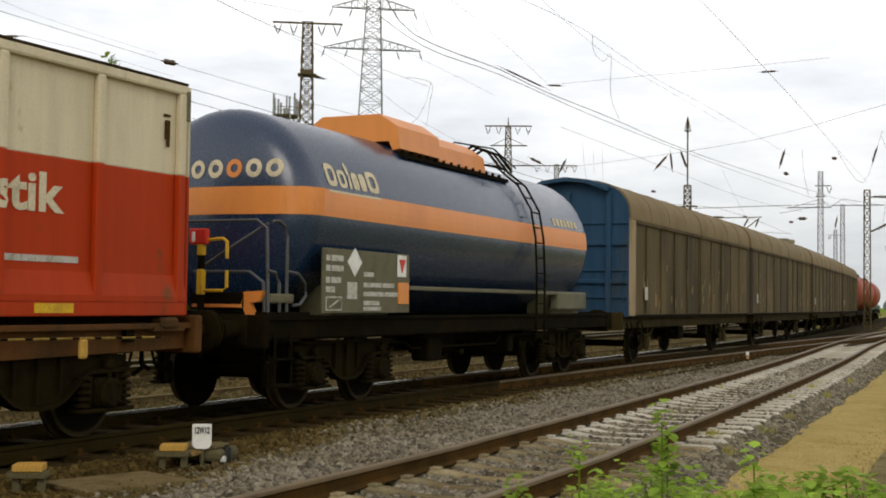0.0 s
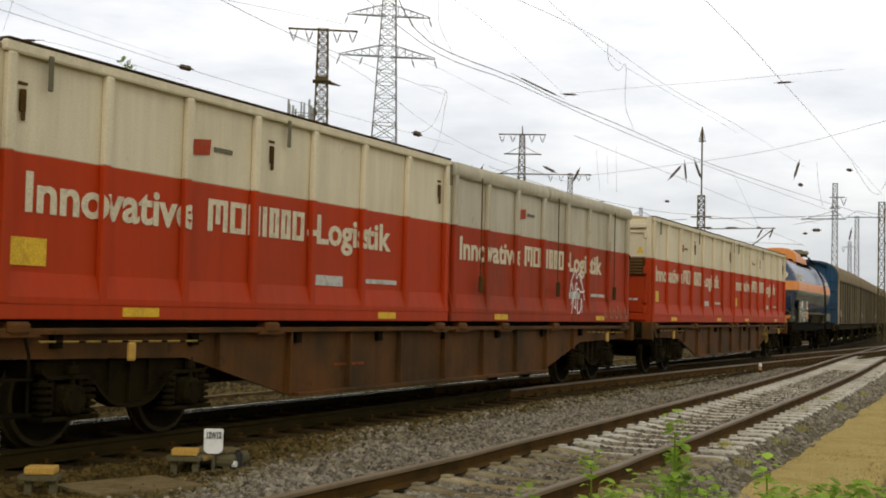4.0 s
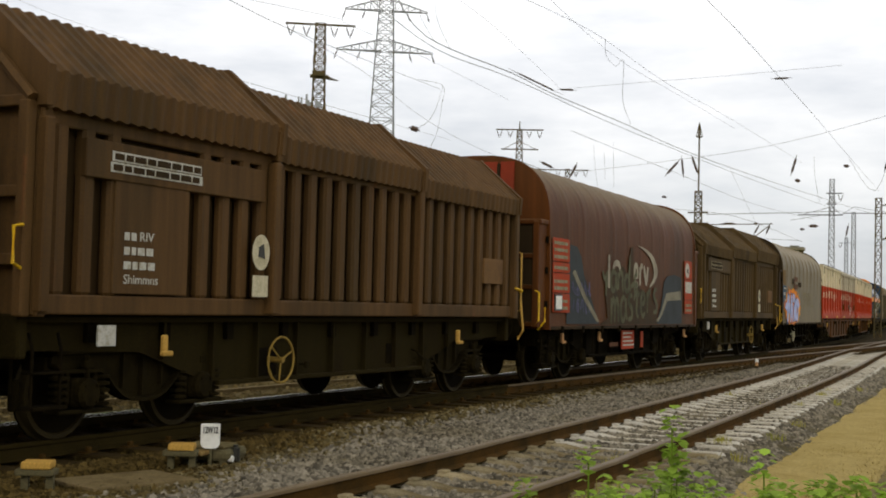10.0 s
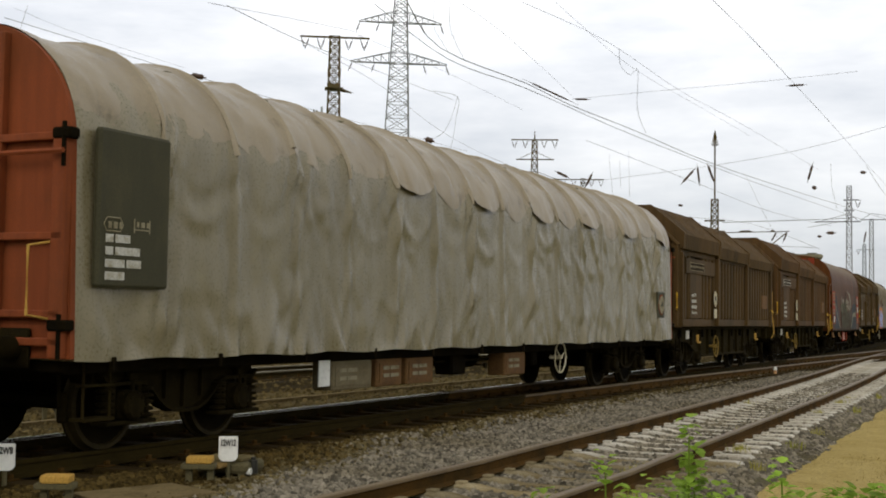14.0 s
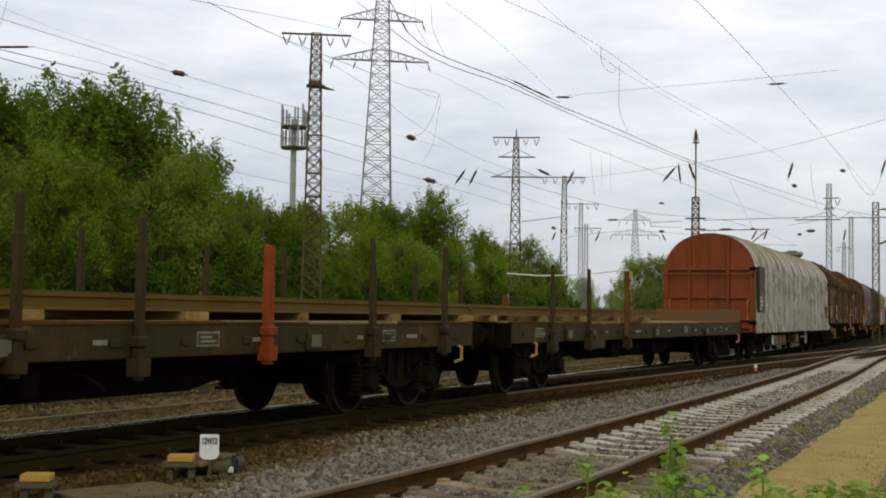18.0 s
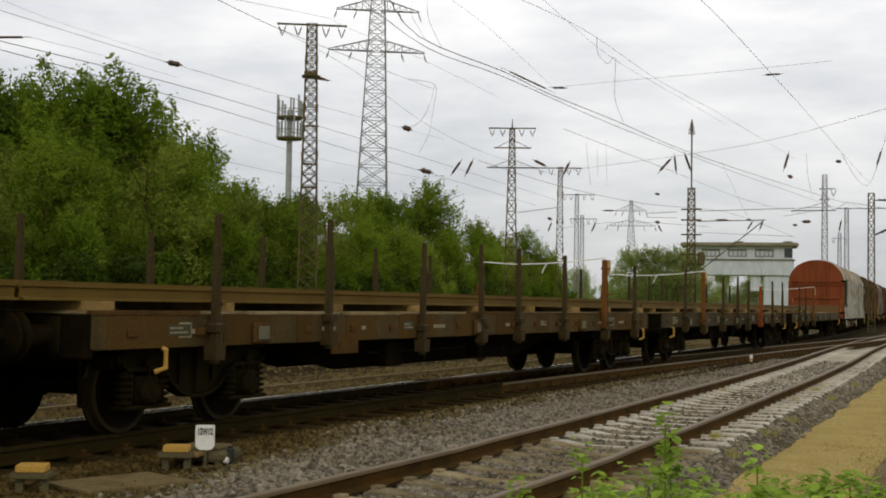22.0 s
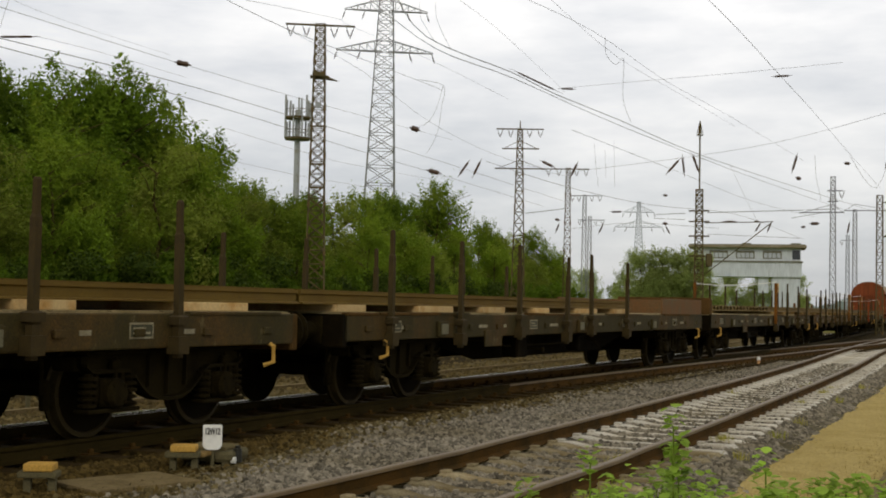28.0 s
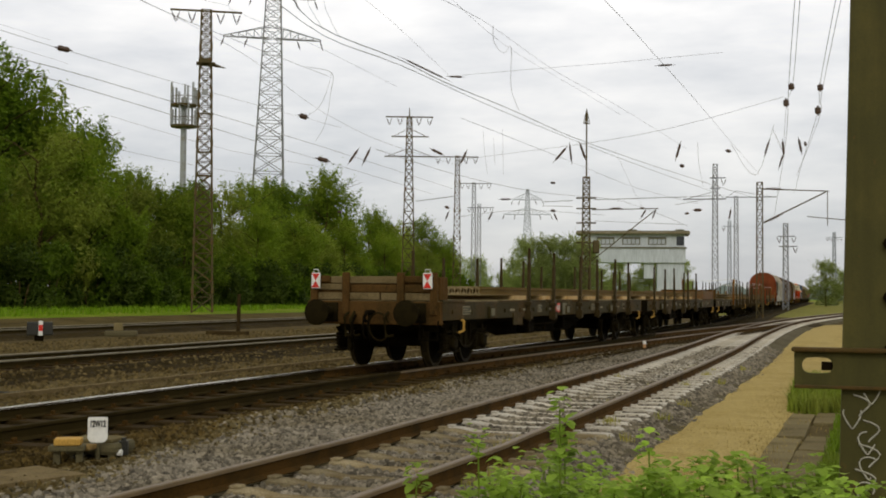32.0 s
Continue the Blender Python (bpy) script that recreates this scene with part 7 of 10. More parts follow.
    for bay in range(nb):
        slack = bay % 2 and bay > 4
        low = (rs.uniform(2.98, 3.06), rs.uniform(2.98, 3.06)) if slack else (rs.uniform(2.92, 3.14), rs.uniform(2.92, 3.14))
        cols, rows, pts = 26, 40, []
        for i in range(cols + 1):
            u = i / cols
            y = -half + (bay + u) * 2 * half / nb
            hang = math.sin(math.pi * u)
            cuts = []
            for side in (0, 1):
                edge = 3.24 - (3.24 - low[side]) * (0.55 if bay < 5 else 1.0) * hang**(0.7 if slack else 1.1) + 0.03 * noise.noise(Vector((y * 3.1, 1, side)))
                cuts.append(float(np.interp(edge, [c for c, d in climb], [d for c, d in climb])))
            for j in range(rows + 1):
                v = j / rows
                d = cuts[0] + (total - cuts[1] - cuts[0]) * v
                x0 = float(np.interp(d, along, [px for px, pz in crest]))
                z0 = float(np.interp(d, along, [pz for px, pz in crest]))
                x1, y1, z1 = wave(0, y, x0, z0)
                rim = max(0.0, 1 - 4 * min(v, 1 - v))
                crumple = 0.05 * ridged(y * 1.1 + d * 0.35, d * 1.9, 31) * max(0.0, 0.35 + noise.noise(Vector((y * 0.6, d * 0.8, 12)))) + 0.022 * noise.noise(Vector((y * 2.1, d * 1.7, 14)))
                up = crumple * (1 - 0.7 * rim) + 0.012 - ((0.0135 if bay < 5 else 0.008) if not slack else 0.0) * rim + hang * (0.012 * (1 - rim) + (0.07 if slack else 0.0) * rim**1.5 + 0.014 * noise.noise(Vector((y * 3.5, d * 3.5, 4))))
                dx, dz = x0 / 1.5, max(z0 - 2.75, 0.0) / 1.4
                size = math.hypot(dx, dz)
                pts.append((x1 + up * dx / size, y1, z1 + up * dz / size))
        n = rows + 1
        part("roof_cloth", Shape().add(pts, [(i * n + j, i * n + j + 1, i * n + n + j + 1, i * n + n + j) for i in range(cols) for j in range(rows)]), "tarp_roof", w, "dusty beige roof cloth with a scalloped edge, skylight in its pale tone", smooth=True)
    # narrow straps over the bows
    for k in range(1, nb):
        y = -half + k * 2 * half / nb
        wide, pts = 0.022 + 0.012 * rs.random(), []
        for x0, z0 in crest:
            if z0 < 3.05 + 0.2 * (k % 3 == 0):
                continue
            dx, dz = x0 / 1.5, max(z0 - 2.75, 0.0) / 1.4
            size = math.hypot(dx, dz)
            for q, lift in ((-1.5, 0.006), (-0.5, 0.03), (0.5, 0.03), (1.5, 0.006)):
                x1, y1, z1 = wave(0, y + q * wide, x0, z0)
                drift = 0.04 * noise.noise(Vector((x0 * 1.5, k, 3)))
                pts.append((x1 + lift * dx / size, y1 + drift, z1 + lift * dz / size))
        part("bow_strap", Shape().add(pts, [(4 * i + j, 4 * i + j + 1, 4 * i + j + 5, 4 * i + j + 4) for i in range(len(pts) // 4 - 1) for j in range(3)]), "bow_strap", w, "worn pale strap over a bow", smooth=True)
    for y in np.linspace(-half + 0.5, half - 0.5, 12):
        part("tarp_strap", Shape().box(1.5, 1.535, y - 0.025, y + 0.025, 0.82, 0.96, 0.01), "under", w)
    for y in np.linspace(-half + 2.2, half - 2.2, 9):
        part("top_patch", Shape().box(0.6, 0.7, y - 0.07, y + 0.07, 3.93, 4.0, 0.02), "plate_grey", w)
    part("dark_panel", Shape().box(1.5, 1.585, -half + 0.16, -half + 1.17, 1.6, 3.06, 0.06), "panel_dark", w, "dark grey data panel")
    s = Shape()
    for j, ws in enumerate(((0.26,), (0.26, 0.2), (0.1, 0.34), (0.1, 0.2))):
        part("marking", bars(Shape(), 1.586, -half + 0.26, 1.67 + j * 0.115, ws, 0.075), "marking", w)
    ring = [(-half + 0.36 + 0.13 * c, 2.18 + 0.062 * d) for c, d in ((-1, 0), (-0.7, 1), (0.7, 1), (1, 0), (0.7, -1), (-0.7, -1), (-1, 0))]
    part("marking", Shape().tube([(1.588, a, c) for a, c in ring], 0.007, 4), "marking_dull", w)
    part("marking", bars(Shape(), 1.586, -half + 0.29, 2.145, (0.04, 0.05, 0.03), 0.06), "marking_dull", w)
    part("marking", bars(Shape(), 1.586, -half + 0.64, 2.12, (0.012,), 0.13).box(1.586, 1.589, -half + 0.65, -half + 0.86, 2.145, 2.158).box(1.586, 1.589, -half + 0.86, -half + 0.872, 2.12, 2.25), "marking_dull", w)
    part("marking", bars(Shape(), 1.586, -half + 0.68, 2.175, (0.03, 0.05, 0.05), 0.05), "marking_dull", w)
    badge = part("small_sign", Shape().box(1.53, 1.57, half - 1.32, half - 0.8, 1.42, 1.98, 0.03), "panel_dark", w)
    part("sign_disc", Shape().plate([(half - 1.06 + 0.2 * math.cos(a), 1.7 + 0.22 * math.sin(a)) for a in np.linspace(0, math.tau, 20, endpoint=False)], 1.571), "red_dull", badge)
    part("sign_face", Shape().plate([(half - 1.06 + 0.175 * math.cos(a), 1.7 + 0.195 * math.sin(a)) for a in np.linspace(0, math.tau, 20, endpoint=False)], 1.578), "marking_dull", badge)
    part("sign_slash", Shape().add([(1.583, half - 1.2, 1.83), (1.583, half - 1.17, 1.86), (1.583, half - 0.92, 1.57), (1.583, half - 0.95, 1.54)], [(0, 3, 2, 1)]), "red_dull", badge)
    part("sign_symbol", Shape().plate([(half - 1.15, 1.67), (half - 0.98, 1.67), (half - 0.98, 1.71), (half - 1.15, 1.71)], 1.585).plate([(half - 1.06, 1.71), (half - 0.98, 1.71), (half - 0.98, 1.76), (half - 1.06, 1.76)], 1.585), "panel_dark", badge)
    for q in (-1, 1):
        y = q * half
        a, b = sorted((y, y + q * 0.06))
        end = part("end_wall", Shape().sweep(arch(1.5, 0.95, 2.87, 4.12, 20, 0.05, 0.96), a, b), "end_rust", w, "rust-red arched end wall")
        a, b = sorted((y + q * 0.05, y + q * 0.15))
        for x in (-0.62, 0.62):
            part("end_post", Shape().box(x - 0.05, x + 0.05, a, b, 1.0, 3.95, 0.015), "end_rust", end)
        for x in (-1.38, 1.38):
            part("end_post", Shape().box(x - 0.08, x + 0.08, a, b, 0.95, 2.95, 0.015), "end_rust", end)
        for z in (1.1, 1.35, 2.05, 2.95):
            part("end_rail", Shape().box(-1.44, 1.44, a, b + 0.01, z - 0.035, z + 0.035, 0.01), "end_rust", end)
        part("locking_bar", grip([(-1.44, q * (half + 0.22), 2.8), (1.5, q * (half + 0.22), 2.8)], 0.025), "end_rust", end)
        part("latch", Shape().box(-0.1, -0.04, a, b + 0.05, 1.6, 2.85), "end_rust", end)
        for z in (1.25, 2.97):
            part("lock", Shape().box(1.3, 1.52, a - 0.02, b + 0.03, z - 0.05, z + 0.05, 0.02).rod((1.44, a, z - 0.3), (1.44, a, z + 0.1), 0.022, 6), "under", end)
        for x in (-1.2, 1.3):
            part("yellow_handle", grip([(x, y + q * 0.1, 1.3), (x, y + q * 0.4, 1.34), (x, y + q * 0.4, 1.95), (x, y + q * 0.1, 2.0)], 0.016), "ochre", end)
    for y0, y1, mat in ((-4.79, -3.8, "panel_grey"), (-3.67, -2.97, "louvre_pale"), (-2.84, -2.02, "louvre_pale"), (0.53, 1.41, "louvre_pale")):
        box = part("under_box", Shape().box(1.0, 1.3, y0, y1, 0.44, 0.8, 0.02).box(1.3, 1.312, y0 + 0.06, y1 - 0.06, 0.49, 0.75, 0.005), mat, w)
        for z in (0.66, 0.56):
            part("marking", bars(Shape(), 1.314, y0 + 0.15, z, (0.16, 0.24), 0.05), "marking_dull", box)
    part("document", Shape().box(1.28, 1.3, -5.1, -4.84, 0.5, 0.82, 0.01), "white_paint", w, "small white notice below the sill")
    add_handwheel(w, 2.85, 0.68, "sign_cream", 1.38)
    add_steps(w, -9.0, "frame_brown")
    return w


M["portal_rust"] = material("rusty_post", (0.13, 0.06, 0.022), 0.8, 0, (0.085, 0.042, 0.02), 0.5, 3, 40, 0.15)
M["flap_rust"] = material("rust_stained_flap", (0.13, 0.075, 0.05), 0.8, 0, (0.1, 0.085, 0.07), 0.5, 1.5, 40, 0.15)
M["panel_grey"] = material("dull_panel", (0.16, 0.14, 0.12), 0.7, 0, (0.12, 0.1, 0.08), 0.5, 4)


def stake_mesh(z1, wide=0.035, thin=0.026):
    """One forged post: stepped square sections from the foot to the tip."""
    rings = [(0.78, wide), (0.82, wide), (0.82, 0.075), (1.0, 0.08), (1.0, wide + 0.005), (1.12, wide + 0.005), (1.12, 0.075), (1.2, 0.075), (1.22, wide), (z1 - 0.36, wide), (z1 - 0.33, thin), (z1 - 0.02, thin), (z1, thin * 0.6)]
    pts = [(sx * h, sy * h * 1.15, z) for z, h in rings for sx, sy in ((-1, -1), (1, -1), (1, 1), (-1, 1))]
    f = [(4 * k + i, 4 * k + (i + 1) % 4, 4 * k + 4 + (i + 1) % 4, 4 * k + 4 + i) for k in range(len(rings) - 1) for i in range(4)]
    return Shape().add(pts, f + [(3, 2, 1, 0), tuple(range(len(pts) - 4, len(pts)))]).mesh("stake")


STAKE = stake_mesh(2.4)
RAIL_PROFILE = [(-0.035, 0.17), (0.035, 0.17), (0.035, 0.13), (0.01, 0.115), (0.01, 0.03), (0.07, 0.012), (0.07, 0), (-0.07, 0), (-0.07, 0.012), (-0.01, 0.03), (-0.01, 0.115), (-0.035, 0.13)]


def flat_wagon(middle, look_of):
    mat = look_of.get("mat", "flat_side")
    w = wagon("flat_wagon", look_of["label"], middle, 14.86, "flat wagons with rails")
    half = 9.45
    add_ends(w, half + 0.07)
    add_bogie(w, -7.43)
    add_bogie(w, 7.43)
    add_gear(w, -1.2)
    for q in (-1, 1):
        lo, hi = sorted((q * 1.26, q * 1.34))
        sill = part("side_sill", Shape().box(lo, hi, -half, half, 0.9, 1.25, 0.015), "flat_olive" if mat == "flat_rust" else mat, w)
        if mat == "flat_rust":
            for y, wd in ((-9.2, 1.1), (-7.3, 0.9), (-5.8, 0.35), (-4.6, 0.8), (-3.1, 1.2), (-1.2, 0.55), (0.4, 0.9), (2.3, 0.6), (3.6, 1.3), (5.9, 0.5), (7.0, 0.95), (8.4, 0.7)):
                a, b = sorted((q * 1.34, q * 1.345))
                part("repaint_patch", Shape().box(a, b, y, y + wd, 0.905, 1.245), "patch_red", sill, "faded red-brown repainted patch")
        for y in np.linspace(-half + 0.6, half - 0.6, 17):
            a, b = sorted((q * 1.34, q * 1.37))
            part("lashing_ring", Shape().box(a, b, y - 0.08, y + 0.08, 1.02, 1.1, 0.01), mat, sill)
        s = Shape()
        x = q * 0.45
        out = [(-half, 1.1), (half, 1.1), (half, 0.86), (5.4, 0.82), (3.4, 0.45), (-3.4, 0.45), (-5.4, 0.82), (-half, 0.86)]
        n = len(out)
        p = [(x - 0.02, y, z) for y, z in out] + [(x + 0.02, y, z) for y, z in out]
        s.add(p, [tuple(range(n)), tuple(range(2 * n - 1, n - 1, -1))] + [(i, (i + 1) % n, n + (i + 1) % n, n + i) for i in range(n)])
        part("centre_sill", s, "under", w)
    # the sill's upper edge: a chipped angle bar in lengths, some of them bent or missing
    rnd = random.Random(int(abs(middle)))
    y = -half
    while y < half - 0.5:
        long = min(rnd.uniform(0.8, 2.6), half - y)
        if rnd.random() < 0.82:
            part("edge_bar", Shape().box(1.27, 1.352, y + 0.015, y + long - 0.015, 1.235 + rnd.uniform(-0.006, 0.008), 1.272 + rnd.uniform(-0.006, 0.012), 0.008), rnd.choice(("deck", "flat_side", "flat_olive", "flat_rust")), w)
        y += long
    for q in (-1, 1):
        part("buffer_beam", Shape().box(-1.34, 1.34, q * half - 0.07, q * half + 0.07, 0.82, 1.25, 0.02), "flat_rust" if look_of.get("tail") else "under", w)
    deck = part("deck", Shape().box(-1.27, 1.27, -half, half, 1.18, 1.262), "deck", w, "worn plank deck")
    for k in range(24):
        y = -half + 0.4 + k * (2 * half - 0.8) / 23
        part("deck_plank", Shape().box(-1.26, 1.26, y - 0.36, y + 0.36, 1.262, 1.275, 0.004), "deck", deck)
    ys = look_of.get("stakes", np.linspace(-half + 0.7, half - 0.7, 9))
    for q in (-1, 1):
        for k, y in enumerate(ys):
            if q > 0 and k in look_of.get("red", ()):
                st = part("stake", stake_mesh(2.15, 0.046, 0.042), "stake_red", w, "red painted stake", at=pose(q * 1.4, y, 0, random.uniform(-0.6, 0.6), 0, 0))
            else:
                part("stake", STAKE, "stake", w, at=pose(q * 1.4, y, random.uniform(-0.12, 0.06), random.uniform(-1.2, 1.2), random.uniform(-0.8, 0.8), 0))
    a, b = look_of.get("load", (-10.0, 10.0))
    for k, y in enumerate(np.arange(a + 0.8 + max(0.0, 1.6 * look_of.get("slant", 0)), b - 0.3, 2.35)):
        part("bearer", Shape().box(-1.1, 1.12, y - 0.05, y + ((0.07, 0.2, 0.36) if not look_of.get("long_bearers") else (0.7, 1.15, 0.9))[(k * 7 + int(abs(middle))) % 3], 1.276, 1.37, 0.008), "timber" if look_of.get("long_bearers") else "timber_old", w, "timber bearer under the rails")
    xs = np.linspace(-0.95, 0.98, look_of.get("rails", 12))
    for x in xs:
        part("load_rail", Shape().sweep([(x + u, 1.371 + z) for u, z in RAIL_PROFILE], a + look_of.get("slant", 0) * (x + 0.95) + random.uniform(0, 0.08) * look_of.get("ragged", 0), b), "load_rail", w, "rust-brown rail lying as load")
    if a > -half:
        # bare cut ends
        for x in xs:
            y = a + look_of.get("slant", 0) * (x + 0.95) - 0.006
            part("cut_end", Shape().sweep([(x + u, 1.371 + z) for u, z in RAIL_PROFILE], y, y + 0.004), "deck", w, "pale bare cut end of a rail")
    for x0, x1 in zip(xs, xs[1:]):
        x = (x0 + x1) / 2
        part("load_rail", Shape().sweep([(x + u, 1.556 - z) for u, z in RAIL_PROFILE[::-1]], a + 0.02 + look_of.get("slant", 0) * (x + 0.95) + random.uniform(0, 0.08) * look_of.get("ragged", 0), b), "load_rail", w, "rust-brown rail lying upside down as load")
        if a > -half:
            y = a + 0.016 + look_of.get("slant", 0) * (x + 0.95) - 0.006
            part("cut_end", Shape().sweep([(x + u, 1.556 - z) for u, z in RAIL_PROFILE[::-1]], y, y + 0.004), "deck", w, "pale bare cut end of a rail")
    for y, wd in ((-7.9, 0.25), (-5.2, 0.4), (-4.2, 0.15), (-2.0, 0.5), (0.8, 0.25), (3.4, 0.45), (5.8, 0.2), (7.2, 0.4)):
        part("marking", Shape().plate([(y, 1.04), (y + wd * 0.8, 1.04), (y + wd * 0.8, 1.09), (y, 1.09)], 1.341), "marking_dull", w)
    if look_of.get("tail"):
        part("data_field", Shape().plate([(-0.85, 0.92), (-0.45, 0.92), (-0.45, 1.2), (-0.85, 1.2)], 1.372), "plate_grey", w, "grey data plate with worn notes")
        square = part("red_square", Shape().plate([(-1.48, 0.98), (-1.1, 0.98), (-1.1, 1.2), (-1.48, 1.2)], 1.372), "red_paint", w, "plain red square emblem")
        part("emblem", Shape().plate([(-1.43, 1.02), (-1.32, 1.02), (-1.32, 1.16), (-1.43, 1.16)], 1.379).plate([(-1.27, 1.02), (-1.16, 1.02), (-1.16, 1.16), (-1.27, 1.16)], 1.379), "marking", square)
    part("small_plate", Shape().box(1.345, 1.365, -5.0, -4.3, 0.74, 1.0, 0.01), mat, w)
    # framed data fields, socket boxes and small white notes on the sill
    for y, wd in ((-8.3, 0.42), (-3.0, 0.36), (2.4, 0.4), (6.5, 0.36)):
        field = part("data_field", Shape().plate([(y, 1.0), (y + wd, 1.0), (y + wd, 1.16), (y, 1.16)], 1.3405, 0.003), "marking_dull", w, "pale outlined data field")
        part("field_ground", Shape().plate([(y + 0.02, 1.02), (y + wd - 0.02, 1.02), (y + wd - 0.02, 1.14), (y + 0.02, 1.14)], 1.344, 0.003), "panel_dark", field)
        for j in range(2):
            part("note", bars(Shape(), 1.3475, y + 0.05, 1.045 + 0.045 * j, (wd * (0.7 - 0.2 * j),), 0.022), "marking_dull", field)
    for y in (-6.6, -0.4, 4.7):
        box = part("socket_box", Shape().box(1.34, 1.4, y - 0.16, y + 0.16, 0.92, 1.15, 0.02), mat, w)
        part("socket_cover", Shape().box(1.4, 1.415, y - 0.11, y + 0.11, 0.96, 1.11, 0.012), "plate_grey", box)
    for y in (-half + 1.1, half - 0.5):
        part("yellow_handle", grip([(1.3, y, 0.92), (1.38, y, 0.88), (1.38, y, 0.7), (1.3, y - 0.08, 0.66)], 0.028), "ochre", w, "ochre handle")
    for y1 in look_of.get("portals", ()):
        for q in (-1, 1):
            lo, hi = sorted((q * 1.36, q * 1.46))
            top = 1.85 if q < 0 and not look_of.get("end_board") else 2.36
            st = part("tall_post", Shape().box(lo, hi, y1 - 0.1, y1 - 0.02, 0.95, top, 0.012).box(min(q * 1.34, q * 1.48), max(q * 1.34, q * 1.48), y1 - 0.11, y1 + 0.13, 1.62, 1.66).box(min(q * 1.34, q * 1.48), max(q * 1.34, q * 1.48), y1 - 0.11, y1 + 0.13, top - 0.2, top - 0.17), "portal_rust", w, "rusty post with a timber block")
            part("stake", STAKE, "stake", w, at=pose(q * 1.41, y1 + 0.04, top - 2.46))
            part("block", Shape().box(min(q * 1.4, q * 1.48), max(q * 1.4, q * 1.48), y1 + 0.03, y1 + 0.15, top - 0.31, top, 0.02), "timber", st)
        s = Shape()
        s.tube([(-1.4, y1, 2.32), (-0.6, y1 + 0.02, 2.27), (0.0, y1, 2.28), (0.7, y1 - 0.02, 2.32), (1.42, y1, 2.4)], 0.014)
        s.tube([(0.12, y1, 2.28), (0.06, y1 - 0.02, 2.18), (0.02, y1 - 0.02, 2.08)], 0.013)
        part("strap", s, "white_paint", w, "white lashing strap")
    if look_of.get("board"):
        # a raised steel headboard at the leading end
        y = look_of["board"]
        for q in (-1, 1):
            a2, b2 = sorted((q * 1.28, q * 1.33))
            if look_of.get("head_only"):
                continue
            part("side_flap", Shape().box(a2, b2, y, half - 0.05, 1.27, 1.64, 0.01), "flap_rust", w, "low rusty side flap")
        part("head_flap", Shape().box(-1.3, 1.3, half - 0.06, half, 1.27, 1.64, 0.01), "flap_rust", w)
    if look_of.get("end_board"):
        part("end_board", Shape().box(-1.3, 1.3, -half, -half + 0.07, 1.27, 1.72, 0.015).box(1.2, 1.3, -half + 0.07, -half + 0.3, 1.27, 1.7, 0.015), "flat_rust", w, "dark end board")
    if look_of.get("tail"):
        y = -half
        wall = part("tail_wall", Shape().box(-1.3, 1.3, y + 0.02, y + 0.1, 1.27, 1.7, 0.015), "flat_rust", w, "rusty end wall of planks")
        for z, cuts in ((1.35, (-1.28, 0.12, 1.27)), (1.5, (-1.26, -0.5, 1.28)), (1.655, (-1.28, -0.9, 0.5, 1.18))):
            for x0, x1 in zip(cuts, cuts[1:]):
                sag = rnd.uniform(-0.022, 0.022)
                part("tail_plank", Shape().box(x0 + 0.012, x1 - 0.012, y - 0.035 + rnd.uniform(-0.01, 0.01), y + 0.02, z - 0.066 + sag, z + 0.06 + sag * 0.5, 0.015), rnd.choice(("flat_rust", "patch_red", "duct_wood")), wall)
        for x in (-1.2, -0.55, 0.55, 1.2):
            part("tail_post", Shape().box(x - 0.07, x + 0.07, y - 0.12, y - 0.03, 1.0, 1.78, 0.02), "flat_rust", wall)
        for q in (-1, 1):
            lo, hi = sorted((q * 1.26, q * 1.31))
            part("tail_side", Shape().box(lo, hi, y + 0.1, y + 0.38, 1.27, 1.7, 0.015), "flat_rust", wall)
            sign = part("tail_sign", Shape().box(q * 1.12 - 0.09, q * 1.12 + 0.09, y - 0.2, y - 0.17, 1.48, 1.77, 0.01), "white_paint", w, "reflecting red and white tail sign")
            for up in (1, -1):
                zc = 1.61
                p = [(q * 1.12 - 0.08, y - 0.204, 0.015 + zc + up * 0.13), (q * 1.12 + 0.08, y - 0.204, 0.015 + zc + up * 0.13), (q * 1.12, y - 0.204, 0.015 + zc)]
                part("red_triangle", Shape().add(p, [(0, 1, 2)]), "red_paint", sign)
        s = Shape()
        for x, d in ((-0.5, 0.0), (-0.38, 0.05), (0.3, 0.0)):
            s.tube([(x, y - 0.05, 1.05), (x, y - 0.25, 0.95 - d), (x + 0.04, y - 0.25, 0.6), (x + 0.1, y - 0.05, 0.62)], 0.03)
        part("brake_hose", s, "frame_brown", w, "dusty brake hoses")
        loop = [(0.16 + 0.2 * math.cos(a), y - 0.16 - 0.05 * math.sin(a), 0.78 + 0.26 * math.sin(a)) for a in np.linspace(0.3, math.tau - 0.6, 14)]
        part("coupling_loop", Shape().tube(loop, 0.02, 6), "frame_brown", w, "hanging screw coupling")
        for q in (-1, 1):
            part("wire_loop", Shape().tube([(q * 1.12 - 0.05, y - 0.18, 1.76), (q * 1.12 - 0.05, y - 0.18, 1.83), (q * 1.12 + 0.05, y - 0.18, 1.83), (q * 1.12 + 0.05, y - 0.18, 1.76)], 0.009, 4), "white_paint", w)
        part("step_bar", grip([(0.95, y - 0.1, 0.9), (0.95, y - 0.15, 0.55), (1.3, y - 0.15, 0.55), (1.3, y - 0.1, 0.9)], 0.018), "under", w)
    return w


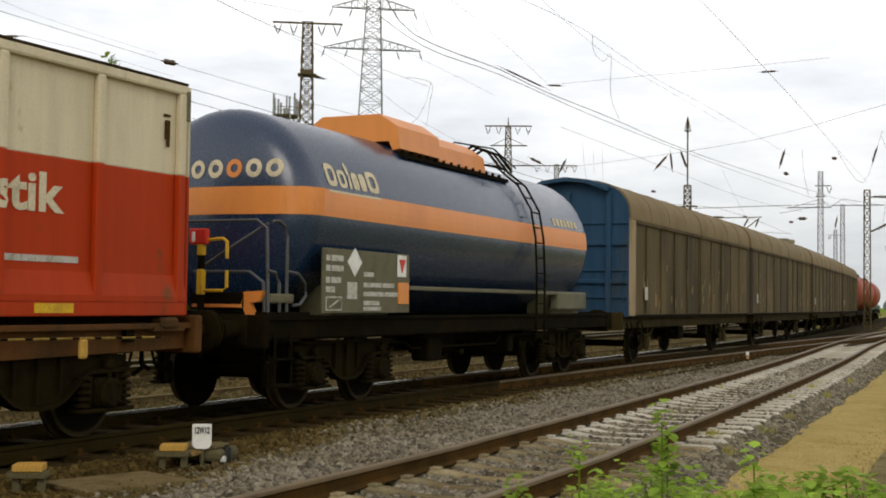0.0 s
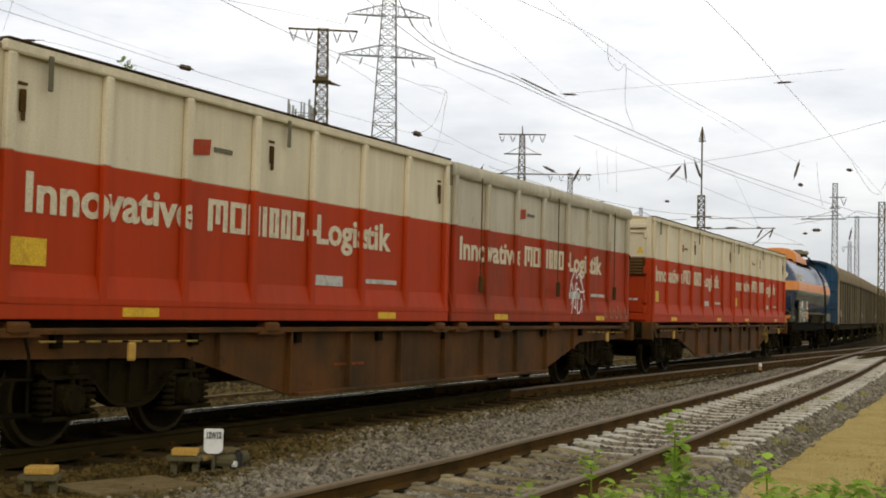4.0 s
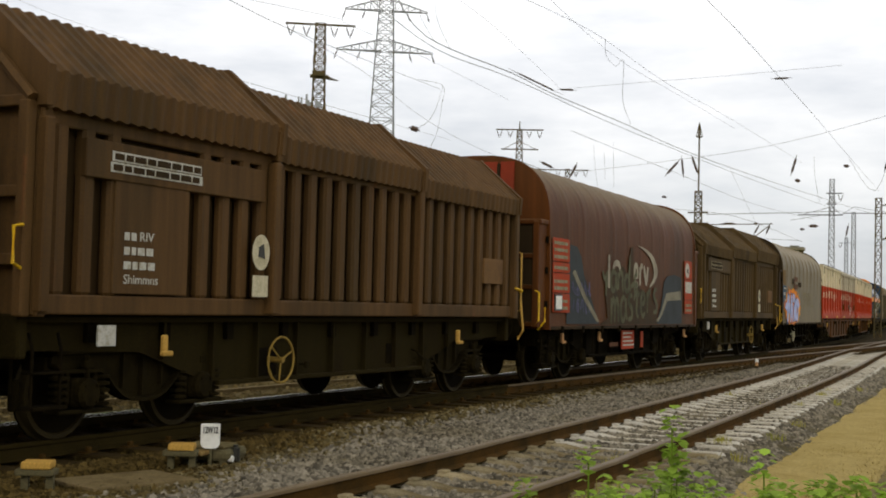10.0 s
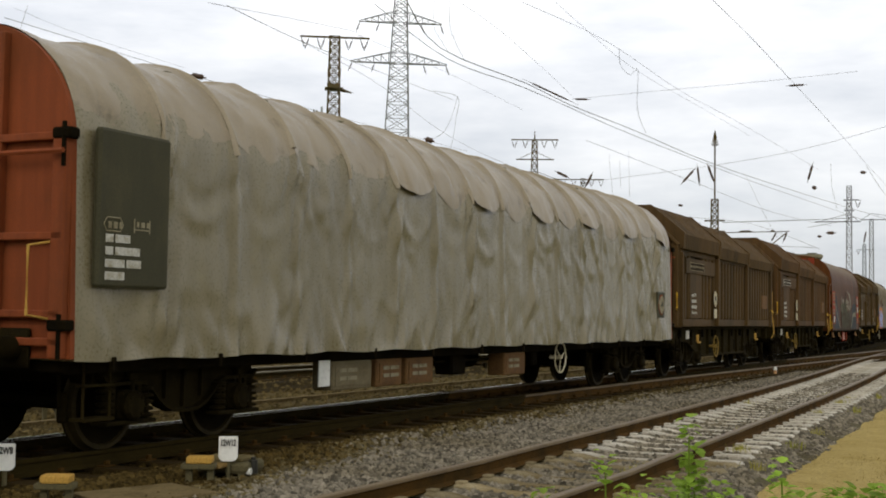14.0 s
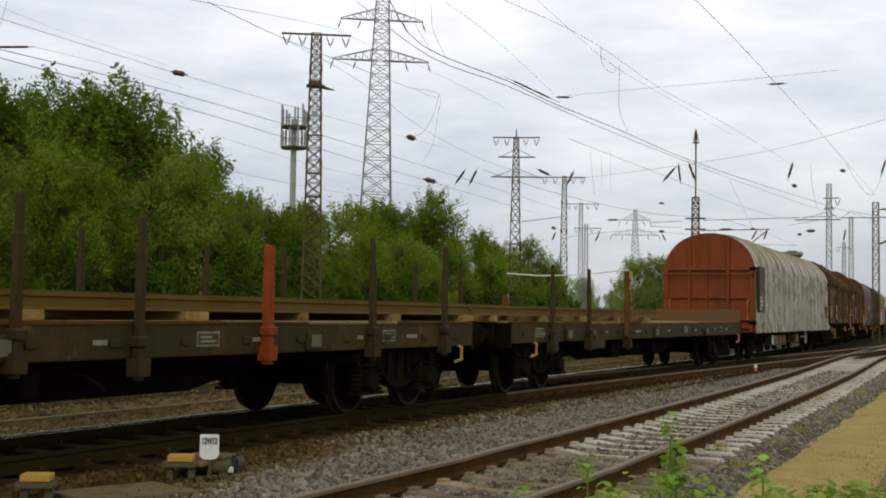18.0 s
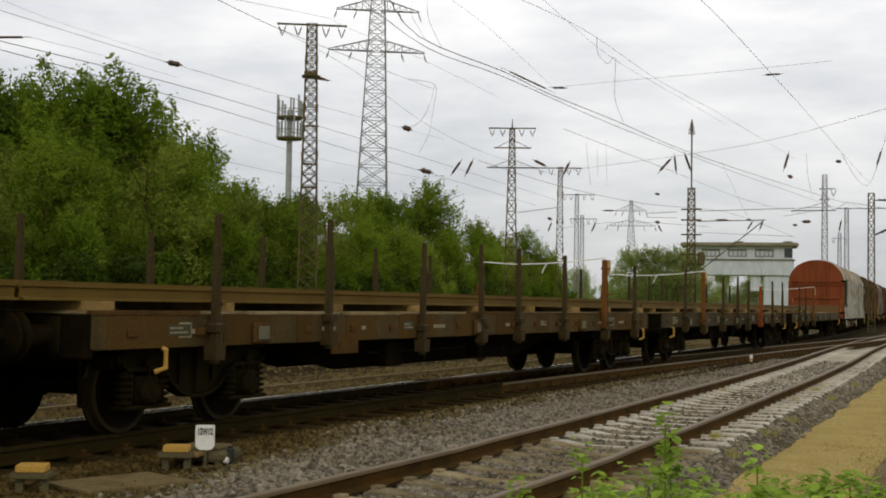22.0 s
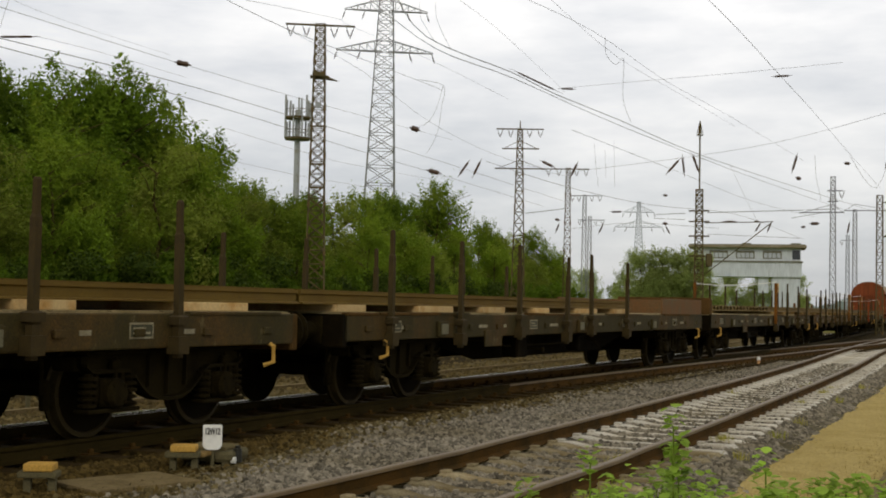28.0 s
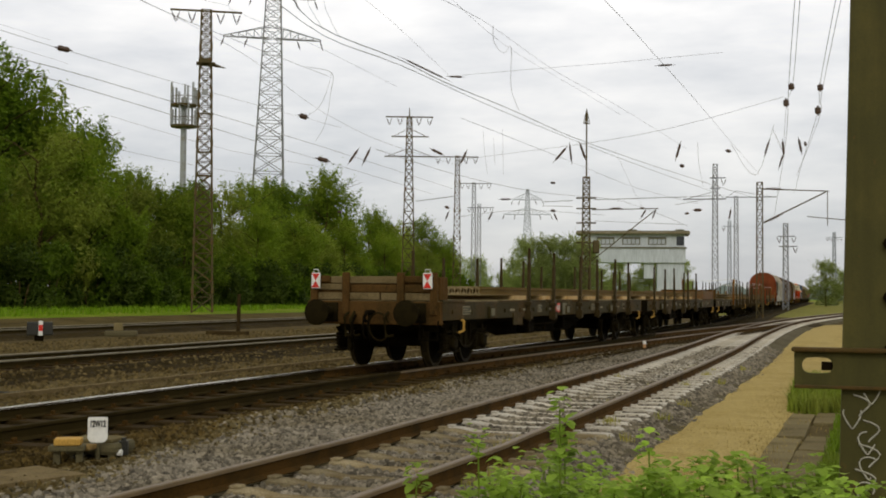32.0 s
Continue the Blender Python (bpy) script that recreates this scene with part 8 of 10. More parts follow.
def red_tank_wagon(middle):
    w = wagon("tank_wagon", "faded red tank wagon far up the train", middle, 9.0)
    add_frame(w, 6.9, "under")
    add_ends(w, 6.95)
    add_bogie(w, -4.5)
    add_bogie(w, 4.5)
    part("tank", Shape().lathe([(-6.5, 0.1), (-6.42, 0.7), (-6.2, 1.15), (-5.8, 1.4), (5.8, 1.4), (6.2, 1.15), (6.42, 0.7), (6.5, 0.1)], 32, "y", (0, 0, 2.6)), "old_red_tank", w, smooth=True)
    part("dome", Shape().rod((0, 0, 3.9), (0, 0, 4.2), 0.4, 16), "under", w)
    part("walkway", Shape().box(-0.3, 0.3, -5, 5, 4.02, 4.06), "under", w)
    return w


for k in range(3):
    red_tank_wagon(96.2 + 15.2 * k)
for k in range(4):
    covered_wagon(33.5 + 15.8 * k, "cover_side" if k else "cover_blue", 8.6 if k else 7.0)
tank_wagon(18.75)
container_wagon(1.65, 1.6, -7.45, 10.7)
container_wagon(-18.4, -18.4, -27.5, -9.35, True)
olive_wagon(-35.27)
louvre_wagon(-47.6, "brown opening-roof wagon with slatted side walls", True, True)
brown_wagon(-59.55)
louvre_wagon(-71.87, "red-brown opening-roof wagon with slatted side walls", True, False, "louvre_red")
louvre_wagon(-84.22, "brown opening-roof wagon with slatted side walls", True, False, "louvre_brown")
tarp_wagon(-100.2)
flat_wagon(-120.8, dict(label="grimy flat wagon with a low rusty flap at its head", board=6.1, head_only=True, load=(-10.4, 0.96), stakes=(-7.55, -5.4), portals=(-2.9,), ragged=1, rails=4))
flat_wagon(-141.25, dict(label="grimy flat wagon loaded with long rusty rails", stakes=(8.3, 6.15, 3.65, 1.4, -0.26, -2.56, -7.2), portals=(-5.13,), red=(2,)))
flat_wagon(-161.3, dict(label="rusty flat wagon loaded with long rails", mat="flat_rust", stakes=(8.2, 3.56, 1.3, -0.3, -2.5, -5.13, -7.55), portals=(6.02,)))
flat_wagon(-181.35, dict(label="grimy flat wagon with rails and a bare rear deck", stakes=(8.0, 5.87, 3.2), portals=(0.7,), load=(-1.3, 10.0), slant=1.5, end_board=True))
flat_wagon(-201.3, dict(label="dark flat wagon with stakes and a raised head flap", board=5.6, long_bearers=True, load=(-10.0, 4.0), stakes=(2.53, 0.2, -1.3, -3.6, -6.03, -8.3)))
flat_wagon(-221.35, dict(label="last flat wagon with rail load and a rusty end wall", tail=True, long_bearers=True, slant=-0.7, load=(-4.9, 10.0), stakes=(7.2, 5.15, 2.95, 0.8, -1.85, -3.95), ragged=1))

# ---- loose ballast stones near the camera ----
M["yard_stone"] = material("yard_stone", (0.105, 0.086, 0.062), 0.9, 0, (0.06, 0.046, 0.03), 0.5, 0.4, 30, 0.3, 0, 0.25, 0.5)
def stones(name, label, spots, size, mat, seed, depth=0.0):
    """Broken stones lying at the given (x, y, z) spots."""
    r = np.random.default_rng(seed)
    n = len(spots)
    base = np.array([(1, 1, -0.6), (1, -1, -0.6), (-1, -1, -0.6), (-1, 1, -0.6), (0.6, 0.1, 0.8), (-0.5, 0.5, 0.7), (-0.1, -0.6, 0.75)])
    faces = np.array([(0, 1, 4), (1, 6, 4), (1, 2, 6), (2, 5, 6), (2, 3, 5), (3, 0, 5), (0, 4, 5), (4, 6, 5)])
    v = np.repeat(base[None], n, 0) + r.normal(0, 0.22, (n, 7, 3))
    v *= (size * r.uniform(0.55, 1.25, n))[:, None, None] * r.uniform(0.7, 1.3, (n, 1, 3))
    a = r.uniform(0, 6.28, n)
    c, si = np.cos(a)[:, None], np.sin(a)[:, None]
    x, y = v[..., 0] * c - v[..., 1] * si, v[..., 0] * si + v[..., 1] * c
    v = np.stack([x, y, v[..., 2]], -1) + np.asarray(spots)[:, None]
    me = bpy.data.meshes.new(name)
    me.from_pydata(v.reshape(-1, 3).tolist(), [], (faces[None] + 7 * np.arange(n)[:, None, None]).reshape(-1, 3).tolist())
    me.materials.append(M[mat])
    return tagged(new(name, me), label, "gravel", kind="stuff")


def bed_height(x, y, line, half, top, right=None):
    d = x - np.interp(y, line[:, 1], line[:, 0])
    d = np.where(d > 0, d * half / (right or half), -d)
    return np.interp(d, [0, 0.75, half, half + 0.2, half + 0.55, half + 3], [top - 0.03, top - 0.015, top, top - 0.08, -0.33, -0.33])


def scatter(n, x0, x1, y0, y1, seed):
    r = np.random.default_rng(seed)
    # more stones near the camera than far off
    y = y0 + (y1 - y0) * r.random(n) ** 1.6
    x = x0 + (x1 - x0) * r.random(n)
    z = np.maximum(bed_height(x, y, MAIN, 1.75, -0.19), bed_height(x, y, SIDING, 1.85, -0.19, 1.4))
    mid = np.interp(y, between[:, 1], between[:, 0])
    z = np.maximum(z, np.interp(abs(x - mid), [0, 0.6, 0.9, 2], [-0.215, -0.235, -0.32, -0.34]))
    return np.stack([x, y, z + 0.004], 1)


def clear_of_rails(p):
    keep = np.ones(len(p), bool)
    for line in (MAIN, SIDING):
        d = abs(p[:, 0] - np.interp(p[:, 1], line[:, 1], line[:, 0]))
        keep &= abs(d - 0.754) > 0.1
    # leave the tops of the siding's sleepers free
    d = abs(p[:, 0] - np.interp(p[:, 1], SIDING[:, 1], SIDING[:, 0]))
    along = np.where(p[:, 1] < 13.55, p[:, 1] - 2.0, p[:, 1] - 13.7)
    off = abs((along + 0.3) % 0.6 - 0.3)
    free = np.random.default_rng(2).random(len(p)) < 0.05
    keep &= (d > 1.32) | (off > 0.13) | free
    return p[keep]


p = clear_of_rails(scatter(88000, -8.3, -2.4, 5.5, 40, 3))
p = p[p[:, 0] - np.interp(p[:, 1], SIDING[:, 1], SIDING[:, 0]) < 1.72 + 0.14 * np.sin(p[:, 1] * 2.3) + 0.08 * np.sin(p[:, 1] * 7.1)]
# grime from the trains fades out across the grey stones
off_main = p[:, 0] - np.interp(p[:, 1], MAIN[:, 1], MAIN[:, 0]) - 0.95 * np.clip((13.5 - p[:, 1]) / 4, 0, 1) - 0.12 * np.sin(p[:, 1] * 1.7)
grime = off_main + np.random.default_rng(77).normal(0, 0.22, len(p))
brown, stained = grime < 1.42, (grime >= 1.42) & (grime < 1.9)
stones("ballast_stones", "loose grey crushed stones of the track bed", p[~brown & ~stained], 0.032, "stone", 5)
stones("stained_stones", "grey-brown stained stones along the main track", p[stained], 0.028, "stone_stained", 9)
q = scatter(24000, -28.0, -11.6, 12, 62, 18)
q[:, 2] = np.maximum(np.maximum(bed_height(q[:, 0], q[:, 1], SECOND, 1.7, -0.19), bed_height(q[:, 0], q[:, 1], MAIN, 1.75, -0.19)), -0.335)
q = q[abs(abs(q[:, 0] - np.interp(q[:, 1], SECOND[:, 1], SECOND[:, 0])) - 0.754) > 0.12]
stones("yard_grit", "brown gravel scattered over the yard between the tracks", q, 0.038, "yard_stone", 19)
stones("brown_stones", "rust-stained stones beside the main track", p[brown], 0.03, "stone_brown", 6)
# stones below the train, darkened in colour for its shade
stones("grimy_stones", "near-black stones between the main track's rails, shade in their colour", clear_of_rails(scatter(9000, -11.5, -8.2, 6, 34, 8)), 0.03, "stone_shaded", 7)

# ---- verge: dry yellow strip, slabs, grass and weeds ----
verge = smoothed([(-2.3, -12), (-2.35, 4), (-2.5, 12), (-2.75, 18), (-3.0, 24), (-3.3, 32), (-3.7, 44), (-4.3, 60), (-4.9, 80)], 0.7)
s = Shape()
r = random.Random(2)
for i, (x, y) in enumerate(verge):
    wl, wr = 0.66 + 0.42 * r.random() + 0.1 * math.sin(y * 1.1) + 0.012 * y * (y > 0), 0.95 + 0.08 * r.random() + 0.03 * max(y - 15, 0)
    s.v += [(x - wl, y, -0.345), (x - wl * 0.8, y, -0.31), (x, y, -0.29 + 0.02 * r.random()), (x + wr * 0.8, y, -0.3), (x + wr, y, -0.345)]
s.f = [(i * 5 + k, i * 5 + k + 1, i * 5 + k + 6, i * 5 + k + 5) for i in range(len(verge) - 1) for k in range(4)]
solid("dry_strip", s, "sand", "strip of dry yellow sprayed grass along the siding", "verge", kind="structure")


def blades(name, label, spots, height, mat, seed, wide=0.012):
    """Tufts of grass: thin bent blades."""
    r = np.random.default_rng(seed)
    n = len(spots)
    a = r.uniform(0, 6.28, n)
    h = height * r.uniform(0.4, 1.2, n)
    lean = r.uniform(0.1, 0.6, n) * h
    d = np.stack([np.cos(a), np.sin(a), 0 * a], 1)
    side = np.stack([-np.sin(a), np.cos(a), 0 * a], 1) * wide
    p = np.asarray(spots)
    up = np.array([0, 0, 1.0])
    v = np.stack([p - side, p + side, p + d * lean[:, None] * 0.35 + up * h[:, None] * 0.6 + side * 0.7, p + d * lean[:, None] * 0.35 + up * h[:, None] * 0.6 - side * 0.7, p + d * lean[:, None] + up * h[:, None]], 1)
    f = []
    for k in range(n):
        f += [(5 * k, 5 * k + 1, 5 * k + 2, 5 * k + 3), (5 * k + 3, 5 * k + 2, 5 * k + 4)]
    me = bpy.data.meshes.new(name)
    me.from_pydata(v.reshape(-1, 3).tolist(), [], f)
    me.materials.append(M[mat])
    return tagged(new(name, me), label, "grass", kind="stuff")


M["dry_blade"] = leafy("dry_grass_blades", (0.39, 0.312, 0.158), (0.315, 0.25, 0.12), 0.2)
M["tuft_blade"] = leafy("tuft_blades", (0.3, 0.28, 0.1), (0.2, 0.22, 0.06), 0.3)
M["green_blade"] = leafy("green_grass_blades", (0.13, 0.2, 0.04), (0.2, 0.23, 0.07), 0.3)
M["lawn_blade"] = leafy("lawn_blades", (0.17, 0.29, 0.045), (0.22, 0.32, 0.07), 0.35)
rg = np.random.default_rng(11)
n = 22000
y = 4 + 40 * rg.random(n) ** 1.5
x = np.interp(y, verge[:, 1], verge[:, 0]) + rg.normal(0, 0.5, n) + 0.05
blades("dry_grass", "short dry yellow grass", np.stack([x, y, np.full(n, -0.31)], 1), 0.036, "dry_blade", 12, 0.006)
n = 16000
y = 4 + 70 * rg.random(n) ** 1.3
x = -0.75 + 3.2 * rg.random(n) ** 1.2 - 0.02 * y
blades("verge_grass", "green grass on the verge", np.stack([x, y, np.full(n, -0.33)], 1), 0.16, "green_blade", 13, 0.007)
n = 14000
y = 20 + 110 * rg.random(n)
x = -41.5 - 12 * rg.random(n) - 0.06 * np.maximum(y - 40, 0)
blades("far_grass", "tall green grass below the trees", np.stack([x, y, np.full(n, 0.1)], 1), 0.42, "lawn_blade", 14, 0.04)

# stones strayed onto the strip's edge, thinning out inwards
n = 2600
y = 4 + 34 * rg.random(n) ** 1.5
x = np.interp(y, verge[:, 1], verge[:, 0]) - 0.72 - 0.012 * y + np.abs(rg.normal(0, 0.34, n)) - 0.15
stones("strayed_stones", "grey stones strayed onto the dry strip", np.stack([x, y, np.full(n, -0.312)], 1), 0.02, "stone", 15)
n = 1800
y = 4 + 34 * rg.random(n) ** 1.5
x = np.interp(y, verge[:, 1], verge[:, 0]) - 0.95 - 0.012 * y + rg.normal(0, 0.16, n)
blades("edge_grass", "thin dry grass along the strip's ragged edge", np.stack([x, y, np.full(n, -0.33)], 1), 0.07, "dry_blade", 16, 0.007)

# small dry tufts beside the siding's rails
n = 1500
k = rg.integers(0, 34, n)
cy = 6 + 22 * np.random.default_rng(44).random(34)
cx = np.interp(cy, SIDING[:, 1], SIDING[:, 0]) + np.random.default_rng(45).choice([-1.0, -0.55, 0.5, 0.98, 1.45], 34)
blades("track_tuft", "small dry tufts of grass beside the rails", np.stack([cx[k] + rg.normal(0, 0.05, n), cy[k] + rg.normal(0, 0.08, n), np.full(n, -0.2)], 1), 0.11, "tuft_blade", 46, 0.005)

slab_path = thing("slab_path", "row of weathered concrete slabs sunk in the verge", "path", kind="structure")
for k in range(7):
    for col in range(2):
        if col and k == 5:
            continue
        y = 8.6 + k * 1.55 + 0.35 * col
        x = -1.42 + 0.35 * col - 0.036 * (y - 11)
        part("slab", Shape().box(-0.165, 0.165, -0.76, 0.76, -0.42, -0.3, 0.015), "slab", slab_path, at=pose(x + random.uniform(-0.015, 0.015), y, random.uniform(-0.008, 0.012), random.uniform(-0.6, 0.6), random.uniform(-1.5, 1.5), 2 + random.uniform(-1, 1)))
rb = np.random.default_rng(31)
n = 5200
y = 18.9 + 6.5 * rb.random(n)
x = -1.95 + 1.1 * rb.random(n) - 0.07 * (y - 19)
blades("verge_tuft", "tall green grass beyond the slabs", np.stack([x, y, np.full(n, -0.33)], 1), 0.3, "green_blade", 32, 0.012)
n = 2600
y = 9 + 9.5 * rb.random(n)
x = -0.95 - 0.036 * (y - 11) + 0.5 * rb.random(n)
blades("path_grass", "green grass along the slabs", np.stack([x, y, np.full(n, -0.33)], 1), 0.14, "green_blade", 33, 0.008)


def weed(x, y, height, seed, leaf=0.05, spread=0.16, tilt=0.1):
    r = random.Random(seed)
    w = thing("weed", "leafy green weed growing beside the siding", "plant", "weeds by the track", at=pose(x, y, -0.33))
    lean = (r.uniform(-tilt, tilt), r.uniform(-tilt, tilt))
    top = Vector((lean[0] * height, lean[1] * height, height))
    part("stem", Shape().tube([(0, 0, 0), tuple(top * 0.5 + Vector((r.uniform(-0.02, 0.02), 0, 0))), tuple(top * 0.97)], 0.004, 5), "stem", w)
    s = Shape()
    count = int(height / 0.032)
    for k in range(count):
        u = 0.35 + 0.65 * k / (count - 1)
        if r.random() < 0.15 and u < 0.9:
            continue
        base = top * u
        for j in range(r.choice((2, 3, 3, 4)) if u < 0.97 else 6):
            a = r.uniform(0, math.tau)
            out = Vector((math.cos(a), math.sin(a), 0))
            side = Vector((-out.y, out.x, 0))
            up = Vector((0, 0, 1))
            reach = spread * (1.2 - u) * r.uniform(0.15, 1.0) + 0.012
            p = base + out * reach + up * r.uniform(-0.03, 0.05)
            ln = leaf * r.uniform(0.6, 1.35) * (1.15 - 0.45 * u)
            droop = r.uniform(-0.9, 0.75)
            tip = p + out * ln * 1.25 + up * ln * droop
            wd = ln * r.uniform(0.5, 0.68)
            at = lambda f, sag=0.0: p.lerp(tip, f) + up * ln * sag
            s.add([p, at(0.22) + side * wd * 0.8 + up * 0.12 * ln, at(0.5) + side * wd + up * 0.16 * ln, at(0.8) + side * wd * 0.55 + up * 0.06 * ln, tip, at(0.8) - side * wd * 0.55 + up * 0.06 * ln, at(0.5) - side * wd + up * 0.16 * ln, at(0.22) - side * wd * 0.8 + up * 0.12 * ln, at(0.5)], [(i, (i + 1) % 8, 8) for i in range(8)])
    part("leaves", s, "leaf_weed", w)
    return w


rw = random.Random(21)
# tall shoots that stand above the rest
for k, (x, y, h) in enumerate(((-1.98, 4.81, 0.98), (-1.72, 4.91, 1.13), (-1.4, 5.01, 1.28), (-1.42, 5.05, 1.16), (-1.07, 5.09, 1.12), (-0.8, 5.15, 1.0))):
    weed(x, y, h, 30 + k, 0.044, 0.07, 0.02)
for k in range(130):
    x = rw.uniform(-1.8, -0.2)
    weed(x, rw.uniform(4.6, 5.6), rw.uniform(0.82, 1.02) + 0.05 * math.sin(x * 6) - 0.1 * (x < -1.6), 60 + k, 0.05, 0.19)

# ---- switch gear and signs between the tracks ----
def point_sign(x, y, words, turn):
    w = thing("point_sign", "small white enamel sign with black writing on a post", "sign", "switch number signs", at=pose(x, y, -0.28, 0, 0, turn))
    part("post", Shape().rod((0, 0.02, 0), (0, 0.02, 0.3), 0.022, 8), "grey_box", w)
    out = [(-0.092, 0.275), (-0.07, 0.245), (-0.045, 0.235), (0.045, 0.235), (0.07, 0.245), (0.092, 0.275), (0.092, 0.465), (0.082, 0.475), (-0.082, 0.475), (-0.092, 0.465)]
    n = len(out)
    p = [(a, -0.01, b) for a, b in out] + [(a, 0.004, b) for a, b in out]
    part("plate", Shape().add(p, [tuple(range(n)), tuple(range(2 * n - 1, n - 1, -1))] + [(i, (i + 1) % n, n + (i + 1) % n, n + i) for i in range(n)]), "white_paint", w)
    letters("lettering", words, 0.085, "black", w, Matrix.Translation((-0.074, -0.014, 0.385)) @ pose(0, 0, 0, 90, 0, 0), span=0.148, bold=0.003)


point_sign(-7.33, 9.83, "12W12", 32)
point_sign(-8.52, 8.15, "12W8", 34)


def switch_box(x, y, turn, drive=True):
    w = thing("switch_heater", "ochre-lidded junction box on two legs beside the track", "junction box", "junction boxes", at=pose(x, y, -0.28, 0, 0, turn))
    part("lid", Shape().box(-0.12, 0.12, -0.1, 0.1, 0.245, 0.305, 0.01), "ochre", w)
    part("body", Shape().box(-0.17, 0.15, -0.09, 0.09, 0.19, 0.24, 0.01), "grey_box", w)
    for q in (-0.1, 0.1):
        part("leg", Shape().box(q - 0.03, q + 0.03, -0.03, 0.03, -0.06, 0.19), "grey_box", w)
    part("cable", Shape().tube([(0.05, 0.05, 0.14), (0.12, 0.1, 0.02), (0.3, 0.15, -0.02), (0.6, 0.3, -0.03)], 0.02), "black", w)


switch_box(-7.43, 9.53, 30)
switch_box(-7.55, 7.8, 30)
switch_box(-14.3, 14.6, 60)
switch_box(-14.2, 16.2, 60)
motor = thing("switch_motor", "low grey point motor with levers and a timber step", "point machine", at=pose(-7.47, 10.12, -0.3, 0, 0, 14))
part("case", Shape().box(-0.3, 0.24, -0.26, 0.22, 0.13, 0.235, 0.03), "grey_box", motor)
part("cover", Shape().box(-0.26, 0.16, -0.2, 0.16, 0.236, 0.27, 0.015), "slab", motor)
part("timber_step", Shape().box(-0.28, 0.06, -0.5, -0.29, 0.2, 0.24, 0.01), "timber_old", motor, "pale worn timber step")
for x, y in ((-0.2, -0.2), (0.16, 0.14), (0.17, -0.2), (-0.2, 0.14)):
    part("bracket", Shape().box(x - 0.035, x + 0.035, y - 0.045, y + 0.045, -0.08, 0.13, 0.008), "grey_box", motor)
for k, z in enumerate((0.02, 0.06)):
    part("throw_rod", Shape().tube([(-0.3, 0.1 - 0.14 * k, z + 0.04), (-0.9, 0.12 - 0.14 * k, z), (-2.2, 0.12 - 0.14 * k, z)], 0.02), "rail_rust", motor)
part("white_end", Shape().rod((0.22, -0.2, 0.15), (0.26, -0.2, 0.15), 0.032, 10), "white_paint", motor)
part("crank", Shape().rod((0.24, -0.1, 0.12), (0.24, -0.1, 0.25), 0.045, 10).rod((0.24, -0.1, 0.25), (0.24, -0.1, 0.28), 0.025, 8), "black", motor)
part("conduit", Shape().tube([(-0.1, -0.26, 0.14), (-0.12, -0.36, 0.06), (-0.05, -0.42, -0.04), (0.1, -0.6, -0.06)], 0.025), "black", motor)
part("hose", Shape().tube([(0.2, 0.05, 0.1), (0.34, 0.0, 0.02), (0.55, -0.05, -0.02), (0.8, -0.1, -0.01)], 0.018), "grey_box", motor)
cover = thing("duct_cover", "flat wooden cable duct cover on the ballast", "cover", at=pose(-7.22, 8.5, -0.185, 0, 0, -18))
for k in range(3):
    part("board", Shape().box(-0.36 + 0.245 * k, -0.12 + 0.245 * k, -0.52, 0.5, -0.06, 0.012, 0.006), "duct_wood", cover)
post = thing("marker_post", "short pale marker post between the tracks", "post", at=pose(-8.0, 37.2, -0.3))
part("shaft", Shape().rod((0, 0, 0), (0, 0, 0.24), 0.045, 10), "marker_tan", post)
part("cap", Shape().rod((0, 0, 0.24), (0, 0, 0.34), 0.055, 10, 0.04), "white_paint", post)
# things seen behind the train once it has passed
shunt = thing("shunting_signal", "low black shunting signal with red and white face", "signal", at=pose(-28.3, 34.6, -0.33, 0, 0, 39))
part("case", Shape().box(-0.4, 0.45, -0.15, 0.15, 0.2, 0.66, 0.04), "black", shunt)
part("foot", Shape().box(-0.15, 0.15, -0.1, 0.1, 0, 0.25), "under", shunt)
part("plate", Shape().box(-0.02, 0.12, -0.19, -0.155, 0.2, 0.7, 0.01), "white_paint", shunt)
part("red_mark", Shape().box(-0.015, 0.115, -0.2, -0.191, 0.36, 0.56), "red_paint", shunt)
box = thing("track_box", "small yellowish junction box beside a far track", "junction box", "junction boxes", at=pose(-28.9, 39.9, -0.33, 0, 0, 30))
part("case", Shape().box(-0.17, 0.17, -0.15, 0.15, 0.2, 0.52, 0.05), "slab", box)
part("foot", Shape().box(-0.5, 0.7, -0.2, 0.2, 0, 0.22, 0.05), "grey_box", box)
pole = thing("wooden_post", "thin weathered wooden post standing by a far track", "post", at=pose(-25.9, 43.7, -0.33))
part("shaft", Shape().rod((0, 0, 0), (0.02, 0, 1.65), 0.09, 8, 0.07), "wood_sleeper", pole)
part("plank", Shape().box(-1.4, 0.4, -0.2, 0.2, 0.0, 0.16, 0.02), "wood_sleeper", pole)
duct = solid("cable_trough", ribbon(smoothed([(-13.3, -30), (-13.85, 16), (-14.0, 26), (-14.6, 45), (-16, 80)], 1.0), [(-0.07, -0.34), (-0.07, -0.27), (0.07, -0.27), (0.07, -0.34)]), "duct_wood", "long concrete cable trough between tracks", "cable duct", kind="structure")


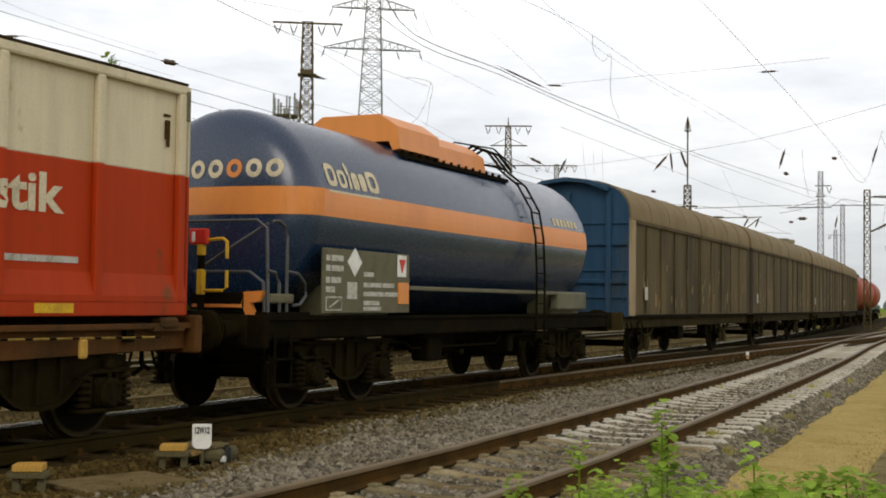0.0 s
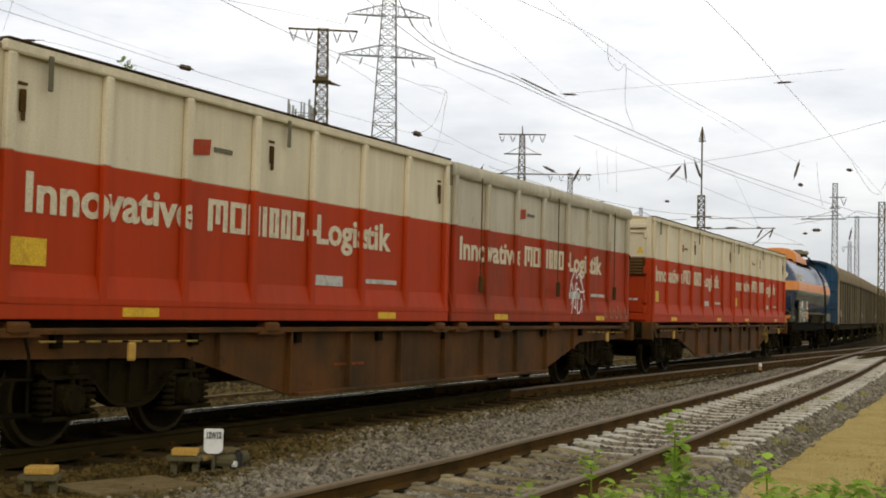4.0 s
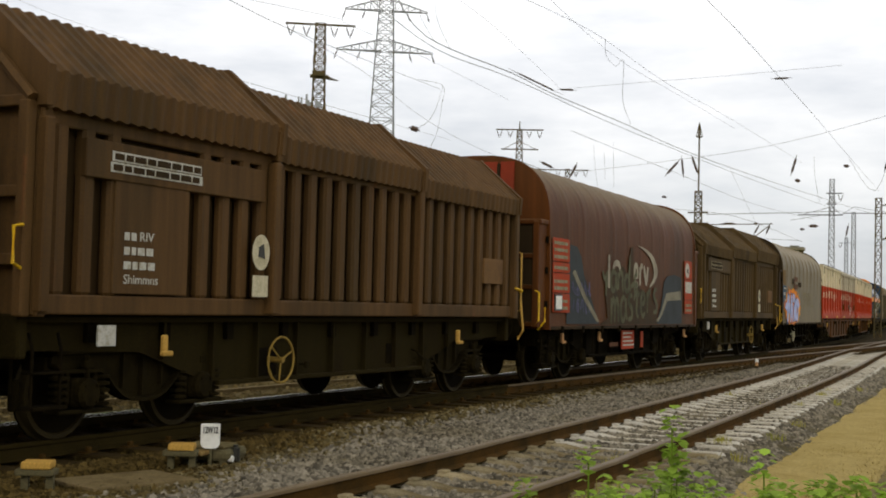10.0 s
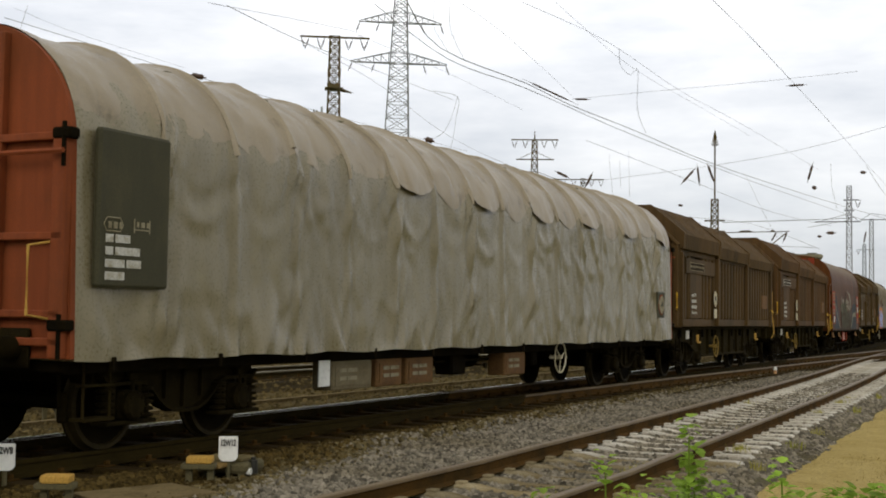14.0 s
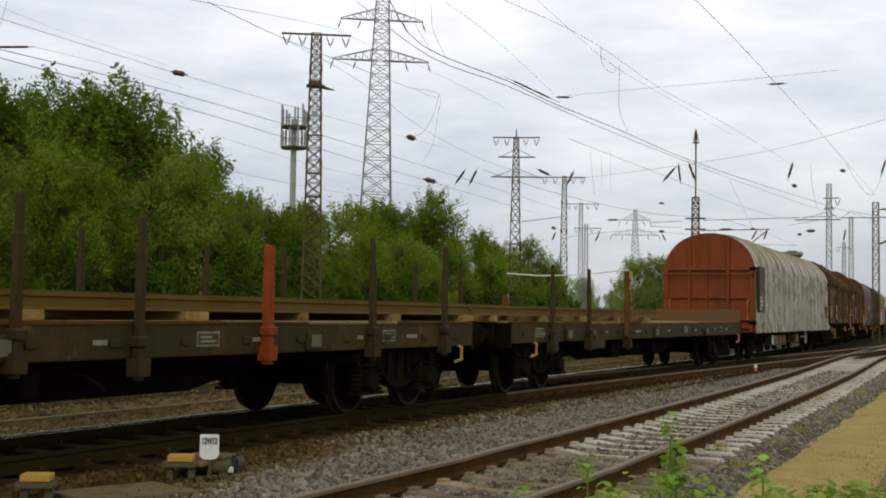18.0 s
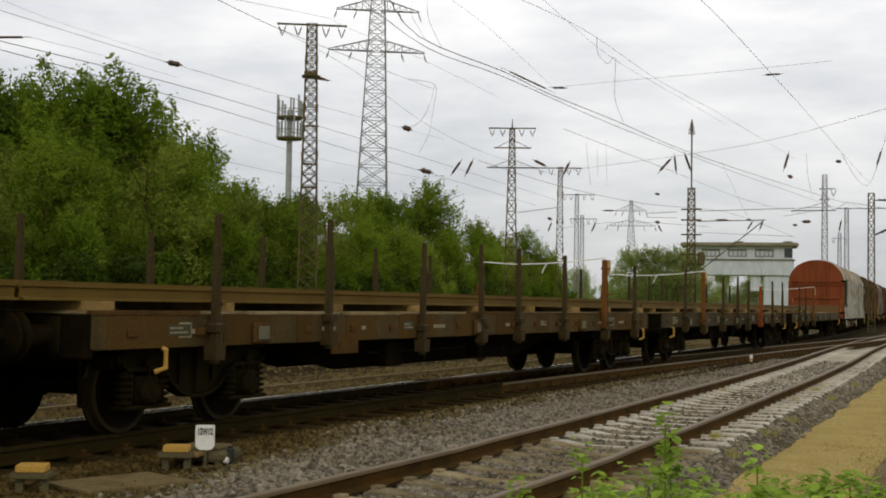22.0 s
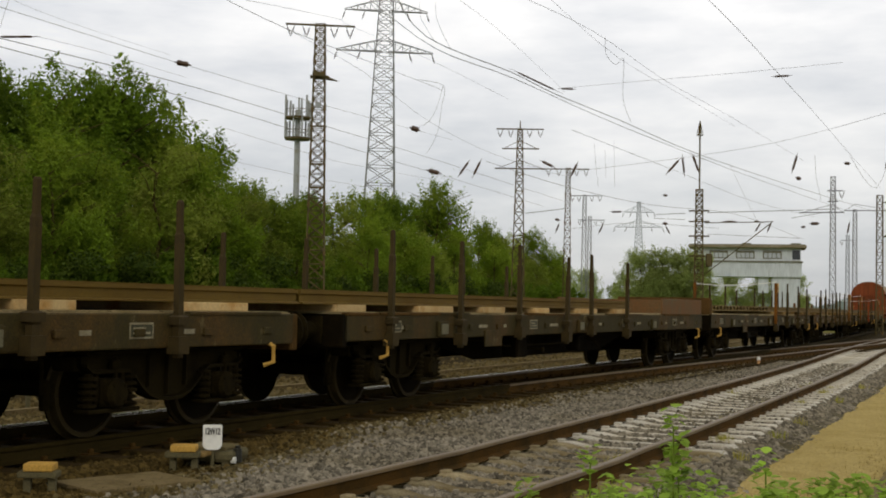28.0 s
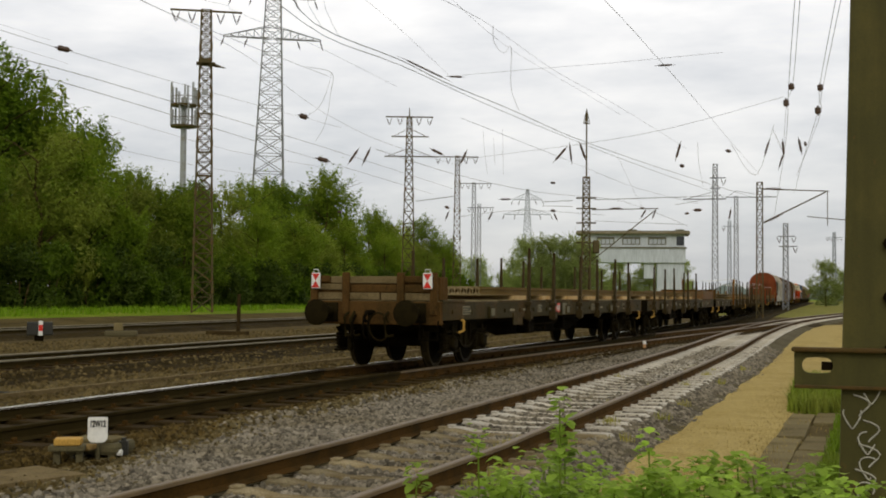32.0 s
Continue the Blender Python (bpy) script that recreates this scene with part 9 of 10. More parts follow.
# ---- masts, pylons and wires ----
def lattice(z0, z1, w0, w1, bays, r, braces=1):
    """A four-legged lattice shaft that tapers from w0 to w1."""
    s = Shape()
    width = lambda z: w0 + (w1 - w0) * (z - z0) / (z1 - z0)
    corners = ((-1, -1), (1, -1), (1, 1), (-1, 1))
    for cx, cy in corners:
        s.rod((cx * w0 / 2, cy * w0 / 2, z0), (cx * w1 / 2, cy * w1 / 2, z1), r, 4)
    zs, z = [z0], z0
    ratio = 1.0
    total = sum(width(z0 + (z1 - z0) * (k + 0.5) / bays) for k in range(bays))
    for k in range(bays):
        z += (z1 - z0) * width(z0 + (z1 - z0) * (k + 0.5) / bays) / total
        zs.append(z)
    for a, b in zip(zs, zs[1:]):
        for i in range(4):
            (ax, ay), (bx, by) = corners[i], corners[(i + 1) % 4]
            wa, wb = width(a) / 2, width(b) / 2
            s.rod((ax * wa, ay * wa, a), (bx * wb, by * wb, b), r * 0.55, 3, caps=False)
            s.rod((bx * wa, by * wa, a), (ax * wb, ay * wb, b), r * 0.55, 3, caps=False)
            s.rod((ax * wb, ay * wb, b), (bx * wb, by * wb, b), r * 0.5, 3, caps=False)
    return s


def insulator(parent, top, bottom, r=0.07):
    a, b = Vector(top), Vector(bottom)
    s = Shape().rod(a, b, r * 0.35, 6)
    for k in range(4):
        p, q = a.lerp(b, 0.3 + k * 0.14), a.lerp(b, 0.36 + k * 0.14)
        s.rod(p, q, r, 8)
    part("insulator", s, "insulator", parent)


def line_mast(label, x, y, z0, z1, w0, w1, arms, turn=0.0, bays=16, r=0.05, mat="mast_steel", group="lattice line masts"):
    """arms: (height, reach to one side, reach to the other)."""
    m = thing("lattice_mast", label, "mast", group, at=pose(x, y, 0, 0, 0, turn))
    part("shaft", lattice(z0, z1, w0, w1, bays, r), mat, m)
    if mat == "mast_steel" and z1 > 14:
        # joint plates on the legs
        plate = Shape().box(-0.075, 0.075, -0.075, 0.075, -0.2, 0.2).mesh("joint_plate")
        for z in np.arange(1.5, z1 - 1, 2.9):
            wz = (w0 + (w1 - w0) * (z - z0) / (z1 - z0)) / 2
            for cx in (-1, 1):
                for cy in (-1, 1):
                    part("joint_plate", plate, mat, m, at=pose(cx * wz, cy * wz, float(z)))
    for z, a, b, *plain in arms:
        s = Shape().box(-a, b, -0.06, 0.06, z - 0.05, z + 0.05)
        if plain:
            # stays slope down from the shaft to the arm's ends
            s.rod((-a * 0.9, 0, z), (0, 0, z + 0.75), 0.025, 4).rod((b * 0.9, 0, z), (0, 0, z + 0.75), 0.025, 4)
        part("crossarm", s, mat, m)
        for q in () if plain else (-a * 0.85, -a * 0.4, b * 0.4, b * 0.85):
            if abs(q) > 0.6:
                insulator(m, (q - 0.26, 0, z), (q, 0, z - 0.75), 0.055)
                insulator(m, (q + 0.26, 0, z), (q, 0, z - 0.75), 0.055)
    return m


# palest steel, for the farthest masts: haze put into the colour
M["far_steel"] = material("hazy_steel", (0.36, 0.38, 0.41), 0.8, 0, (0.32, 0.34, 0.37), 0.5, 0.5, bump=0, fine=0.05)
m = line_mast("tall riveted lattice mast with a crossarm on top", -40.06, 63.39, 0.2, 18.2, 1.2, 0.56, ((18.15, 2.1, 2.1),), 33, 27, 0.055)
part("platform", Shape().box(-0.55, 0.55, -0.4, 0.4, 14.95, 15.03).box(-0.42, 0.3, -0.45, -0.3, 15.0, 15.26).rod((0.2, -0.3, 15.05), (1.05, -0.45, 14.7), 0.05, 5), "mast_steel", m)
part("switch_box", Shape().box(-0.2, 0.16, -0.52, -0.36, 13.05, 13.4, 0.02), "galvanised", m)
for z in (11.9, 9.6, 8.2):
    part("step_bar", Shape().box(-0.5, 0.5, -0.42, -0.34, z, z + 0.09), "mast_steel", m)
m = line_mast("lattice mast with three crossarms", -42.9, 101.28, 0.2, 17.0, 1.25, 0.42, ((17.1, 2.1, 2.1), (15.35, 1.6, 1.7, 1), (13.58, 2.2, 2.3, 1)), 23, 18, 0.05)
part("peak", Shape().rod((0, 0, 17.0), (0, 0, 17.9), 0.09, 6, 0.03), "mast_steel", m)
line_mast("lattice mast with one crossarm", -46.0, 121.6, 0.2, 15.9, 0.85, 0.42, ((15.8, 2.4, 2.2),), 20, 22, 0.04)
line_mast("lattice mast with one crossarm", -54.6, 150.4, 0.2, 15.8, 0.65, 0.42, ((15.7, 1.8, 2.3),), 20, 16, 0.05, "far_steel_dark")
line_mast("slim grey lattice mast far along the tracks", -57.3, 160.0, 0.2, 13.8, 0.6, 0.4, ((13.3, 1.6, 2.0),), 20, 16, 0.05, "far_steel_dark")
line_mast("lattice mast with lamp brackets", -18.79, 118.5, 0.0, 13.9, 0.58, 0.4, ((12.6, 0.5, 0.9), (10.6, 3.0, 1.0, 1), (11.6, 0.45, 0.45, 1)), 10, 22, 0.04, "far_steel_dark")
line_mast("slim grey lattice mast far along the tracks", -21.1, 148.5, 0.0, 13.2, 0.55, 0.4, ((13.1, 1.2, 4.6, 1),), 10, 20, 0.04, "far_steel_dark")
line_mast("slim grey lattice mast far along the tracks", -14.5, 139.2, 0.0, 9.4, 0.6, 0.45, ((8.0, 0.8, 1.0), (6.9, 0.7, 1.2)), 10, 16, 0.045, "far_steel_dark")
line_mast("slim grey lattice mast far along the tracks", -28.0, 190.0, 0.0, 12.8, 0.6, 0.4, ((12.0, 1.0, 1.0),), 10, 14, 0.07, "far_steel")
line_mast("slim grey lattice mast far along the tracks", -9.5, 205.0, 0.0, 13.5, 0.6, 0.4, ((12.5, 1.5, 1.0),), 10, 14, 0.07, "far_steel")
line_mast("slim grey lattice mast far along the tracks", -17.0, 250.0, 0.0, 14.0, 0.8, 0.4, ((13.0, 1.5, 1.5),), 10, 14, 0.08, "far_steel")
# mast with a cantilever to the right
m = line_mast("lattice mast with a long bracket arm", -10.45, 84.35, 0.0, 9.0, 0.42, 0.36, (), 6, 14, 0.04)
s = Shape().rod((0.2, 0, 8.55), (4.4, 0, 8.35), 0.04, 6).rod((0.2, 0, 6.3), (4.2, 0, 8.3), 0.05, 6).rod((3.0, 0, 6.7), (6.0, 0, 6.4), 0.03, 6).rod((4.3, 0, 8.3), (4.3, 0, 6.1), 0.03, 6)
part("bracket_arm", s, "mast_steel", m)
insulator(m, (0.4, 0, 8.6), (1.6, 0, 8.5), 0.1)
insulator(m, (0.3, 0, 6.3), (1.5, 0, 6.9), 0.1)
# signal mast with pole and basket on top
m = line_mast("lattice mast with a thin pole and a pointed basket on top", -24.25, 91.85, 0.0, 10.4, 0.7, 0.48, (), 14, 20, 0.05)
part("pole", Shape().rod((0, 0, 10.3), (0, 0, 15.4), 0.06, 8), "mast_steel", m)
s = Shape()
for k in range(6):
    a = k * math.tau / 6
    s.rod((0.24 * math.cos(a), 0.24 * math.sin(a), 14.5), (0, 0, 15.6), 0.025, 4)
    s.rod((0.24 * math.cos(a), 0.24 * math.sin(a), 14.5), (0.24 * math.cos(a + 1.05), 0.24 * math.sin(a + 1.05), 14.5), 0.025, 4)
part("basket", s, "mast_steel", m)
s = Shape()
for z in (8.8, 8.0, 6.9, 5.4):
    s.box(-0.75, 0.75, -0.1, 0.1, z - 0.05, z + 0.05)
s.rod((0.4, 0, 4.0), (5.2, 0, 7.9), 0.04, 5).rod((0.4, 0, 7.9), (5.4, 0, 8.0), 0.035, 5)
s.box(0.5, 1.0, -0.3, 0.3, 4.6, 5.6, 0.1)
part("bracket", s, "mast_steel", m)
# high-voltage pylons
def pylon(label, x, y, top, w0, w1, arms, mat, r, turn, lean=0.0):
    m = thing("power_pylon", label, "pylon", "power pylons", at=pose(x, y, 0, 0, lean, turn))
    wm = w0 + (w1 - w0) * 0.55
    part("tower", lattice(0, top * 0.55, w0, wm, 10, r), mat, m)
    part("tower", lattice(top * 0.55, top, wm, w1, 15, r * 0.8), mat, m)
    for z, reach in arms:
        for q in (-1, 1):
            s = Shape()
            for dy in (-0.6, 0.6):
                s.rod((q * 0.5, dy, z), (q * reach, 0, z), r * 0.7, 4)
                s.rod((q * 0.5, dy, z + 2.2), (q * reach, 0, z + 0.15), r * 0.5, 4)
            for k in range(1, 6):
                u = k / 6
                s.rod((q * (0.5 + (reach - 0.5) * u), 0, z), (q * (0.5 + (reach - 0.5) * u), 0, z + 2.1 * (1 - u)), r * 0.5, 4)
                s.rod((q * (0.5 + (reach - 0.5) * u), 0, z), (q * (0.5 + (reach - 0.5) * (u + 1 / 6)), 0, z + 2.0 * (1 - u - 1 / 6)), r * 0.4, 4)
            part("crossarm", s, mat, m)
            for u in (0.5, 0.97):
                insulator(m, (q * reach * u, 0, z), (q * reach * u + 0.6 * q, 0, z - 1.7), 0.16)
    return m


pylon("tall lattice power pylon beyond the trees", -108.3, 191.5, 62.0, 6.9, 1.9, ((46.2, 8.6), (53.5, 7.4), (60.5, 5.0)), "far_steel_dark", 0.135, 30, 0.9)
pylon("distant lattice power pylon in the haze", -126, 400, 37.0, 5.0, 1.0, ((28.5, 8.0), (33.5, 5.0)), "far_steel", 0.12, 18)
tel = thing("radio_mast", "grey radio mast with two round antenna platforms", "radio mast", at=pose(-82.2, 125.5, 0))
part("pole", Shape().rod((0, 0, 0), (0, 0, 24.5), 0.42, 16, 0.34), "galvanised", tel)
for z in (21.0, 23.5):
    s = Shape().lathe([(z - 0.12, 1.5), (z + 0.12, 1.55)], 20, "z")
    part("platform", s, "mast_steel", tel)
    for k in range(9):
        a = k * math.tau / 9 + z
        part("antenna", Shape().box(-0.12, 0.12, -0.1, 0.1, z + 0.1, z + 1.9 + 0.4 * (k % 3), 0.04, pose(1.5 * math.cos(a), 1.5 * math.sin(a), 0, 0, 0, math.degrees(a))), "galvanised", tel)
    part("railing", Shape().tube([(1.5 * math.cos(a), 1.5 * math.sin(a), z + 1.0) for a in np.linspace(0, math.tau, 21)], 0.04, 4), "mast_steel", tel)

# ---- green steel mast close to the camera ----
M["bracket_rust"] = material("rusty_bracket_paint", (0.075, 0.05, 0.028), 0.75, 0, (0.05, 0.045, 0.026), 0.5, 4, 60, 0.2)
M["roof_brown"] = material("weathered_roof_edge", (0.2, 0.18, 0.165), 0.9, 0, (0.28, 0.26, 0.25), 0.5, 0.6, 20, 0.1)
m = thing("steel_mast", "green painted steel mast with a bracket and white spray scrawl", "mast", at=pose(-0.42, 10.7, -0.33, 0, 0, 4))
s = Shape()
s.add([(-0.27, -0.2, 0), (0.35, -0.2, 0), (0.35, 0.2, 0), (-0.27, 0.2, 0), (-0.12, -0.16, 6), (0.3, -0.16, 6), (0.3, 0.16, 6), (-0.12, 0.16, 6)], [(3, 2, 1, 0), (4, 5, 6, 7), (0, 1, 5, 4), (1, 2, 6, 5), (2, 3, 7, 6), (3, 0, 4, 7)])
part("shaft", s, "green_paint", m)
# channel bracket whose web has an oblong hole
bracket = part("bracket", Shape().box(-0.63, 0.5, -0.31, -0.2, 1.28, 1.315, 0.012), "bracket_rust", m, "rusty channel bracket with an oblong hole")
part("lower_flange", Shape().box(-0.61, 0.5, -0.28, -0.2, 0.985, 1.012, 0.008), "bracket_rust", bracket)
hole = [(-0.43 + math.copysign(0.055, math.cos(a)) * (abs(math.cos(a)) > 0.01) + 0.065 * math.cos(a), 1.17 + 0.065 * math.sin(a)) for a in np.linspace(math.pi / 8, math.tau + math.pi / 8, 16, endpoint=False)]
rim = [(-0.25 if math.cos(a) > 0.72 else -0.61 if math.cos(a) < -0.72 else -0.43 + 0.18 * math.cos(a) / 0.72, 1.28 if math.sin(a) > 0.72 else 1.012 if math.sin(a) < -0.72 else 1.146 + 0.134 * math.sin(a) / 0.72) for a in np.linspace(math.pi / 8, math.tau + math.pi / 8, 16, endpoint=False)]
rim[1], rim[5], rim[9], rim[13] = (-0.25, 1.28), (-0.61, 1.28), (-0.61, 1.012), (-0.25, 1.012)
web = Shape()
for y in (-0.24, -0.222):
    web.add([(a, y, b) for a, b in rim + hole], [(i, (i + 1) % 16, 16 + (i + 1) % 16, 16 + i) for i in range(16)])
web.add([(a, y, b) for y in (-0.24, -0.222) for a, b in hole], [(i, (i + 1) % 16, 16 + (i + 1) % 16, 16 + i) for i in range(16)])
web.box(-0.25, 0.5, -0.24, -0.2, 1.012, 1.28)
part("web", web, "green_paint", bracket)
part("tie_rod", Shape().box(-0.4, 0.1, -0.21, -0.19, 1.13, 1.2, 0.01), "under", bracket)
for z in (2.15, 1.72, 1.3):
    part("bolt", Shape().rod((0.12, -0.24, z), (0.12, -0.15, z), 0.05, 8), "under", m)
part("footing", Shape().box(-0.4, 0.5, -0.3, 0.3, -0.1, 0.06, 0.03), "slab", m)
rs = random.Random(5)
for k in range(9):
    z, x = 0.16 + 0.1 * k, -0.1 + rs.uniform(-0.07, 0.09)
    pts = [(x + 0.1 * math.cos(a * (1 + k % 2)) * (0.6 + 0.4 * math.sin(a)), -0.212 + 0.006 * z, z + 0.09 * math.sin(a)) for a in np.linspace(0.4 * k, 0.4 * k + 4.6, 14)]
    part("scrawl", Shape().tube(pts, 0.007, 4), "spray_pale", m)


# ---- signal box that bridges the tracks ----
b = thing("signal_box", "pale flat-roofed signal box raised on a tower beside the tracks", "building", at=pose(-50.3, 224.2, 0, 0, 0, 12.5))
part("upper_storey", Shape().box(-9.6, 9.2, -4, 4, 7.4, 10.1), "facade", b)
part("window_band_wall", Shape().box(-9.2, 9.0, -3.7, 3.7, 10.1, 12.5), "facade", b)
part("sill_band", Shape().box(-9.8, 9.4, -4.2, 4.2, 9.95, 10.2), "facade_dark", b)
part("roof", Shape().box(-10.3, 10.0, -4.8, 4.8, 12.5, 12.95, 0.1), "roof_brown", b, "weathered flat roof with a deep edge")
part("roof_edge", Shape().box(-10.1, 9.8, -4.6, 4.6, 12.95, 13.1), "facade_dark", b)
for k, (x0, x1) in enumerate(((-6.6, -3.4), (-2.0, 1.2), (2.6, 5.8))):
    wd = part("window", Shape().box(x0, x1, -3.78, -3.68, 10.6, 12.0), "facade_dark", b)
    n = 4
    for j in range(n):
        a, c = x0 + 0.15 + (x1 - x0 - 0.3) * j / n, x0 + 0.15 + (x1 - x0 - 0.3) * (j + 1) / n
        part("pane", Shape().box(a + 0.06, c - 0.06, -3.8, -3.77, 10.75, 11.6), "pane_light", wd)
part("window", Shape().box(-9.25, -8.6, -3.78, -3.6, 10.5, 12.1), "glass", b)
part("window", Shape().box(7.6, 8.95, -3.78, -3.6, 10.5, 12.1), "glass", b)
part("tower_leg", Shape().box(4.2, 9.0, -3.5, 3.5, 0, 7.4), "facade", b)
part("stair_core", Shape().box(1.9, 3.6, -3.3, 3.3, 4.6, 7.4), "facade", b)
part("slim_leg", Shape().box(-9.2, -8.6, -3, 3, 0, 7.4), "facade", b)
for x in (-1.0, 7.5):
    part("roof_vent", Shape().box(x, x + 1.6, -1, 1, 13.1, 13.5), "facade_dark", b)


# ---- trees ----
def crown_mesh(seed, height, radius, mat, leaves, leaf, low=0.12, lumps=26):
    """A crown of many small leaf clumps on uneven lobes, open between them."""
    r = np.random.default_rng(seed)
    c = []
    for k in range(lumps):
        u = r.random()
        z = height * (low + (0.95 - low) * u)
        reach = radius * (1 - abs(u - 0.42) ** 1.6 * 1.5) * 0.75
        a = r.uniform(0, 6.28)
        d = reach * math.sqrt(r.random())
        c.append((d * math.cos(a), d * math.sin(a), z, radius * r.uniform(0.22, 0.42)))
    c = np.array(c)
    pick = r.integers(0, lumps, leaves)
    d = r.normal(0, 1, (leaves, 3))
    d /= np.linalg.norm(d, axis=1)[:, None]
    p = c[pick, :3] + d * (c[pick, 3] * r.uniform(0.55, 1.05, leaves))[:, None] * np.array([1, 1, 0.8])
    # two leaves of three sit on sprays that reach up and out of the lobes
    sprays = lumps * 10
    root = r.integers(0, lumps, sprays)
    way = r.normal(0, 1, (sprays, 3)) + np.array([0, 0, 0.25])
    way /= np.linalg.norm(way, axis=1)[:, None]
    tip = way + np.array([0, 0, 0.7])
    tip /= np.linalg.norm(tip, axis=1)[:, None]
    size = c[root, 3] * r.uniform(0.2, 0.4, sprays)
    at_spray = c[root, :3] + way * (c[root, 3] * r.uniform(0.6, 0.95, sprays))[:, None]
    which = r.integers(0, sprays, leaves)
    on = r.random(leaves) < 0.66
    length = r.normal(0, 0.75, leaves)
    q = at_spray[which] + (d * r.uniform(0.3, 1.0, leaves)[:, None] * (1 - 0.3 * np.clip(length, -1, 2))[:, None] + tip[which] * length[:, None]) * size[which][:, None]
    p = np.where(on[:, None], q, p)
    p[:, 2] = np.clip(p[:, 2], 0.05, None)
    n = d * 0.9 + np.array([0, 0, 0.45]) + r.normal(0, 0.33, (leaves, 3))
    n /= np.linalg.norm(n, axis=1)[:, None]
    t = np.cross(n, r.normal(0, 1, (leaves, 3)))
    t /= np.linalg.norm(t, axis=1)[:, None]
    b = np.cross(n, t)
    w = (leaf * r.uniform(0.5, 1.3, leaves))[:, None]
    v = np.stack([p - t * w, p + b * w * 0.45 + n * w * 0.15, p + t * w, p - b * w * 0.45 + n * w * 0.15], 1)
    me = bpy.data.meshes.new("crown")
    me.from_pydata(v.reshape(-1, 3).tolist(), [], (np.arange(leaves)[:, None] * 4 + np.arange(4)).tolist())
    me.materials.append(M[mat])
    return me


def trunk_mesh(seed, height, radius):
    r = random.Random(seed)
    s = Shape()
    a, rad = Vector((0, 0, -0.3)), height * 0.022
    for k in range(5):
        b = Vector((r.uniform(-0.1, 0.1) * k, r.uniform(-0.1, 0.1) * k, height * 0.17 * (k + 1)))
        s.rod(a, b, rad, 7, rad * 0.78)
        if k:
            for j in range(3):
                w = r.uniform(0, math.tau)
                e = b + Vector((math.cos(w) * radius * 0.6, math.sin(w) * radius * 0.6, height * 0.16))
                s.rod(b, b.lerp(e, 0.5) + Vector((0, 0, 0.3)), rad * 0.5, 5, rad * 0.3)
                s.rod(b.lerp(e, 0.5) + Vector((0, 0, 0.3)), e, rad * 0.3, 5, rad * 0.12)
        a, rad = b, rad * 0.78
    return s.mesh("trunk")


def tree_kind(seed, height, radius, mat, leaves, leaf, name, label, low=0.12, lumps=26):
    t = thing(name, label, "tree" if name == "tree" else "bush", "trees along the yard")
    if name == "tree":
        part("trunk", trunk_mesh(seed, height, radius), "trunk", t)
    else:
        for sx, sy, sz in ((0.1, 0.0, 0.5), (0.6, 0.3, 0.5), (-0.6, 0.2, 0.45)):
            part("stem", Shape().rod((sx * 0.2, sy * 0.2, -0.3), (sx, sy, height * sz), 0.07, 6, 0.035), "trunk", t)
    part("crown", crown_mesh(seed, height, radius, mat, leaves, leaf, low, lumps), mat, t)
    return t


TALL = [tree_kind(41 + k, 10.0, 3.9, ("leaf_dark", "leaf_mid", "leaf_dark")[k], 25000, 0.12, "tree", "tall leafy green tree beside the yard", 0.2, 34) for k in range(3)]
WIDE = [tree_kind(51 + k, 10.0, 4.6, ("leaf_mid", "leaf_light", "leaf_mid")[k], 25000, 0.12, "tree", "broad light green tree at the yard's edge", 0.05, 36) for k in range(3)]
# undergrowth; the first kind carries the trees' shade in its leaf colour
BUSH = [tree_kind(61 + k, 4.0, 2.6, ("leaf_shaded", "leaf_dark")[k], 7500, 0.15, "bush", "dense dark green bush at the foot of the trees", 0.0, 20) for k in range(2)]
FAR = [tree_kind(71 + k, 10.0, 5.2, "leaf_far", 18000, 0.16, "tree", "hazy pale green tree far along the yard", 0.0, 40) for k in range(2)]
used = set()


def plant(kinds, k, x, y, z, height, base):
    """Sets one tree: the first of a kind is moved, the others are copies of it."""
    src = kinds[k % len(kinds)]
    f = height * 0.945 / base
    ob = src if src.name not in used else copy_thing(src, pose(0, 0, 0))
    used.add(src.name)
    ob.matrix_basis = pose(x, y, z, 0, 0, (k * 137) % 360) @ Matrix.Diagonal((f, f, f, 1))


rt = random.Random(8)
# tall wood behind: (distance along the yard, height of its top)
k = 0
for y, top in ((44, 16.5), (50, 17), (56, 17.2), (61, 17.4), (66, 17.6), (70, 18.2), (74, 19.0), (77.5, 19.4), (81, 17.2), (85, 14.8), (89, 12.8)):
    plant(TALL, k, -66 + rt.uniform(-2, 2), y + rt.uniform(-1, 1), 0.3, top + rt.uniform(-0.6, 0.4), 10.0)
    k += 1
# trees that step down into the distance
for y, top in ((86, 11.2), (91, 10.8), (96, 11.0), (102, 11.4), (107, 11.6), (112, 13.0), (116, 13.6), (120, 12.2), (125, 10.6), (131, 10.9), (138, 10.2), (145, 9.2), (151, 7.8), (158, 6.5)):
    plant(WIDE if k % 3 else TALL, k, -60 + rt.uniform(-2.5, 1.5), y + rt.uniform(-1, 1), 0.3, top + rt.uniform(-0.6, 0.3), 10.0)
    k += 1
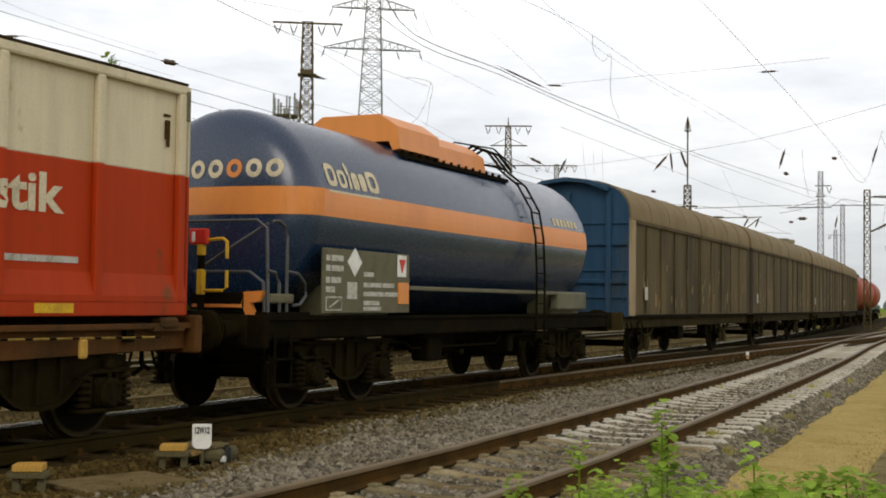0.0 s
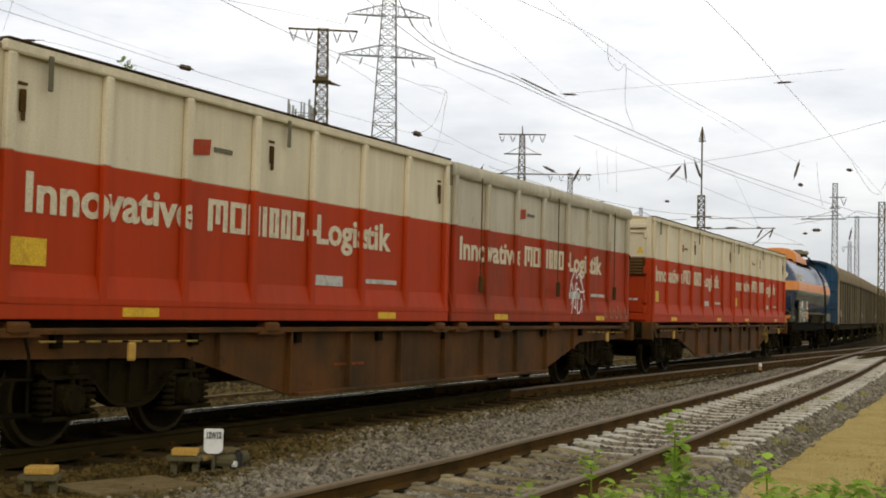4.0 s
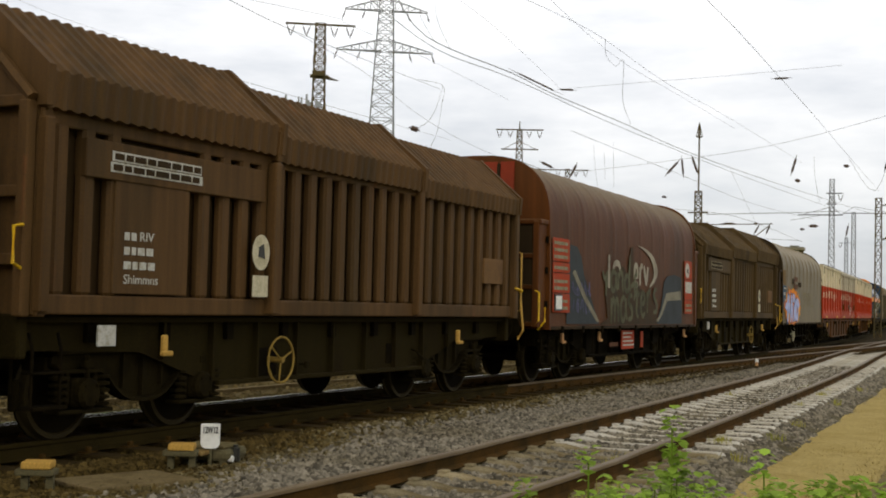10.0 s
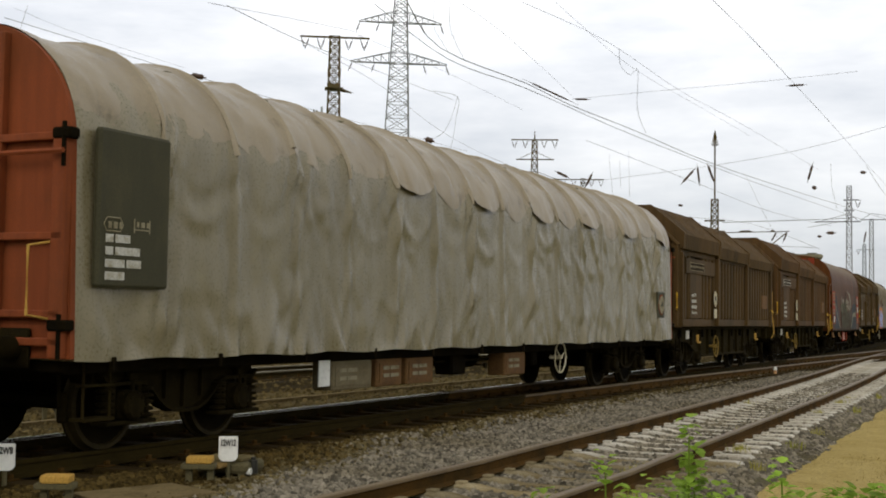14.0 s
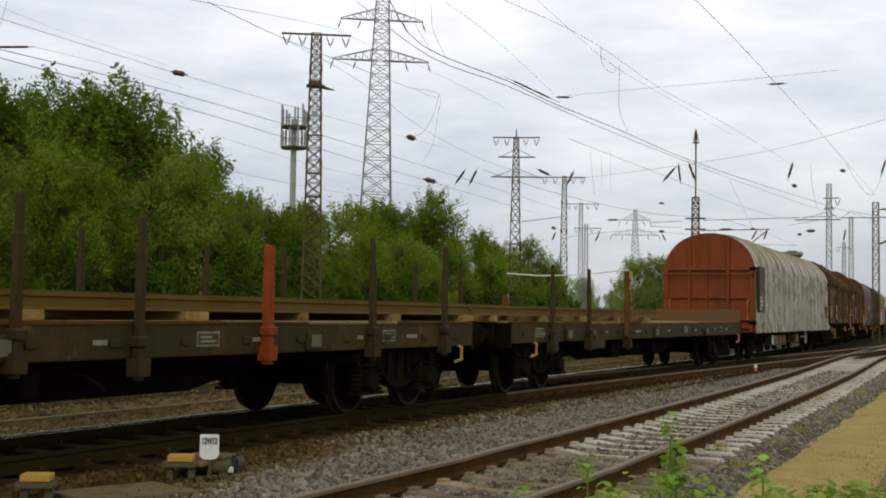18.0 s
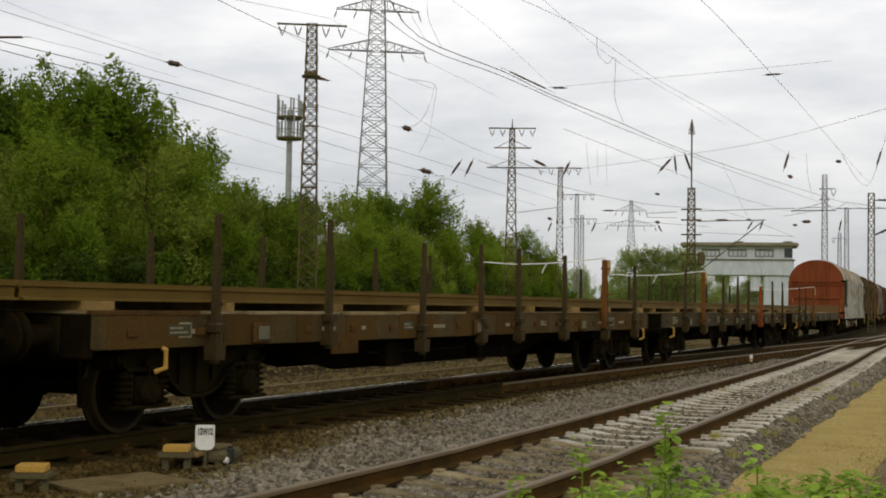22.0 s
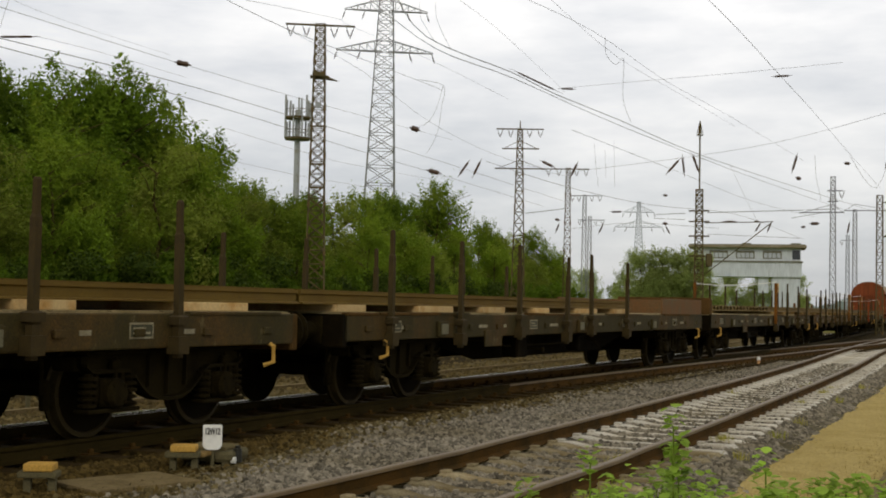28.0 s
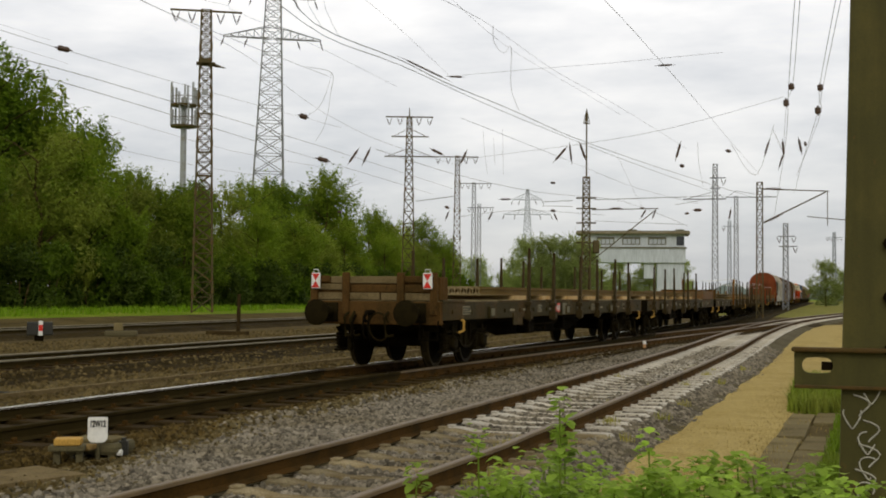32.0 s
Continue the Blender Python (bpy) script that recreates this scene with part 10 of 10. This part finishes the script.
# lighter willows in front
for y, top in ((36, 9.5), (41, 9.8), (46, 9.8), (51, 10.0), (56, 10.8), (61, 10.8), (66, 11.6), (70, 11.2), (74, 9.8), (76, 9.0), (79, 9.4), (82, 8.6), (85, 8.8), (92, 8.4), (99, 8.6), (106, 8.2), (114, 8.0), (122, 7.6), (131, 7.0)):
    plant(WIDE, k, -54 + rt.uniform(-1.2, 1.2), y + rt.uniform(-1, 1), 0.3, top + rt.uniform(-0.5, 0.4), 10.0)
    k += 1
for y, x, top in ((139, -57.6, 10.0), (141.5, -56.0, 8.4), (134, -58.5, 9.6)):
    plant(WIDE, k, x, y, 0.3, top, 10.0)
    k += 1
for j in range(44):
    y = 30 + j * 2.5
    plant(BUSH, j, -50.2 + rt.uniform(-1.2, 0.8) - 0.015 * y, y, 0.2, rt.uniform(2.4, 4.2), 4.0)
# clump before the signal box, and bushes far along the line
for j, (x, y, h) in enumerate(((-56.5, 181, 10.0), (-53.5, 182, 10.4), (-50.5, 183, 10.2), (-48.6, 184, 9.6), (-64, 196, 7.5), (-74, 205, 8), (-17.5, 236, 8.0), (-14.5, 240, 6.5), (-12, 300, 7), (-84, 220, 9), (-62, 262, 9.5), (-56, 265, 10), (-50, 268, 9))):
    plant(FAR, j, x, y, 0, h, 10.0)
# hazy far skyline, with the haze painted into the woods' colour
s = Shape()
rf = random.Random(3)
x = -260.0
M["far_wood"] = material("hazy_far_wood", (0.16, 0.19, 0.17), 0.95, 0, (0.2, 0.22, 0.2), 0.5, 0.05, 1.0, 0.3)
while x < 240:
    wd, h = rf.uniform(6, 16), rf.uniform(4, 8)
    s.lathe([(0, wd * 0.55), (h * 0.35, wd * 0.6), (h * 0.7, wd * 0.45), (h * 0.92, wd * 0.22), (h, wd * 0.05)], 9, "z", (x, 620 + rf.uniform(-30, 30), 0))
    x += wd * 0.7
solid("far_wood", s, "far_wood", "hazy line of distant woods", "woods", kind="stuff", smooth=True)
far = thing("far_building", "distant flat-roofed pale building", "building", at=pose(-8, 330, 0))
part("wall", Shape().box(-9, 9, -5, 5, 0, 7), "facade", far)
part("roof", Shape().box(-9.4, 9.4, -5.4, 5.4, 7, 7.6), "far_roof", far)


# ---- overhead wires ----
overhead = thing("overhead_line", "net of thin dark overhead wires with insulators", "overhead line", kind="structure")


def wire(points, r=0.012):
    """A sagging wire through the points; its pieces form one line."""
    p = [Vector(q) for q in points]
    path = []
    for i in range(len(p) - 1):
        a, b, c, d = p[max(i - 1, 0)], p[i], p[i + 1], p[min(i + 2, len(p) - 1)]
        for k in range(4):
            u = k / 4
            path.append(0.5 * (2 * b + (c - a) * u + (2 * a - 5 * b + 4 * c - d) * u**2 + (3 * b - a - 3 * c + d) * u**3))
    path.append(p[-1])
    return part("wire", Shape().tube(path, r * 0.68, 4), "wire", overhead)


wire([(-22.0, 20.4, 7.36), (-24.7, 30.5, 8.17), (-26.8, 40.0, 8.63), (-31.1, 61.5, 9.44), (-39.1, 102.8, 10.68)], 0.015)
wire([(-22.0, 20.4, 7.18), (-25.2, 31.5, 7.91), (-27.5, 41.0, 8.30), (-30.0, 51.6, 8.65), (-33.8, 69.2, 9.24), (-40.9, 102.1, 10.25)], 0.015)
wire([(-20.4, 19.1, 7.61), (-23.5, 29.2, 8.43), (-23.9, 30.7, 8.55), (-27.0, 42.6, 9.46), (-33.0, 67.4, 11.38)], 0.0094)
wire([(-24.2, 31.8, 11.20), (-27.3, 40.6, 12.15), (-31.9, 54.5, 13.85), (-40.4, 80.4, 17.08)], 0.0177)
wire([(-17.0, 30.6, 10.40), (-17.6, 34.0, 9.69), (-17.7, 40.9, 9.81), (-17.8, 45.6, 9.77), (-17.8, 53.8, 9.87), (-17.9, 67.4, 9.98), (-17.9, 94.2, 10.75), (-18.2, 148.9, 12.73)], 0.0230)
wire([(-20.3, 34.5, 11.47), (-20.8, 40.9, 10.91), (-21.0, 48.6, 11.16), (-21.3, 60.7, 11.24), (-21.5, 74.0, 11.44), (-22.0, 99.6, 12.03), (-23.3, 158.3, 13.84)], 0.0218)
wire([(-5.7, 21.2, 7.02), (-5.9, 25.2, 7.14), (-6.3, 31.4, 7.32), (-6.8, 39.4, 7.53), (-7.7, 52.5, 7.88), (-9.2, 74.4, 8.52)], 0.0095)
wire([(-21.3, 56.1, 7.88), (-13.5, 51.3, 7.87), (-9.2, 48.3, 7.99), (-4.7, 44.7, 8.41)], 0.0095)
wire([(-16.3, 41.9, 9.30), (-12.7, 41.3, 9.27), (-9.6, 40.6, 9.19), (-6.0, 39.5, 9.09)], 0.0067)
wire([(-17.8, 35.8, 11.55), (-19.9, 44.8, 12.28), (-25.0, 65.4, 13.51)], 0.0096)
wire([(-15.2, 34.8, 11.08), (-15.4, 43.2, 11.57), (-16.0, 54.7, 11.72), (-16.5, 68.9, 12.21), (-17.9, 98.4, 13.13)], 0.0112)
wire([(-16.9, 41.7, 12.87), (-18.6, 55.3, 13.17), (-20.3, 71.8, 14.22), (-22.9, 97.3, 15.85)], 0.0107)
wire([(-37.0, 47.2, 16.18), (-40.0, 64.7, 18.89), (-40.5, 67.7, 19.04), (-43.4, 84.4, 20.20), (-47.9, 110.0, 21.44)], 0.0154)
wire([(-39.2, 58.0, 16.87), (-40.5, 69.3, 16.42), (-42.4, 82.7, 15.10), (-44.0, 98.9, 14.50), (-45.7, 121.7, 14.86)], 0.0173)
wire([(-25.4, 24.1, 9.47), (-27.5, 28.9, 9.92), (-31.5, 38.8, 11.05)], 0.0057)
wire([(-13.1, 37.8, 10.08), (-13.3, 38.5, 9.68), (-13.2, 39.2, 9.46), (-13.1, 39.7, 9.73), (-13.7, 41.5, 8.71), (-13.8, 42.8, 8.04)], 0.0096)
wire([(-20.4, 40.1, 13.02), (-20.4, 40.1, 11.98), (-20.2, 40.2, 11.36), (-19.9, 40.3, 10.74)], 0.0102)
wire([(-20.9, 39.8, 12.90), (-20.9, 39.8, 11.96), (-20.7, 40.0, 11.45), (-20.4, 40.1, 10.94)], 0.0092)
wire([(-24.6, 49.2, 11.16), (-24.8, 49.1, 10.27), (-25.1, 48.9, 9.55), (-25.5, 48.7, 9.24)], 0.0112)
wire([(-24.6, 49.2, 10.53), (-24.8, 49.1, 9.00), (-25.2, 48.9, 8.11)], 0.0100)
wire([(-25.6, 48.7, 11.39), (-24.6, 49.2, 11.16), (-24.6, 49.2, 10.40)], 0.0125)
wire([(-21.6, 20.9, 8.41), (-21.7, 20.7, 7.54)], 0.0068)
wire([(-24.7, 24.8, 8.41), (-29.6, 33.3, 9.86), (-37.2, 47.1, 11.95)], 0.0073)
wire([(-35.7, 48.3, 9.61), (-38.3, 63.1, 9.75), (-41.0, 80.1, 10.53)], 0.0100)
wire([(-35.2, 48.6, 8.01), (-40.1, 63.5, 8.82), (-47.9, 87.8, 10.47)], 0.0106)
wire([(-37.3, 81.9, 11.86), (-35.6, 93.6, 11.08), (-33.1, 108.6, 10.76), (-29.8, 127.3, 11.25), (-26.7, 147.6, 9.77)], 0.0237)
wire([(-24.6, 65.5, 11.36), (-24.4, 86.7, 11.19), (-24.2, 109.5, 11.00), (-23.8, 138.0, 11.67)], 0.0180)
wire([(-23.7, 92.0, 8.67), (-16.9, 93.5, 8.86)], 0.0345)
wire([(-29.9, 116.2, 8.55), (-18.0, 98.4, 7.07)], 0.0224)
wire([(-43.1, 103.4, 9.77), (-40.3, 104.5, 10.18), (-39.8, 104.7, 10.34)], 0.0407)
wire([(-45.6, 121.7, 9.55), (-41.9, 131.2, 10.76), (-36.1, 145.6, 11.02)], 0.0254)
wire([(-34.5, 114.9, 10.38), (-31.9, 115.7, 10.51)], 0.0381)
wire([(-34.7, 114.9, 10.00), (-31.9, 115.7, 9.92)], 0.0272)
wire([(-21.1, 118.1, 10.83), (-18.4, 118.6, 10.94)], 0.0409)
wire([(-22.4, 117.9, 10.09), (-18.8, 118.5, 10.73)], 0.0272)
wire([(-30.1, 84.8, 13.19), (-30.0, 84.8, 11.97), (-29.8, 84.9, 10.13)], 0.0123)
wire([(-29.4, 85.1, 12.79), (-29.3, 85.1, 10.74)], 0.0123)
wire([(-28.8, 85.3, 13.41), (-28.7, 85.3, 10.14)], 0.0123)
wire([(-15.3, 88.7, 12.34), (-15.2, 88.7, 10.76), (-14.9, 88.8, 9.18)], 0.0143)
wire([(-23.3, 97.2, 12.94), (-21.8, 97.6, 9.60), (-20.9, 97.8, 7.84)], 0.0114)
wire([(-2.5, 25.9, 7.47), (-3.4, 33.5, 6.95), (-4.3, 41.4, 6.43), (-6.7, 59.6, 5.24)], 0.0099)
wire([(-2.4, 25.9, 7.46), (-3.8, 38.6, 7.80), (-4.5, 43.6, 7.96), (-6.3, 59.7, 8.41)], 0.0099)
wire([(-1.7, 25.9, 7.42), (-2.7, 34.6, 7.10), (-3.1, 38.8, 6.94), (-4.6, 50.1, 6.59), (-5.8, 59.7, 6.28)], 0.0099)
wire([(-1.6, 25.9, 7.41), (-2.9, 37.6, 7.26), (-3.3, 41.9, 7.20), (-5.7, 59.7, 7.07)], 0.0099)
wire([(-6.5, 44.5, 6.79), (-5.9, 46.6, 5.86), (-5.6, 49.7, 8.13)], 0.0097)
wire([(-5.4, 47.7, 7.65), (-5.1, 47.7, 6.90)], 0.0098)


def line_weight(x, y, z, long, r, way):
    """A dark oval insulator hanging in a wire."""
    long, r = long * 0.85, r * 0.72
    s = Shape().lathe([(-long * 0.75, r * 0.15), (-long * 0.5, r * 0.3), (-long * 0.45, r * 0.85), (-long * 0.2, r), (0, r * 0.86), (long * 0.2, r), (long * 0.45, r * 0.85), (long * 0.5, r * 0.3), (long * 0.75, r * 0.15)], 12, "y")
    ob = part("insulator", s, "insulator", overhead, "dark ribbed insulator", True)
    ob.matrix_basis = Matrix.Translation((x, y, z)) @ Vector(way).to_track_quat("Y", "Z").to_matrix().to_4x4()


line_weight(-18.67, 23.48, 7.00, 0.33, 0.095, (0.775, 0.614, -0.149))
line_weight(-25.68, 48.64, 9.18, 0.40, 0.175, (0.852, 0.448, -0.272))
line_weight(-5.86, 39.57, 5.97, 0.16, 0.073, (0.982, 0.143, -0.126))
line_weight(-31.69, 62.42, 8.89, 0.70, 0.191, (0.869, 0.439, -0.228))
line_weight(-16.37, 88.50, 10.69, 0.33, 0.184, (0.935, 0.171, -0.311))
line_weight(-25.28, 86.38, 9.51, 0.33, 0.123, (0.955, 0.277, -0.102))
line_weight(-25.26, 86.38, 7.49, 0.33, 0.143, (0.956, 0.277, -0.098))
line_weight(-32.53, 83.92, 7.69, 0.33, 0.143, (0.896, 0.345, -0.281))
line_weight(-30.13, 90.09, 8.69, 0.86, 0.095, (0.949, 0.315, 0.012))
line_weight(-16.00, 42.06, 9.30, 0.53, 0.051, (0.935, 0.353, -0.045))
line_weight(-6.82, 34.33, 7.82, 0.45, 0.040, (0.981, 0.193, 0.026))
line_weight(-23.24, 97.26, 8.35, 0.91, 0.114, (0.973, 0.230, 0.007))
line_weight(-19.59, 108.24, 8.60, 0.35, 0.150, (0.984, 0.176, 0.005))
line_weight(-25.47, 117.26, 9.76, 0.38, 0.163, (0.978, 0.210, 0.006))
line_weight(-20.39, 118.25, 9.57, 0.76, 0.218, (0.986, 0.168, 0.003))
line_weight(-26.42, 53.87, 5.31, 0.22, 0.082, (0.899, 0.438, 0.022))
line_weight(-43.09, 90.24, 12.43, 1.36, 0.136, (0.500, 0.238, 0.833))
line_weight(-42.14, 90.68, 12.45, 1.36, 0.136, (0.387, 0.179, 0.904))
line_weight(-23.39, 81.72, 11.02, 1.24, 0.116, (0.630, 0.179, 0.756))
line_weight(-22.74, 81.90, 11.10, 1.24, 0.097, (0.106, 0.029, -0.994))
line_weight(-21.95, 82.11, 11.21, 1.24, 0.116, (0.322, 0.086, -0.943))
line_weight(-14.78, 78.62, 10.61, 1.09, 0.109, (0.265, 0.050, 0.963))
line_weight(-25.37, 117.29, 9.23, 0.98, 0.109, (0.483, 0.104, 0.869))
line_weight(-24.37, 117.50, 9.24, 0.98, 0.109, (0.345, 0.071, 0.936))
line_weight(-39.45, 113.33, 8.96, 0.87, 0.109, (0.406, 0.141, 0.903))
line_weight(-43.35, 111.89, 9.00, 0.87, 0.109, (0.329, 0.127, 0.936))
line_weight(-46.16, 116.16, 15.74, 1.36, 0.199, (0.836, 0.330, -0.437))
line_weight(-43.67, 117.12, 15.20, 1.48, 0.170, (0.402, 0.150, 0.903))
line_weight(-36.24, 124.84, 9.57, 0.83, 0.118, (0.435, 0.126, -0.892))
line_weight(-17.44, 118.72, 9.16, 1.09, 0.109, (0.179, 0.026, 0.983))
line_weight(-22.88, 22.37, 7.75, 0.87, 0.044, (0.698, 0.711, 0.093))
line_weight(-15.16, 37.02, 8.67, 1.56, 0.040, (0.838, 0.341, -0.426))
line_weight(-40.30, 64.43, 15.11, 1.38, 0.121, (0.838, 0.522, -0.159))
line_weight(-2.77, 27.86, 5.97, 0.15, 0.095, (0.093, 0.009, -0.996))
line_weight(-2.88, 27.85, 5.62, 0.17, 0.089, (0.093, 0.010, -0.996))
line_weight(-2.17, 27.91, 5.93, 0.15, 0.095, (0.092, 0.007, -0.996))
line_weight(-2.22, 27.91, 5.43, 0.17, 0.095, (0.092, 0.007, -0.996))
line_weight(-5.87, 49.65, 7.21, 0.59, 0.057, (0.278, 0.033, 0.960))
line_weight(-5.26, 49.72, 7.19, 0.59, 0.068, (0.094, 0.010, -0.996))
line_weight(-4.63, 49.78, 7.26, 0.59, 0.068, (0.185, 0.017, -0.983))
line_weight(-4.44, 49.80, 7.33, 0.18, 0.068, (0.184, 0.016, -0.983))
line_weight(-5.34, 49.71, 6.69, 0.59, 0.045, (0.278, 0.030, 0.960))


# ---- what moves: the train rolls away along its track ----
def motions():
    times = [k * 1.0 for k in range(33)]
    for ob, middle, pivots in WAGONS:
        rows = []
        for t in times:
            s = middle + run_at(t)
            (x0, y0), (x1, y1) = on_track(s - pivots / 2), on_track(s + pivots / 2)
            rows.append((t, pose((x0 + x1) / 2, (y0 + y1) / 2, 0, 0, 0, math.degrees(math.atan2(x0 - x1, y1 - y0)))))
        walk(ob, rows)
    # wheels turn with the way run: a row for each fifth of a turn
    step = math.tau * 0.46 / 5
    total = run_at(32.0)
    grid = np.linspace(0, 32, 1601)
    way = np.array([run_at(t) for t in grid])
    turns = [(0.0, 0.0)] + [(float(np.interp(d, way, grid)), d) for d in np.arange(step, total, step)] + [(32.0, total)]
    for ob in WHEELS:
        walk(ob, [(t, pose(0, ob["seat"], 0.46, -math.degrees(d / 0.46) % 360, 0, 0)) for t, d in turns])


motions()
